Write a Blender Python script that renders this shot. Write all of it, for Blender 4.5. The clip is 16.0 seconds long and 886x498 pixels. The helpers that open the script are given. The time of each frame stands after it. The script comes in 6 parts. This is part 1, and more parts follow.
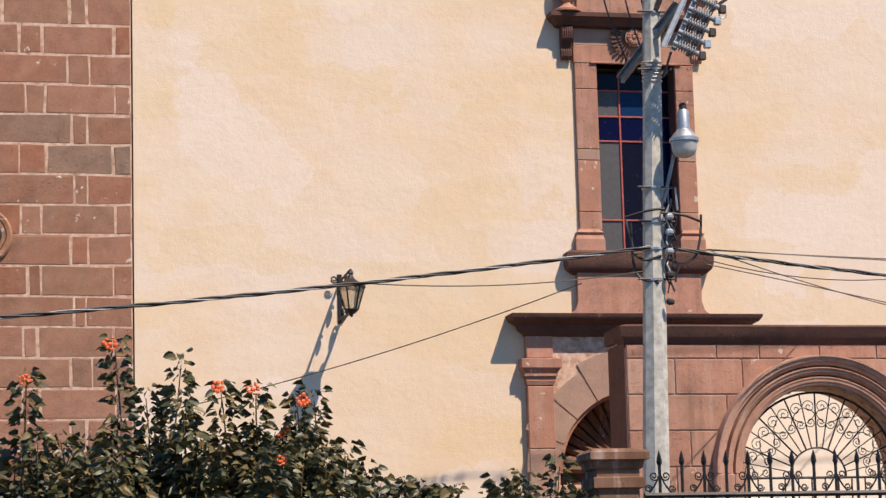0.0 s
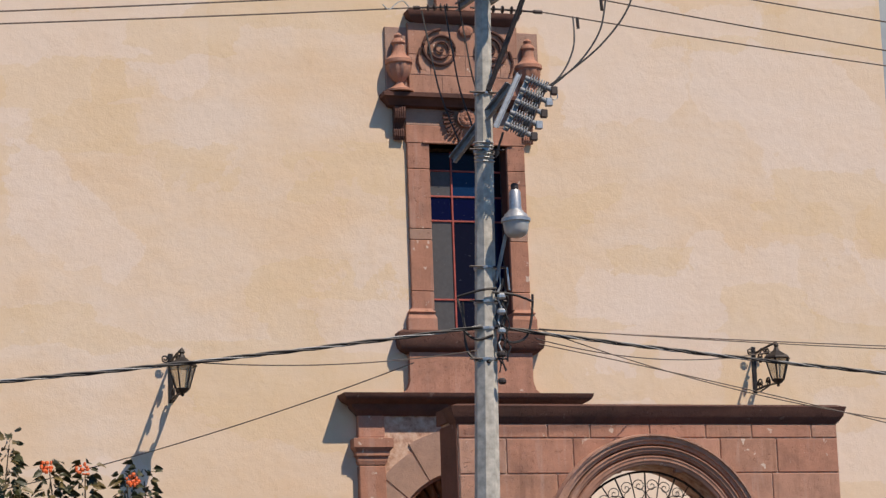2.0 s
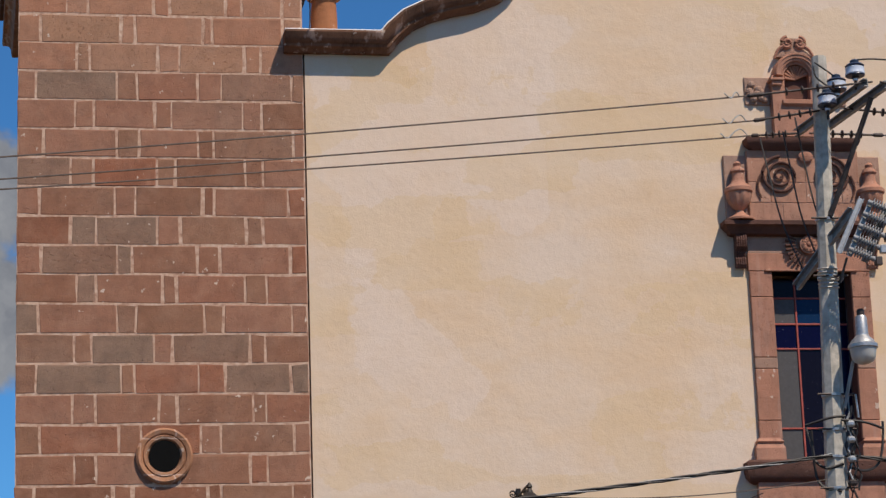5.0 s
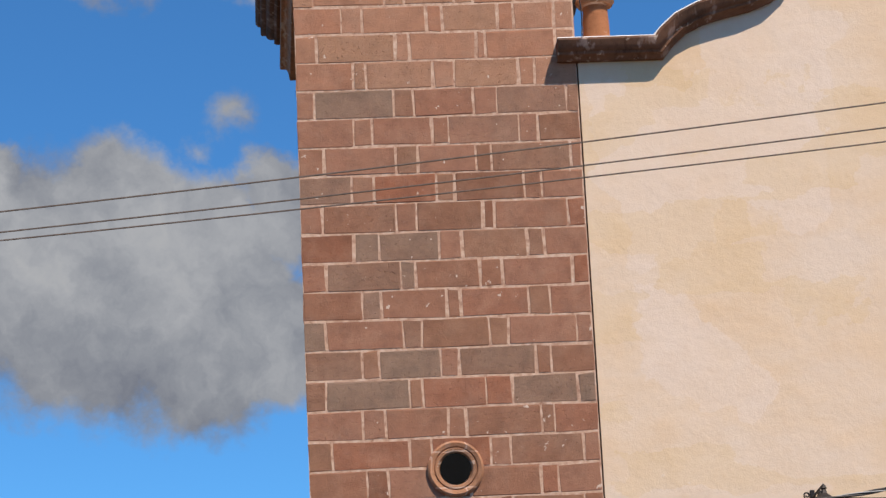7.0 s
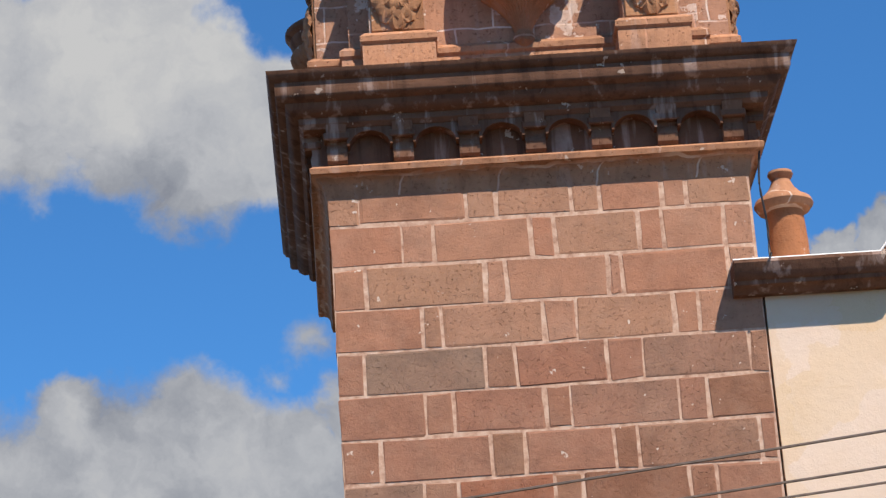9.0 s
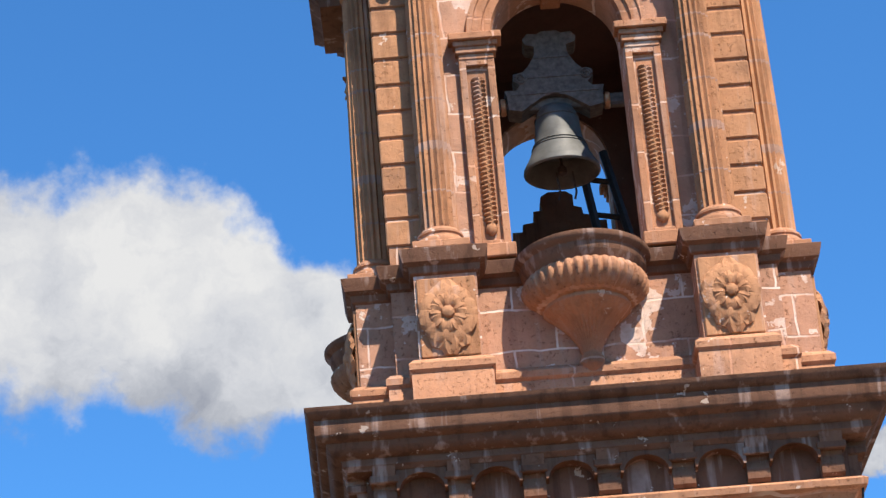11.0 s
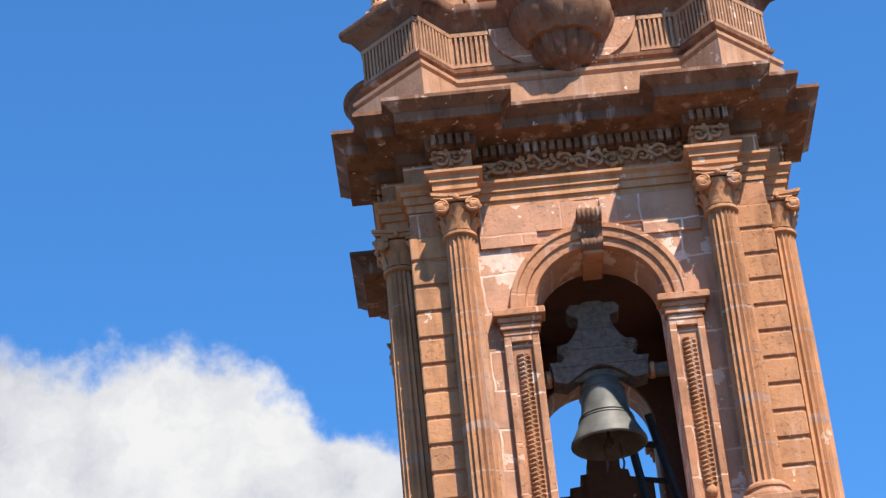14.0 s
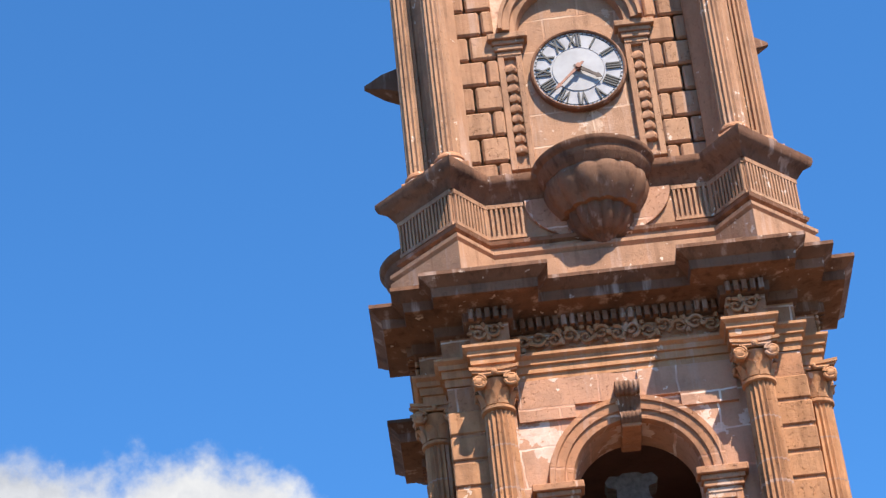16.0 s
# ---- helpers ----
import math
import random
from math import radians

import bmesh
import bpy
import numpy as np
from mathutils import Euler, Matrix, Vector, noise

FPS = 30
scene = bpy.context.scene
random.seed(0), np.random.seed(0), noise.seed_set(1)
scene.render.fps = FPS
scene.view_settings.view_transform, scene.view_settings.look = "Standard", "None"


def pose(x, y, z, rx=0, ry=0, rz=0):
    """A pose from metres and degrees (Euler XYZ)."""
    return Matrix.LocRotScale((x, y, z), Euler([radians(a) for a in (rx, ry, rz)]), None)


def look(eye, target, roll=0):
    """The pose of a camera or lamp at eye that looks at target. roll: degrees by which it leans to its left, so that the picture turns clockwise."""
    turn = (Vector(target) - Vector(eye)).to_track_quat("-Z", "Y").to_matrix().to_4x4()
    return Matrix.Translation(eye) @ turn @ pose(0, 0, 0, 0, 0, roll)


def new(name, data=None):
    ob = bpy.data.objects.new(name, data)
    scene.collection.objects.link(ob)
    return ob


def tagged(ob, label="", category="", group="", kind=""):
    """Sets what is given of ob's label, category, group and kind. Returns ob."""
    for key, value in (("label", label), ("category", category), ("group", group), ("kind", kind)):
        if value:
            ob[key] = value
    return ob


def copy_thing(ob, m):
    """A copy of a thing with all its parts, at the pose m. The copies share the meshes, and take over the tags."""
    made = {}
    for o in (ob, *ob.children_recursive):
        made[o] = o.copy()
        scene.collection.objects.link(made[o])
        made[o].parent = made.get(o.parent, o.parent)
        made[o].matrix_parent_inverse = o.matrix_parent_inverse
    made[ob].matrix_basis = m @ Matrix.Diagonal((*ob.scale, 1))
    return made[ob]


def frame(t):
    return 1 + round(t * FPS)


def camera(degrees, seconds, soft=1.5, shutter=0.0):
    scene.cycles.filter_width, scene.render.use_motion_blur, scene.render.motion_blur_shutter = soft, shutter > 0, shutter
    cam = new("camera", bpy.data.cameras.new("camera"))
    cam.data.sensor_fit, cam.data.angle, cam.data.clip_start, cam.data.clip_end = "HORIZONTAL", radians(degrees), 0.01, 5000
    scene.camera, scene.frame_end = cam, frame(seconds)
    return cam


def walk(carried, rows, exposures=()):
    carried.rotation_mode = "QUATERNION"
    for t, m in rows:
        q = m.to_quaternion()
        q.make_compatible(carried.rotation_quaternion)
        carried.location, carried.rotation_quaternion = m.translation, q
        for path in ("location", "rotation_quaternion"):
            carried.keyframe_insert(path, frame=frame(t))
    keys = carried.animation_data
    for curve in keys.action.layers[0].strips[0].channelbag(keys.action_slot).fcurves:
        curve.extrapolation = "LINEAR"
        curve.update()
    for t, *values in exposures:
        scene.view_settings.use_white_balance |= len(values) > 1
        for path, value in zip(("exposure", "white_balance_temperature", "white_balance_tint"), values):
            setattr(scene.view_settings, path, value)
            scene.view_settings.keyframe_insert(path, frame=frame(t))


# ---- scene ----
from mathutils.geometry import tessellate_polygon

cam = camera(20.02, 16.0, 1.4)
PATH = [
    (0, look((-3.878, -35.360, 1.600), (2.980, -6.540, 6.329), -1.54)),
    (0.5, look((-3.878, -35.360, 1.600), (3.742, -6.774, 6.574), -1.08)),
    (1, look((-3.878, -35.360, 1.600), (4.482, -7.026, 6.822), -1.20)),
    (1.5, look((-3.878, -35.360, 1.600), (4.821, -7.168, 7.031), -1.65)),
    (2, look((-3.878, -35.360, 1.600), (4.898, -7.224, 7.200), -2.05)),
    (2.5, look((-3.878, -35.360, 1.600), (5.039, -7.350, 7.592), -2.18)),
    (3, look((-3.878, -35.360, 1.600), (4.894, -7.443, 8.210), -2.19)),
    (3.5, look((-3.878, -35.360, 1.600), (4.375, -7.376, 8.584), -1.95)),
    (4, look((-3.878, -35.360, 1.600), (3.228, -7.111, 8.778), -1.72)),
    (4.5, look((-3.878, -35.360, 1.600), (1.805, -6.809, 8.847), -1.93)),
    (5, look((-3.878, -35.360, 1.600), (0.896, -6.652, 8.885), -1.97)),
    (5.2, look((-3.878, -35.360, 1.600), (0.621, -6.607, 8.881), -1.82)),
    (7.3, look((-3.878, -35.360, 1.600), (-2.723, -6.371, 9.234), -3.14)),
    (7.5, look((-3.878, -35.360, 1.600), (-2.828, -6.444, 9.524), -3.41)),
    (8, look((-3.897, -36.085, 1.389), (-3.149, -7.293, 9.783), -3.74)),
    (8.2, look((-3.780, -30.970, 3.003), (-3.090, -2.252, 11.649), -3.81)),
    (8.5, look((-3.701, -27.507, 4.096), (-3.055, 1.077, 13.182), -3.90)),
    (8.7, look((-3.663, -25.777, 4.841), (-3.106, 2.723, 14.190), -3.91)),
    (9, look((-3.607, -23.216, 5.945), (-2.977, 5.025, 16.049), -3.99)),
    (9.2, look((-3.594, -21.912, 6.655), (-2.933, 6.188, 17.141), -4.17)),
    (9.5, look((-3.583, -20.717, 7.305), (-3.019, 7.232, 18.192), -4.32)),
    (10, look((-3.589, -20.973, 7.632), (-3.034, 6.690, 19.228), -4.56)),
    (10.2, look((-3.614, -20.994, 7.729), (-3.107, 6.595, 19.501), -4.51)),
    (12.3, look((-3.735, -21.329, 8.603), (-3.462, 5.512, 21.999), -5.33)),
    (12.5, look((-3.731, -21.378, 8.655), (-3.450, 5.404, 22.168), -5.37)),
    (13, look((-3.741, -21.514, 8.727), (-3.476, 5.159, 22.457), -5.54)),
    (13.5, look((-3.762, -21.619, 8.846), (-3.538, 4.916, 22.840), -5.78)),
    (14, look((-3.763, -21.638, 9.009), (-3.541, 4.760, 23.260), -5.92)),
    (14.5, look((-3.771, -21.749, 9.103), (-3.563, 4.524, 23.584), -5.99)),
    (15, look((-3.806, -21.836, 9.236), (-3.667, 4.287, 23.987), -6.05)),
    (15.5, look((-3.825, -21.939, 9.419), (-3.724, 3.983, 24.520), -6.24)),
    (16, look((-3.838, -22.056, 9.550), (-3.759, 3.696, 24.938), -6.35)),
]
EXPOSURES = [(0.0, 0.4), (0.6, 0.2), (1.5, 0.03), (3.5, 0.01), (4.0, -0.13), (5.0, -0.15), (7.3, 0.25), (8.0, 0.42), (8.5, 0.48), (9.0, 0.42), (9.5, 0.5), (10.2, 0.8), (12.3, 0.96), (14.0, 1.06), (16.0, 1.1)]
walk(cam, PATH, EXPOSURES)

# ---- sky, sun ----
SUN_TRAVEL = Vector((-0.62, 1.0, -1.68)).normalized()
SUN_UP = math.asin(-SUN_TRAVEL.z)
sun = new("sun", bpy.data.lights.new("sun", "SUN"))
sun.data.energy, sun.data.angle, sun.data.color = 5.0, radians(0.55), (1.0, 0.88, 0.74)
sun.matrix_world = look(-SUN_TRAVEL * 60, (0, 0, 0))


class Nodes:
    """Short hand for building a node tree."""

    def __init__(self, tree):
        self.tree = tree

    def add(self, kind, **ins):
        n = self.tree.nodes.new(kind)
        for key, value in ins.items():
            if key == "p_operation":
                n.operation = value
            elif key == "p_use_clamp":
                n.use_clamp = value
            elif key == "p_data_type":
                n.data_type = value
            elif key == "p_blend_type":
                n.blend_type = value
            elif key == "p_sky_type":
                n.sky_type = value
            elif key == "p_sun_disc":
                n.sun_disc = value
            elif key == "p_sun_elevation":
                n.sun_elevation = value
            elif key == "p_sun_rotation":
                n.sun_rotation = value
            elif key == "p_altitude":
                n.altitude = value
            elif key == "p_air_density":
                n.air_density = value
            elif key == "p_dust_density":
                n.dust_density = value
            elif key == "p_ozone_density":
                n.ozone_density = value
            elif key == "p_interpolation_type":
                n.interpolation_type = value
            elif key == "p_distance":
                n.distance = value
        for key, value in ins.items():
            if key.startswith("p_"):
                continue
            name = key.replace("_", " ")
            sock = n.inputs[int(key[1:])] if key[0] == "i" and key[1:].isdigit() else n.inputs[name]
            if isinstance(value, bpy.types.NodeSocket):
                self.tree.links.new(value, sock)
            else:
                sock.default_value = value
        return n

    def math(self, op, a, b=0.0, c=0.0, clamp=False):
        n = self.add("ShaderNodeMath", p_operation=op, p_use_clamp=clamp, i0=a, i1=b, i2=c)
        return n.outputs[0]

    def noise(self, vec, scale, detail=4.0, rough=0.55, out=0):
        return self.add("ShaderNodeTexNoise", Vector=vec, Scale=scale, Detail=detail, Roughness=rough).outputs[out]

    def ramp(self, fac, stops):
        n = self.add("ShaderNodeValToRGB", Fac=fac)
        cr = n.color_ramp
        while len(cr.elements) < len(stops):
            cr.elements.new(0.5)
        for e, (pos, col) in zip(cr.elements, stops):
            e.position = pos
            e.color = (*col, 1.0) if len(col) == 3 else col
        return n.outputs[0]

    def mix(self, fac, a, b, blend="MIX"):
        n = self.add("ShaderNodeMix", p_data_type="RGBA", p_blend_type=blend)
        for sock, value in ((n.inputs[0], fac), (n.inputs[6], a), (n.inputs[7], b)):
            if isinstance(value, bpy.types.NodeSocket):
                self.tree.links.new(value, sock)
            else:
                sock.default_value = value if not isinstance(value, tuple) or len(value) == 4 else (*value, 1.0)
        return n.outputs[2]


def make_world():
    w = bpy.data.worlds.new("world")
    scene.world = w
    w.use_nodes = True
    t = w.node_tree
    t.nodes.clear()
    N = Nodes(t)
    sky = N.add("ShaderNodeTexSky", p_sky_type="NISHITA", p_sun_disc=False, p_sun_elevation=SUN_UP,
                p_sun_rotation=math.atan2(-SUN_TRAVEL.x, -SUN_TRAVEL.y), p_altitude=1900.0, p_air_density=1.0,
                p_dust_density=0.35, p_ozone_density=2.2)
    vec = N.add("ShaderNodeTexCoord").outputs["Generated"]
    wob = N.add("ShaderNodeVectorMath", p_operation="SCALE", i0=N.noise(vec, 26.0, 5.0, 0.6, 1))
    wob.inputs["Scale"].default_value = 0.045
    warped = N.add("ShaderNodeVectorMath", p_operation="ADD", i0=vec, i1=wob.outputs[0]).outputs[0]
    shift = Vector((0.0225, 0.0225, 0.0225))
    # cumulus heaps: azimuth, elevation, radius in degrees, weight
    heaps = [
        (-6.64, 14.3, 3.4, 1),
        (-4.52, 15.1, 2.7, 1),
        (-2.84, 14.3, 2.7, 1),
        (-5.76, 13.2, 3.2, 1),
        (-3.16, 12.9, 3.0, 1),
        (-0.92, 15.5, 1.7, 0.9),
        (-7.52, 16.0, 1.6, 1),
        (-1.07, 12.7, 2.2, 1),
        (-9.1, 13.8, 3.2, 1),
        (-1.89, 17.6, 1.1, 0.38),
        (-2.9, 17.0, 0.9, 0.36),
        (-6.2, 24.5, 2.8, 1),
        (-7.7, 24.4, 2.7, 1),
        (-9.6, 24.1, 3.0, 1),
        (-4.5, 23.5, 2.5, 1),
        (-2.8, 22.6, 2.5, 1),
        (-1.2, 22.0, 2.5, 1),
        (-6.5, 23.2, 2.6, 1),
        (-8.8, 22.7, 2.4, 0.8),
        (-4.6, 22.2, 2.4, 0.9),
        (-12.0, 24.0, 3.4, 1),
        (11.61, 18.85, 0.93, 1),
        (10.64, 18.58, 0.7, 1),
        (26.21, 18.06, 1.08, 1),
        (26.98, 17.74, 1.24, 1),
        (28.3, 15.6, 2.6, 1),
        (28.2, 13.2, 1.9, 0.9),
    ]

    total = None
    for az, el, rad, weight in heaps:
        a, e = radians(az), radians(el)
        d = Vector((math.sin(a) * math.cos(e), math.cos(a) * math.cos(e), math.sin(e))) + shift
        dist = N.add("ShaderNodeVectorMath", p_operation="DISTANCE", i0=warped, i1=tuple(d)).outputs["Value"]
        blob = N.math("MULTIPLY", N.math("SUBTRACT", 1.0, N.math("DIVIDE", dist, radians(rad)), clamp=True), weight)
        total = blob if total is None else N.math("MAXIMUM", total, blob)
    puff = N.noise(vec, 55.0, 7.0, 0.62)
    field = N.math("ADD", total, N.math("MULTIPLY", N.math("SUBTRACT", puff, 0.5), 0.4))
    mask = N.add("ShaderNodeMapRange", p_interpolation_type="SMOOTHSTEP", Value=field, i1=0.1, i2=0.42).outputs[0]
    mask = N.math("MULTIPLY", mask, N.math("MULTIPLY", total, 6.0, clamp=True))
    thick = N.math("ADD", N.math("MULTIPLY", N.noise(warped, 15.0, 4.0, 0.5), 0.8), N.math("MULTIPLY", field, 0.25))
    # grey flat bases, bright heads
    sep = N.add("ShaderNodeSeparateXYZ", Vector=vec)
    head = N.math("ADD", N.add("ShaderNodeMapRange", Value=sep.outputs[2], i1=0.365, i2=0.425, i3=-0.13, i4=0.2).outputs[0],
                  N.add("ShaderNodeMapRange", Value=sep.outputs[2], i1=0.2, i2=0.26, i3=-0.14, i4=0.0).outputs[0])
    thick = N.math("ADD", thick, head)
    # heaped relief, lit from the sun's side
    lit = N.add("ShaderNodeVectorMath", p_operation="ADD", i0=warped, i1=(0.012, 0.0, 0.02)).outputs[0]
    relief = N.math("SUBTRACT", N.noise(warped, 24.0, 6.0, 0.6), N.noise(lit, 24.0, 6.0, 0.6))
    thick = N.math("ADD", thick, N.math("MULTIPLY", relief, 0.75))
    white = N.ramp(thick, [(0.05, (0.36, 0.39, 0.48)), (0.3, (0.57, 0.6, 0.67)), (0.52, (0.8, 0.82, 0.87)), (0.76, (1.0, 1.0, 1.0))])
    blue = N.mix(1.0, sky.outputs[0], (0.66, 1.42, 1.98), "MULTIPLY")
    bg1 = N.add("ShaderNodeBackground", Color=blue, Strength=0.065)
    # unseen broken fair-weather cloud, added over the remaining sky behind the street to whiten the fill
    behind = N.add("ShaderNodeMapRange", p_interpolation_type="SMOOTHSTEP", Value=sep.outputs[1], i1=0.25, i2=-0.25).outputs[0]
    cover = N.add("ShaderNodeMapRange", p_interpolation_type="SMOOTHSTEP", Value=N.noise(vec, 2.6, 7.0, 0.6), i1=0.56, i2=0.7).outputs[0]
    mask = N.math("MAXIMUM", mask, N.math("MULTIPLY", cover, behind))
    bg2 = N.add("ShaderNodeBackground", Color=white, Strength=0.43)
    both = N.add("ShaderNodeMixShader", i0=mask, i1=bg1.outputs[0], i2=bg2.outputs[0])
    N.add("ShaderNodeOutputWorld", Surface=both.outputs[0])


make_world()


# ---- materials ----
def material(name):
    m = bpy.data.materials.new(name)
    m.use_nodes = True
    m.node_tree.nodes.clear()
    return m, Nodes(m.node_tree)


def finish(N, color, rough=0.85, bump=None, strength=0.3, dist=0.02, metal=0.0, gloss=0.18, **more):
    b = N.add("ShaderNodeBsdfPrincipled", Base_Color=color, Roughness=rough, Metallic=metal, Specular_IOR_Level=gloss, **more)
    if bump is not None:
        bn = N.add("ShaderNodeBump", Strength=strength, Distance=dist, Height=bump)
        N.tree.links.new(bn.outputs[0], b.inputs["Normal"])
    N.add("ShaderNodeOutputMaterial", Surface=b.outputs[0])


def place(N):
    return N.add("ShaderNodeNewGeometry").outputs["Position"]


def stone(name, tones, stain=(0.1, 0.06, 0.045), stain_amount=0.35, chips=0.25, joints=0.0, lime=(0.56, 0.42, 0.34), per_island=False, pits=0.6, drips=0.0, smears=0.64, haze=0.0):
    """Worn volcanic stone: a tone for each block, grain, dark weather stains, lime chips; joints: courses for broad plain walls."""
    m, N = material(name)
    pos = place(N)
    if per_island:
        rnd = N.add("ShaderNodeNewGeometry").outputs["Random Per Island"]
    else:
        rnd = N.add("ShaderNodeObjectInfo").outputs["Random"]
    n = len(tones)
    base = N.ramp(N.math("ADD", N.math("MULTIPLY", rnd, 0.86), N.math("MULTIPLY", N.noise(pos, 0.9, 3.0), 0.14)),
                  [(i / max(1, n - 1), c) for i, c in enumerate(tones)])
    grain = N.noise(pos, 38.0, 5.0, 0.7)
    blotch = N.noise(pos, 4.5, 5.0, 0.6)
    col = N.mix(N.math("MULTIPLY", grain, 0.55), base, N.mix(1.0, base, (0.62, 0.6, 0.58), "MULTIPLY"))
    col = N.mix(N.add("ShaderNodeMapRange", Value=blotch, i1=0.42, i2=0.7).outputs[0], col, N.mix(1.0, col, (0.8, 0.82, 0.84), "MULTIPLY"))
    st = N.add("ShaderNodeMapRange", Value=N.noise(pos, 1.3, 6.0, 0.65), i1=0.52, i2=0.72).outputs[0]
    col = N.mix(N.math("MULTIPLY", st, stain_amount), col, stain)
    pit = N.add("ShaderNodeMapRange", Value=N.noise(pos, 26.0, 6.0, 0.75), i1=0.56, i2=0.66).outputs[0]
    pit = N.math("MULTIPLY", pit, N.add("ShaderNodeMapRange", Value=rnd, i1=0.25, i2=0.8, i3=0.25, i4=0.85).outputs[0])
    col = N.mix(N.math("MULTIPLY", pit, pits), col, N.mix(1.0, col, (0.42, 0.36, 0.32), "MULTIPLY"))
    hgt = N.math("SUBTRACT", N.math("ADD", N.math("MULTIPLY", grain, 0.5), blotch), N.math("MULTIPLY", pit, 0.6))
    if joints > 0:
        sep = N.add("ShaderNodeSeparateXYZ", Vector=pos)
        u = N.math("ADD", sep.outputs[0], sep.outputs[1])
        flat = N.add("ShaderNodeCombineXYZ", X=u, Y=sep.outputs[2]).outputs[0]
        wavy = N.add("ShaderNodeVectorMath", p_operation="ADD", i0=flat, i1=N.add("ShaderNodeVectorMath", p_operation="SCALE", i0=N.noise(pos, 3.0, 3.0, 0.5, 1), Scale=0.075).outputs[0]).outputs[0]
        br = N.add("ShaderNodeTexBrick", Vector=wavy, Color1=(0, 0, 0, 1), Color2=(0.3, 0.3, 0.3, 1), Mortar=(1, 1, 1, 1), Scale=1.0, Mortar_Size=0.012,
                   Mortar_Smooth=0.3, Brick_Width=joints * 1.9, Row_Height=joints)
        line = br.outputs["Fac"]
        col = N.mix(N.math("MULTIPLY", br.outputs["Color"], 0.9), col, N.mix(1.0, col, (1.25, 1.1, 1.02), "MULTIPLY"))
        smear = N.math("MULTIPLY", N.math("GREATER_THAN", N.noise(pos, 2.3, 5.0, 0.6), smears), N.noise(pos, 11.0, 4.0, 0.6))
        col = N.mix(N.math("MULTIPLY", smear, 1.1, clamp=True), col, lime)
        col = N.mix(N.math("MULTIPLY", line, N.add("ShaderNodeMapRange", Value=N.noise(pos, 1.7, 4.0, 0.6), i1=0.42, i2=0.62, i3=0.12, i4=0.95).outputs[0]), col, lime)
        hgt = N.math("SUBTRACT", hgt, N.math("MULTIPLY", line, 0.6))
    if drips > 0:
        # lime and rain runs, long in z
        run = N.add("ShaderNodeMapping", Vector=pos)
        run.inputs["Scale"].default_value = (2.6, 2.6, 0.22)
        rv = N.noise(run.outputs[0], 2.2, 4.0, 0.6)
        pale = N.add("ShaderNodeMapRange", Value=rv, i1=0.57, i2=0.66).outputs[0]
        col = N.mix(N.math("MULTIPLY", pale, N.math("MULTIPLY", N.noise(pos, 6.0, 4.0, 0.65), drips)), col, (0.5, 0.36, 0.3))
        sooted = N.add("ShaderNodeMapRange", Value=rv, i1=0.45, i2=0.36).outputs[0]
        col = N.mix(N.math("MULTIPLY", sooted, drips * 0.55), col, N.mix(1.0, col, (0.42, 0.38, 0.36), "MULTIPLY"))
    if haze > 0:
        # lime washed out of the joints over the faces
        film = N.add("ShaderNodeMapRange", Value=N.noise(pos, 2.3, 6.0, 0.68), i1=0.46, i2=0.7).outputs[0]
        col = N.mix(N.math("MULTIPLY", film, haze), col, (0.48, 0.3, 0.21))
    if chips > 0:
        ch = N.math("MULTIPLY", N.math("GREATER_THAN", N.noise(pos, 7.0, 4.0, 0.62), 0.665), N.math("GREATER_THAN", N.noise(pos, 0.6, 2.0), 0.5))
        col = N.mix(N.math("MULTIPLY", ch, chips * 2.5, clamp=True), col, (0.6, 0.47, 0.38))
    finish(N, col, 0.88, hgt, 0.62, 0.02)
    return m


RED = (0.36, 0.142, 0.08)
BRN = (0.33, 0.155, 0.094)
PNK = (0.375, 0.18, 0.115)
OLV = (0.34, 0.172, 0.105)
GRY = (0.29, 0.185, 0.13)
ashlar = stone("brown_red_ashlar", [RED, BRN, PNK, OLV, (0.26, 0.115, 0.068), RED, PNK, GRY, BRN, (0.36, 0.225, 0.155)], chips=0.7, stain_amount=0.3, pits=0.45, haze=0.22)
pale_ashlar = stone("pale_pink_ashlar", [(0.45, 0.2, 0.12), (0.44, 0.215, 0.13), (0.48, 0.245, 0.155), (0.43, 0.23, 0.14), (0.46, 0.215, 0.135)], chips=0.5, pits=0.9, haze=0.25)
carved = stone("carved_brown_stone", [(0.49, 0.248, 0.14), (0.44, 0.212, 0.115), (0.51, 0.265, 0.152)], stain_amount=0.5, chips=0.35, pits=1.0, joints=0.52, lime=(0.66, 0.5, 0.4), drips=0.5, smears=0.68)
walling = stone("plain_stone_walling", [(0.54, 0.305, 0.205), (0.48, 0.26, 0.168)], stain_amount=0.3, chips=0.5, pits=1.0, joints=0.42, lime=(0.74, 0.61, 0.53), drips=0.45, smears=0.575)
# dark tone holds real soot and also some of the shade under the mouldings
soot_and_shade = stone("sooted_and_shaded_cornice_stone", [(0.25, 0.122, 0.072), (0.185, 0.092, 0.057), (0.29, 0.142, 0.084)], stain=(0.06, 0.036, 0.027), stain_amount=0.7, chips=0.3, per_island=True, drips=1.0)
redstone = stone("red_surround_stone", [(0.46, 0.218, 0.142), (0.5, 0.25, 0.17), (0.43, 0.205, 0.138)], stain_amount=0.35, chips=0.3, drips=0.4, pits=0.9)
porchstone = stone("pink_brown_porch_stone", [(0.52, 0.28, 0.195), (0.47, 0.245, 0.165), (0.56, 0.32, 0.23)], stain_amount=0.35, chips=0.4, drips=0.5, pits=0.8)
palestone = stone("pale_patched_stone", [(0.45, 0.29, 0.22), (0.42, 0.25, 0.18)], stain_amount=0.15, chips=0.25)
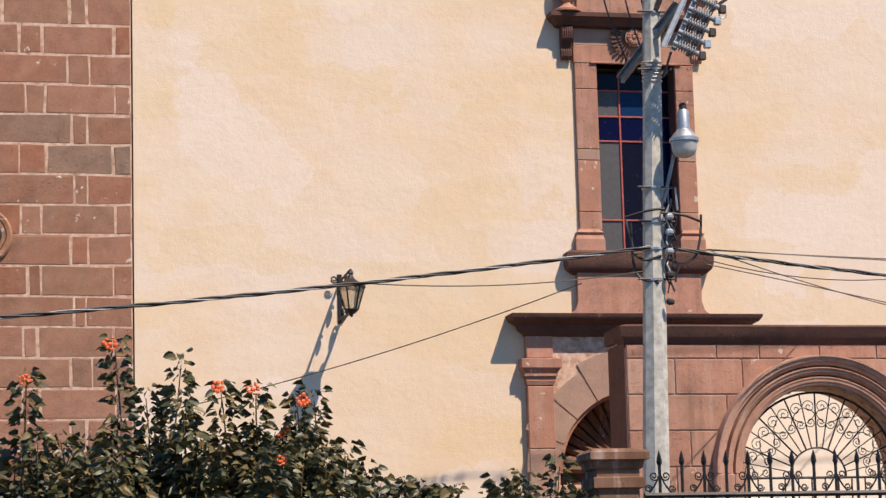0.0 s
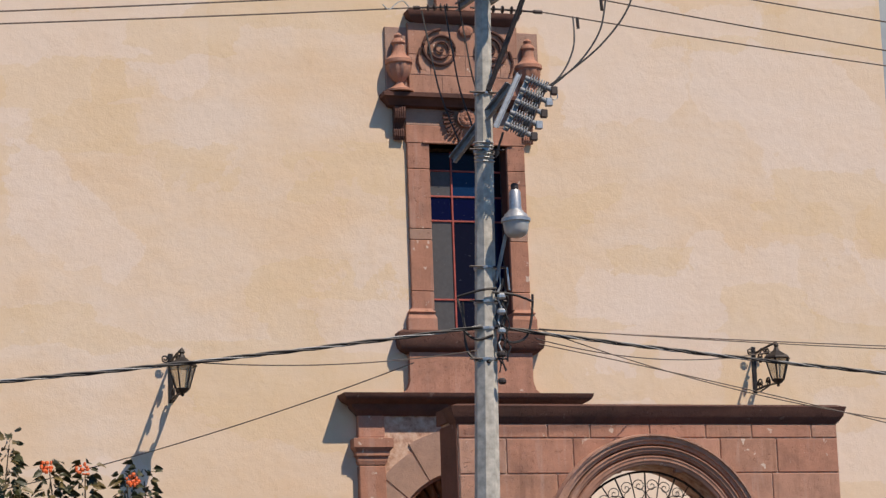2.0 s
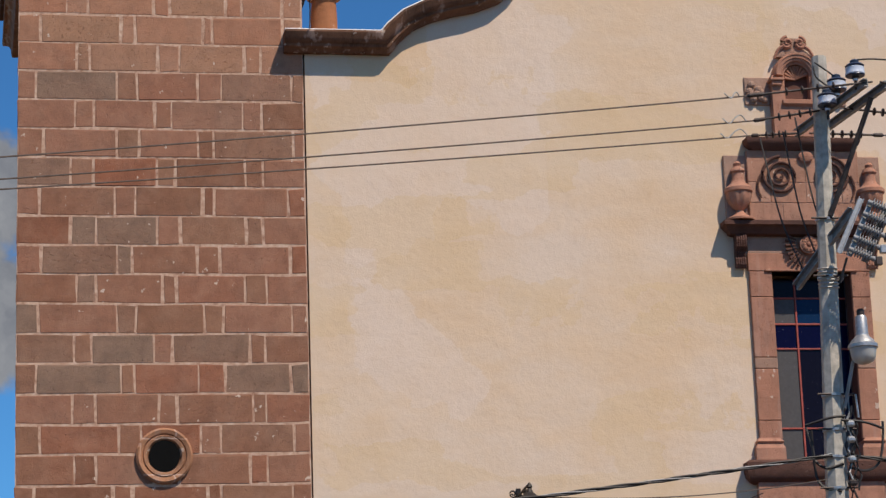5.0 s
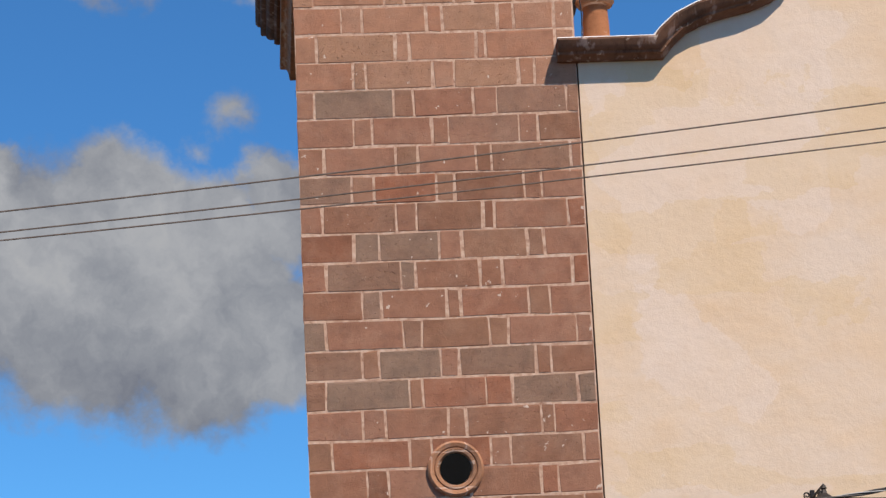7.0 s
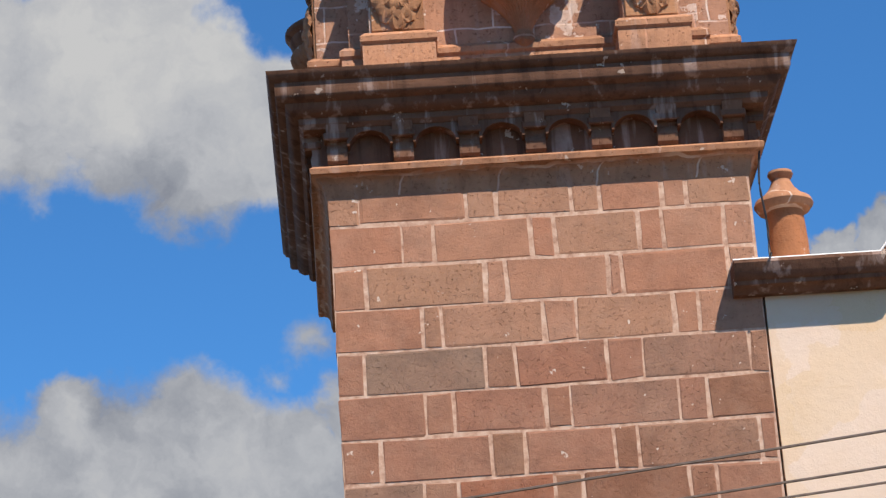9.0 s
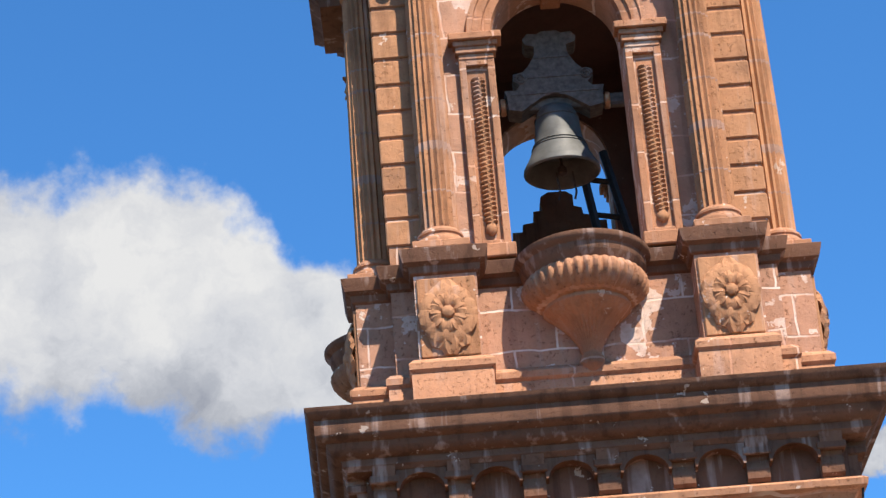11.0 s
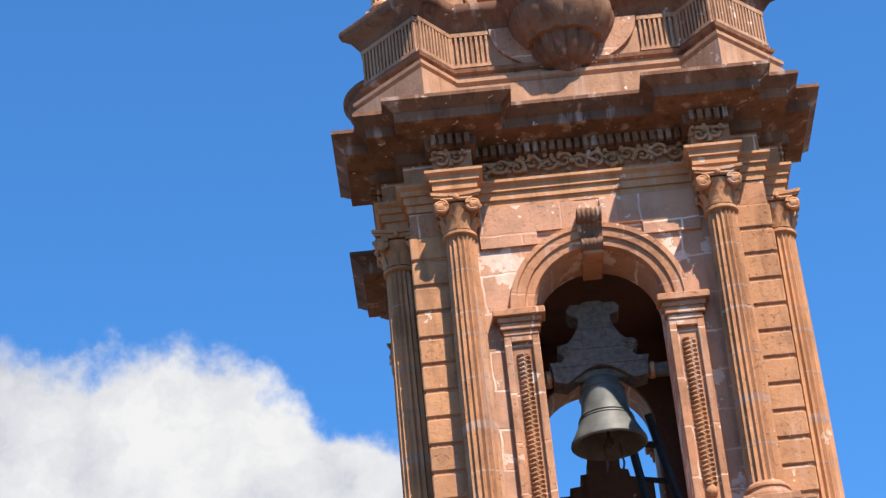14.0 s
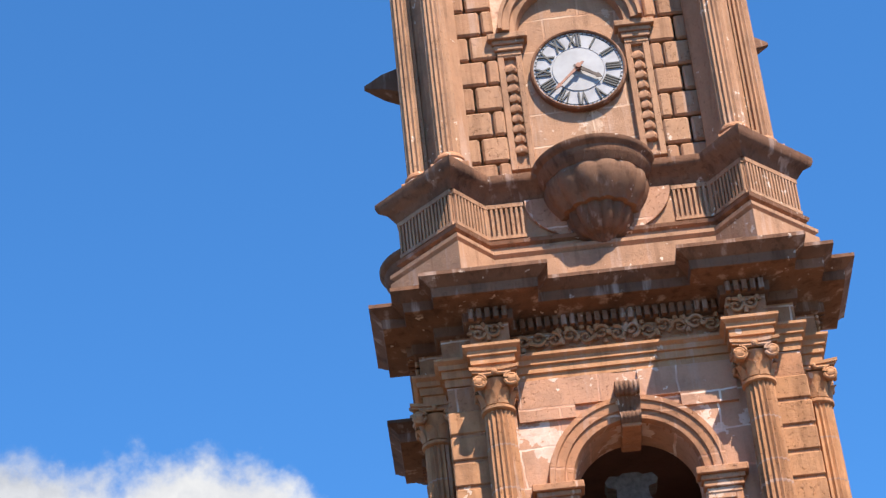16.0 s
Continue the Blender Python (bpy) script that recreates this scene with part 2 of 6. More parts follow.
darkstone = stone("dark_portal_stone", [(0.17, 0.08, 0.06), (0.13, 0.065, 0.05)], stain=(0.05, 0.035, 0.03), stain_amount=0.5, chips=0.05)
gold_stone = stone("ochre_carved_stone", [(0.53, 0.268, 0.138), (0.45, 0.218, 0.11)], stain_amount=0.45, chips=0.3, drips=0.75, pits=1.0)
clockstone = stone("brown_clock_stage_stone", [(0.46, 0.256, 0.156), (0.4, 0.216, 0.13), (0.48, 0.278, 0.172)], stain_amount=0.55, chips=0.4, drips=0.75, pits=1.0)
clockwall = stone("brown_coursed_stone", [(0.42, 0.245, 0.155), (0.38, 0.218, 0.138)], stain_amount=0.45, chips=0.3, drips=0.6, pits=1.0, joints=0.42, lime=(0.55, 0.4, 0.3))
# darker brown than its neighbours: part of the shade is in the colour
leafstone = stone("brown_shaded_leaf_stone", [(0.25, 0.132, 0.082), (0.2, 0.104, 0.066)], stain_amount=0.6, chips=0.3, drips=0.9)
terracotta = stone("orange_terracotta", [(0.46, 0.19, 0.085), (0.42, 0.165, 0.075)], stain_amount=0.2, chips=0.15)


def mortar_mat():
    m, N = material("lime_mortar")
    pos = place(N)
    a = N.noise(pos, 9.0, 6.0, 0.65)
    col = N.ramp(a, [(0.34, (0.34, 0.185, 0.125)), (0.48, (0.52, 0.33, 0.235)), (0.66, (0.64, 0.46, 0.35))])
    finish(N, col, 0.95, a, 0.5, 0.02)
    return m


def plaster_mat():
    m, N = material("cream_ochre_plaster")
    pos = place(N)
    big = N.noise(pos, 0.35, 5.0, 0.6)
    mid = N.noise(pos, 1.6, 6.0, 0.62)
    stretch = N.add("ShaderNodeMapping", Vector=pos)
    stretch.inputs["Scale"].default_value = (0.5, 0.5, 1.5)
    band = N.noise(stretch.outputs[0], 0.8, 6.0, 0.65)
    col = N.ramp(N.math("ADD", N.math("MULTIPLY", big, 0.55), N.math("MULTIPLY", band, 0.45)),
                 [(0.36, (0.72, 0.505, 0.325)), (0.47, (0.73, 0.54, 0.38)), (0.6, (0.735, 0.58, 0.46))])
    # rectangular patches of later limewash
    cell = N.add("ShaderNodeTexVoronoi", p_distance="CHEBYCHEV", Vector=N.add("ShaderNodeVectorMath", p_operation="ADD", i0=pos, i1=N.add("ShaderNodeVectorMath", p_operation="SCALE", i0=N.noise(pos, 2.5, 4.0, 0.6, 1), Scale=0.45).outputs[0]).outputs[0], Scale=0.55)
    pale = N.math("GREATER_THAN", N.add("ShaderNodeSeparateColor", Color=cell.outputs["Color"]).outputs[0], 0.66)
    col = N.mix(N.math("MULTIPLY", pale, N.math("MULTIPLY", mid, 1.1)), col, (0.76, 0.61, 0.51))
    cell2 = N.add("ShaderNodeTexVoronoi", p_distance="CHEBYCHEV", Vector=N.add("ShaderNodeVectorMath", p_operation="ADD", i0=stretch.outputs[0], i1=N.add("ShaderNodeVectorMath", p_operation="SCALE", i0=N.noise(pos, 2.0, 5.0, 0.6, 1), Scale=0.5).outputs[0]).outputs[0], Scale=0.9)
    ochre = N.math("GREATER_THAN", N.add("ShaderNodeSeparateColor", Color=cell2.outputs["Color"]).outputs[1], 0.7)
    col = N.mix(N.math("MULTIPLY", ochre, N.math("MULTIPLY", mid, 0.85)), col, (0.7, 0.5, 0.29))
    # long hairline repairs
    crack = N.add("ShaderNodeMapping", Vector=pos)
    crack.inputs["Scale"].default_value = (0.45, 0.45, 5.0)
    seam = N.add("ShaderNodeMapRange", Value=N.noise(crack.outputs[0], 1.4, 5.0, 0.7), i1=0.66, i2=0.72).outputs[0]
    col = N.mix(N.math("MULTIPLY", seam, 0.45), col, (0.6, 0.4, 0.24))
    stain = N.add("ShaderNodeMapRange", Value=mid, i1=0.54, i2=0.7).outputs[0]
    col = N.mix(N.math("MULTIPLY", stain, 0.22), col, (0.64, 0.42, 0.23))
    fine = N.noise(pos, 45.0, 4.0, 0.6)
    col = N.mix(N.math("MULTIPLY", fine, 0.16), col, (0.5, 0.4, 0.28))
    finish(N, col, 0.92, N.math("ADD", N.math("MULTIPLY", mid, 1.6), N.math("MULTIPLY", fine, 0.2)), 0.28, 0.05)
    return m


def plain(name, color, rough=0.6, metal=0.0, vary=0.25, scale=14.0, bump=0.15):
    m, N = material(name)
    pos = place(N)
    a = N.noise(pos, scale, 5.0, 0.6)
    dark = tuple(c * (1 - vary) for c in color)
    light = tuple(min(1.0, c * (1 + vary)) for c in color)
    finish(N, N.ramp(a, [(0.3, dark), (0.7, light)]), rough, a, bump, 0.01, metal, 0.5 if rough < 0.7 else 0.2)
    return m


def pane_mat(name, color, rough=0.12):
    m, N = material(name)
    a = N.noise(place(N), 16.0, 5.0, 0.7)
    specks = N.math("GREATER_THAN", N.noise(place(N), 30.0, 3.0, 0.6), 0.7)
    col = N.mix(N.math("MULTIPLY", specks, 0.35), N.ramp(a, [(0.3, tuple(c * 0.8 for c in color)), (0.7, color)]), (0.4, 0.4, 0.4))
    finish(N, col, rough, a, 0.1, 0.01, 0.0, 0.12)
    return m


mortar = mortar_mat()
plaster = plaster_mat()
concrete = plain("weathered_concrete", (0.46, 0.42, 0.36), 0.9, 0.0, 0.3, 9.0, 0.4)
galvanised = plain("galvanised_steel", (0.42, 0.42, 0.42), 0.45, 0.7, 0.25, 20.0)
greysteel = plain("grey_painted_steel", (0.27, 0.265, 0.26), 0.6, 0.3, 0.3, 10.0)
darksteel = plain("dark_brown_steel", (0.06, 0.045, 0.04), 0.6, 0.4, 0.35, 12.0)
iron = plain("black_wrought_iron", (0.025, 0.02, 0.019), 0.55, 0.5, 0.4, 18.0)
rubber = plain("black_cable_sheath", (0.022, 0.018, 0.017), 0.6, 0.0, 0.3)
paleline = plain("bare_aluminium_strand", (0.45, 0.43, 0.4), 0.5, 0.5, 0.2)
conductor = plain("dull_brown_conductor", (0.13, 0.095, 0.075), 0.6, 0.3, 0.3)
porcelain = plain("white_blue_porcelain", (0.62, 0.66, 0.74), 0.25, 0.0, 0.1)
darkglaze = plain("dark_blue_glaze", (0.035, 0.045, 0.075), 0.3, 0.0, 0.2)
greypolymer = plain("grey_polymer", (0.25, 0.25, 0.26), 0.5, 0.0, 0.2)
bronze = plain("green_grey_bronze", (0.085, 0.088, 0.084), 0.6, 0.1, 0.35, 7.0, 0.3)
oldwood = plain("grey_weathered_wood", (0.13, 0.115, 0.105), 0.85, 0.0, 0.4, 16.0, 0.6)
opening_shade = plain("black_opening_shade", (0.003, 0.003, 0.003), 1.0)
dialwhite = plain("chalky_white_dial", (0.3, 0.3, 0.33), 0.6, 0.0, 0.2, 6.0)
black = plain("black_paint", (0.02, 0.02, 0.022), 0.5, 0.0, 0.3)
brass = plain("coppery_metal", (0.5, 0.24, 0.12), 0.5, 0.4, 0.3)
dullcopper = plain("dull_red_copper", (0.24, 0.11, 0.075), 0.6, 0.2, 0.3)
redpaint = plain("red_painted_bar", (0.36, 0.07, 0.05), 0.6, 0.0, 0.3)
whitewash = plain("white_roof_edge", (0.75, 0.74, 0.72), 0.9, 0.0, 0.1)
frost = pane_mat("grey_dusty_glass", (0.105, 0.1, 0.1), 0.35)
navy = pane_mat("navy_glass", (0.004, 0.003, 0.03))
teal = pane_mat("blue_glass", (0.008, 0.03, 0.085))
inky = pane_mat("inky_glass", (0.008, 0.006, 0.014))
ground_mat = plain("warm_stone_paving", (0.105, 0.077, 0.051), 0.9, 0.0, 0.2, 1.5, 0.3)
leaf_mats = [plain("leaf_dark_green", (0.052, 0.05, 0.016), 0.5, 0.0, 0.4, 9.0), plain("leaf_olive_green", (0.13, 0.09, 0.028), 0.5, 0.0, 0.4, 9.0)]
twig_mat = plain("brown_twig", (0.12, 0.085, 0.055), 0.85, 0.0, 0.3, 30.0)
petal = plain("orange_petal", (0.75, 0.13, 0.025), 0.6, 0.0, 0.3, 30.0)


def lamp_glass():
    m, N = material("frosted_lamp_glass")
    b = N.add("ShaderNodeBsdfPrincipled", Base_Color=(0.62, 0.62, 0.6, 1), Roughness=0.3, Transmission_Weight=0.35, IOR=1.45)
    N.add("ShaderNodeOutputMaterial", Surface=b.outputs[0])
    return m


bowlglass = lamp_glass()


def lantern_glass():
    m, N = material("dusty_lantern_glass")
    b = N.add("ShaderNodeBsdfPrincipled", Base_Color=(0.75, 0.68, 0.55, 1), Roughness=0.25, Transmission_Weight=0.8, IOR=1.2)
    N.add("ShaderNodeOutputMaterial", Surface=b.outputs[0])
    return m


lanternglass = lantern_glass()


# ---- mesh helpers ----
def thing(name, at, label, category, group="", kind=""):
    e = new(name)
    e.location = at
    e.empty_display_size = 0.2
    return tagged(e, label, category, group, kind)


def origin(ob):
    p = Vector((0, 0, 0))
    while ob:
        p += ob.location
        ob = ob.parent
    return p


def part(name, bm, mat, parent=None, label="", at=None, rz=0.0, smooth=False):
    """Links a bmesh as one mesh. Without at, bm is in world places; with at, in the parent's own frame."""
    bmesh.ops.recalc_face_normals(bm, faces=bm.faces)
    me = bpy.data.meshes.new(name)
    if at is None and parent is not None:
        bm.transform(Matrix.Translation(-origin(parent)))
    bm.to_mesh(me)
    bm.free()
    if smooth:
        me.shade_smooth()
        me.set_sharp_from_angle(angle=radians(38))
    me.materials.append(mat)
    ob = new(name, me)
    ob.parent = parent
    if at is not None:
        ob.location = at
        ob.rotation_euler = (0, 0, radians(rz))
    if label:
        ob["label"] = label
    return ob


def box(bm, x0, x1, y0, y1, z0, z1, bev=0.0):
    r = bmesh.ops.create_cube(bm, size=1.0)
    vs = r["verts"]
    for v in vs:
        v.co = Vector((x0 + (v.co.x + 0.5) * (x1 - x0), y0 + (v.co.y + 0.5) * (y1 - y0), z0 + (v.co.z + 0.5) * (z1 - z0)))
    if bev > 0:
        es = list({e for v in vs for e in v.link_edges})
        bmesh.ops.bevel(bm, geom=es, offset=bev, segments=1, affect="EDGES")
    return bm


def boxes(*specs, bev=0.0):
    bm = bmesh.new()
    for s in specs:
        box(bm, *s, bev=bev)
    return bm


def loft(bm, rings, closed=True, cap=True):
    """Skins rings of equal length."""
    vs = [[bm.verts.new(p) for p in ring] for ring in rings]
    n = len(vs[0])
    for a, b in zip(vs, vs[1:]):
        for i in range(n if closed else n - 1):
            j = (i + 1) % n
            try:
                bm.faces.new((a[i], a[j], b[j], b[i]))
            except ValueError:
                pass
    if cap:
        for ring in (vs[0], vs[-1]):
            tris = tessellate_polygon([[v.co for v in ring]])
            for t in tris:
                try:
                    bm.faces.new([ring[i] for i in t])
                except ValueError:
                    pass
    return bm


def grown(plan, out):
    """A plan polygon (counter-clockwise) moved outwards by out, mitred."""
    n = len(plan)
    res = []
    for i in range(n):
        p, a, b = Vector(plan[i]), Vector(plan[i - 1]), Vector(plan[(i + 1) % n])
        d1, d2 = (p - a).normalized(), (b - p).normalized()
        n1, n2 = Vector((d1.y, -d1.x)), Vector((d2.y, -d2.x))
        k = (n1 + n2)
        k = k / max(0.3, k.length_squared) * 2 if k.length > 1e-6 else n1
        res.append(p + k * out)
    return res


def stack(plan, profile):
    """Mouldings round a plan: profile rows of (out, z)."""
    bm = bmesh.new()
    loft(bm, [[Vector((q.x, q.y, z)) for q in grown(plan, o)] for o, z in profile])
    return bm


def lathe(profile, n=32, flute=None, centre=(0, 0, 0)):
    """profile rows of (radius, z); flute: a function of angle that scales the radius."""
    bm = bmesh.new()
    c = Vector(centre)
    rings = []
    for r, z in profile:
        rings.append([c + Vector((r * math.cos(2 * math.pi * i / n) * (flute(i, r, z) if flute else 1), r * math.sin(2 * math.pi * i / n) * (flute(i, r, z) if flute else 1), z)) for i in range(n)])
    loft(bm, rings)
    return bm


def tube(bm, pts, r, n=6, r_end=None):
    pts = [Vector(p) for p in pts]
    rings = []
    up = Vector((0, 0, 1))
    for i, p in enumerate(pts):
        d = (pts[min(i + 1, len(pts) - 1)] - pts[max(i - 1, 0)]).normalized()
        s = d.cross(up)
        if s.length < 0.05:
            s = d.cross(Vector((0.3, 1, 0)))
        s.normalize()
        u = s.cross(d)
        rr = r if r_end is None else r + (r_end - r) * i / (len(pts) - 1)
        rings.append([p + (s * math.cos(2 * math.pi * k / n) + u * math.sin(2 * math.pi * k / n)) * rr for k in range(n)])
    loft(bm, rings)
    return bm


def tubes(*runs):
    bm = bmesh.new()
    for pts, r in runs:
        tube(bm, pts, r)
    return bm


def prism(loops, y0, y1):
    """Solid of an outline with holes, given as (x, z) loops, between two depths."""
    bm = bmesh.new()
    flat = [Vector((x, 0, z)) for lp in loops for x, z in lp]
    tris = tessellate_polygon([[Vector((x, z, 0)) for x, z in lp] for lp in loops])
    fr = [bm.verts.new((p.x, y0, p.z)) for p in flat]
    bk = [bm.verts.new((p.x, y1, p.z)) for p in flat]
    for t in tris:
        for vs in (fr, bk):
            try:
                bm.faces.new([vs[i] for i in t])
            except ValueError:
                pass
    k = 0
    for lp in loops:
        n = len(lp)
        for i in range(n):
            a, b = k + i, k + (i + 1) % n
            bm.faces.new((fr[a], fr[b], bk[b], bk[a]))
        k += n
    return bm


def arc(cx, cz, r, a0, a1, n=24, rz=None):
    return [(cx + r * math.cos(radians(a0 + (a1 - a0) * i / n)), cz + (rz or r) * math.sin(radians(a0 + (a1 - a0) * i / n))) for i in range(n + 1)]


def arch_loop(cx, half, z0, spring, n=24):
    return [(cx + half, z0)] + arc(cx, spring, half, 0, 180, n) + [(cx - half, z0)]


def sweep(path, profile, y=0.0):
    """Runs a profile of (up, out) rows along a path in the facade's plane: up along the path's normal, out towards the street."""
    bm = bmesh.new()
    pts = [Vector((x, z)) for x, z in path]
    rings = []
    for i, p in enumerate(pts):
        a, b = pts[max(i - 1, 0)], pts[min(i + 1, len(pts) - 1)]
        d1 = (p - a).normalized() if i else (b - p).normalized()
        d2 = (b - p).normalized() if i < len(pts) - 1 else d1
        n1, n2 = Vector((-d1.y, d1.x)), Vector((-d2.y, d2.x))
        k = n1 + n2
        k = k / max(0.5, k.length_squared) * 2
        rings.append([Vector((p.x + k.x * u, y - o, p.y + k.y * u)) for u, o in profile])
    loft(bm, rings)
    return bm


def spiral(cx, cz, r0, r1, turns, start=0.0, hand=1, n=40):
    return [(cx + (r0 + (r1 - r0) * i / n) * math.cos(start + hand * turns * 2 * math.pi * i / n), cz + (r0 + (r1 - r0) * i / n) * math.sin(start + hand * turns * 2 * math.pi * i / n)) for i in range(n + 1)]


def blob(bm, p, rx, ry, rz, n=8, m=5):
    p = Vector(p)
    rings = []
    for j in range(1, m):
        a = math.pi * j / m
        rings.append([p + Vector((rx * math.sin(a) * math.cos(2 * math.pi * i / n), ry * math.sin(a) * math.sin(2 * math.pi * i / n), rz * math.cos(a))) for i in range(n)])
    loft(bm, rings)
    return bm


# ---- ground, facade ----
bm = bmesh.new()
bmesh.ops.create_grid(bm, x_segments=8, y_segments=8, size=900)
tagged(part("ground", bm, ground_mat), "worn brown stone paving of the street and churchyard", "ground", kind="structure")

MID = 7.3
SHOULDER = [(-0.3, 13.6), (1.26, 13.6), (1.42, 13.8), (1.62, 13.98), (1.9, 14.12), (2.25, 14.22), (2.6, 14.3), (2.95, 14.44), (3.25, 14.7), (3.5, 15.05), (3.8, 15.5), (4.3, 15.95), (5.2, 16.35), (6.3, 16.55), (7.3, 16.6)]
TOPLINE = SHOULDER + [(2 * MID - x, z) for x, z in reversed(SHOULDER[:-1])]
TOPLINE[-1] = (14.75, 13.6)
outline = [(0.012, 0.0), (14.7, 0.0), (14.7, 13.4), (14.72, 13.6)] + [(x, z) for x, z in reversed(TOPLINE) if 0.2 < x < 14.6] + [(0.012, 13.6)]
hole = [(6.9, 7.35), (6.9, 10.25), (8.3, 10.25), (8.3, 7.35)]
portal_hole = [(6.18, 0.02), (8.58, 0.02)] + arc(7.38, 4.1, 1.2, 0, 180, 28)
wall = tagged(part("wall_front", prism([outline, hole, portal_hole], 0.0, 0.9), plaster), "cream ochre limewashed church facade, patchy and stained", "wall", kind="structure")
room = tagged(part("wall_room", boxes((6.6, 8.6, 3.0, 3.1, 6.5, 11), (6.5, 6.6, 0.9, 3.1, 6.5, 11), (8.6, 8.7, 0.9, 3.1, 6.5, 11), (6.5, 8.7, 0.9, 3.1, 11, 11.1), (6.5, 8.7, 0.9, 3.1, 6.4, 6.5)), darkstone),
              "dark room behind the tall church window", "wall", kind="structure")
gable = thing("gable_cornice", (7.3, 0, 13.6), "blackened moulded stone cornice along the curved gable", "cornice")
part("moulding", sweep(TOPLINE, [(-0.05, -0.02), (-0.05, 0.1), (-0.01, 0.14), (0.01, 0.22), (0.05, 0.23), (0.06, 0.26), (0.12, 0.3), (0.2, 0.34), (0.235, 0.33), (0.24, -0.3), (-0.05, -0.3)]), soot_and_shade, gable, smooth=True)
part("weathering", sweep(TOPLINE[:13], [(0.243, 0.3), (0.262, 0.28), (0.262, -0.25), (0.243, -0.25)]), whitewash, gable, "whitened top edge")
part("weathering", sweep([(x, z) for x, z in TOPLINE[-2:]], [(0.243, 0.3), (0.262, 0.28), (0.262, -0.25), (0.243, -0.25)]), whitewash, gable, "whitened top edge")


def roof_post(x, y, z, tall):
    t = thing("chimney_pot" if not tall else "baluster_finial", (x, y, z), "orange terracotta " + ("pot with a flared cap" if not tall else "turned baluster finial") + " on the gable shoulder", "finial")
    if not tall:
        body = part("body", lathe([(0.21, -0.3), (0.2, 0.3), (0.185, 0.58)], 24), terracotta, t, at=(0, 0, 0), smooth=True)
        part("cap", lathe([(0.19, 0.58), (0.26, 0.6), (0.3, 0.66), (0.28, 0.71), (0.2, 0.76), (0.13, 0.84), (0.09, 0.93), (0.11, 0.95), (0.13, 0.99), (0.12, 1.02), (0.0, 1.02)], 24), carved, t, "flared grey-brown stone cap", at=(0, 0, 0), smooth=True)
    else:
        part("foot", lathe([(0.21, -0.3), (0.21, 0.02), (0.17, 0.1), (0.12, 0.4)], 24), terracotta, t, at=(0, 0, 0), smooth=True)
        part("collar", lathe([(0.12, 0.4), (0.17, 0.44), (0.18, 0.5), (0.13, 0.54), (0.19, 0.58), (0.19, 0.62)], 24), terracotta, t, at=(0, 0, 0), smooth=True)
        part("shaft", lathe([(0.19, 0.62), (0.24, 0.75), (0.22, 1.1), (0.15, 1.5), (0.2, 1.6), (0.0, 1.7)], 24), terracotta, t, at=(0, 0, 0), smooth=True)
    return t


roof_post(0.36, 0.35, 13.95, False)
roof_post(14.1, 0.35, 13.9, True)

# ---- tower shaft ----
tower = thing("tower_shaft", (-2.1, 2.1, 0), "square bell tower shaft of brown red ashlar blocks with pale joints", "tower")
part("core", boxes((-4.185, -0.012, 0.0005, 4.18, 0, 15.0)), mortar, tower, "pale lime mortar core")
string = [(0, 14.82), (0.015, 14.88), (0.025, 14.97), (0.05, 15.02), (0.1, 15.05), (0.15, 15.065), (0.16, 15.12), (0.12, 15.15), (0.02, 15.16), (0.02, 15.2)]
sq = [(-2.1, -2.1), (2.1, -2.1), (2.1, 2.1), (-2.22, 2.1)]
part("string_course", stack(sq, string), carved, tower, "moulded string course", at=(0, 0, 0), smooth=True)
# the frieze takes the dark stone to paint in the cornice's shadow
part("frieze", stack(sq, [(0.03, 15.16), (0.03, 15.55)]), soot_and_shade, tower, at=(0, 0, 0))
part("cornice", stack(sq, [(0.2, 15.52), (0.24, 15.56), (0.24, 15.62), (0.3, 15.64), (0.36, 15.7), (0.37, 15.74), (0.44, 15.77), (0.46, 15.8), (0.46, 15.93), (0.5, 15.95), (0.53, 16.0), (0.54, 16.03), (0.4, 16.05), (0.0, 16.08)]), soot_and_shade, tower, "blackened projecting cornice", at=(0, 0, 0), smooth=True)


def console_mesh():
    bm = bmesh.new()
    prof = [(0.0, 15.2), (0.06, 15.17), (0.1, 15.2), (0.11, 15.28), (0.09, 15.36), (0.1, 15.4), (0.17, 15.41), (0.18, 15.46), (0.2, 15.55), (0.0, 15.55)]
    loft(bm, [[Vector((x, -2.13 - o, z)) for o, z in prof] for x in (-0.1, 0.1)])
    box(bm, -0.13, 0.13, -2.31, -2.13, 15.4, 15.47, bev=0.01)
    return bm


def blind_arch_mesh():
    loops = [(-0.225, 15.55), (-0.225, 15.33)] + [(x, z) for x, z in reversed(arc(0, 15.33, 0.2, 0, 180, 12, 0.15))] + [(0.225, 15.33), (0.225, 15.55)]
    return prism([loops], -2.29, -2.13)


first = firsta = None
for k in range(4):
    for i in range(7):
        off = Vector(((i - 3) * 0.657, 0, 0))
        off.rotate(Euler((0, 0, math.pi / 2 * k)))
        if first is None:
            first = part("console", console_mesh(), soot_and_shade, tower, "stone bracket under the cornice", at=off)
        else:
            copy_thing(first, pose(*off, 0, 0, 90 * k))
        if i < 6:
            off = Vector(((i - 2.5) * 0.657, 0, 0))
            off.rotate(Euler((0, 0, math.pi / 2 * k)))
            if firsta is None:
                firsta = part("blind_arch", blind_arch_mesh(), soot_and_shade, tower, at=off)
            else:
                copy_thing(firsta, pose(*off, 0, 0, 90 * k))

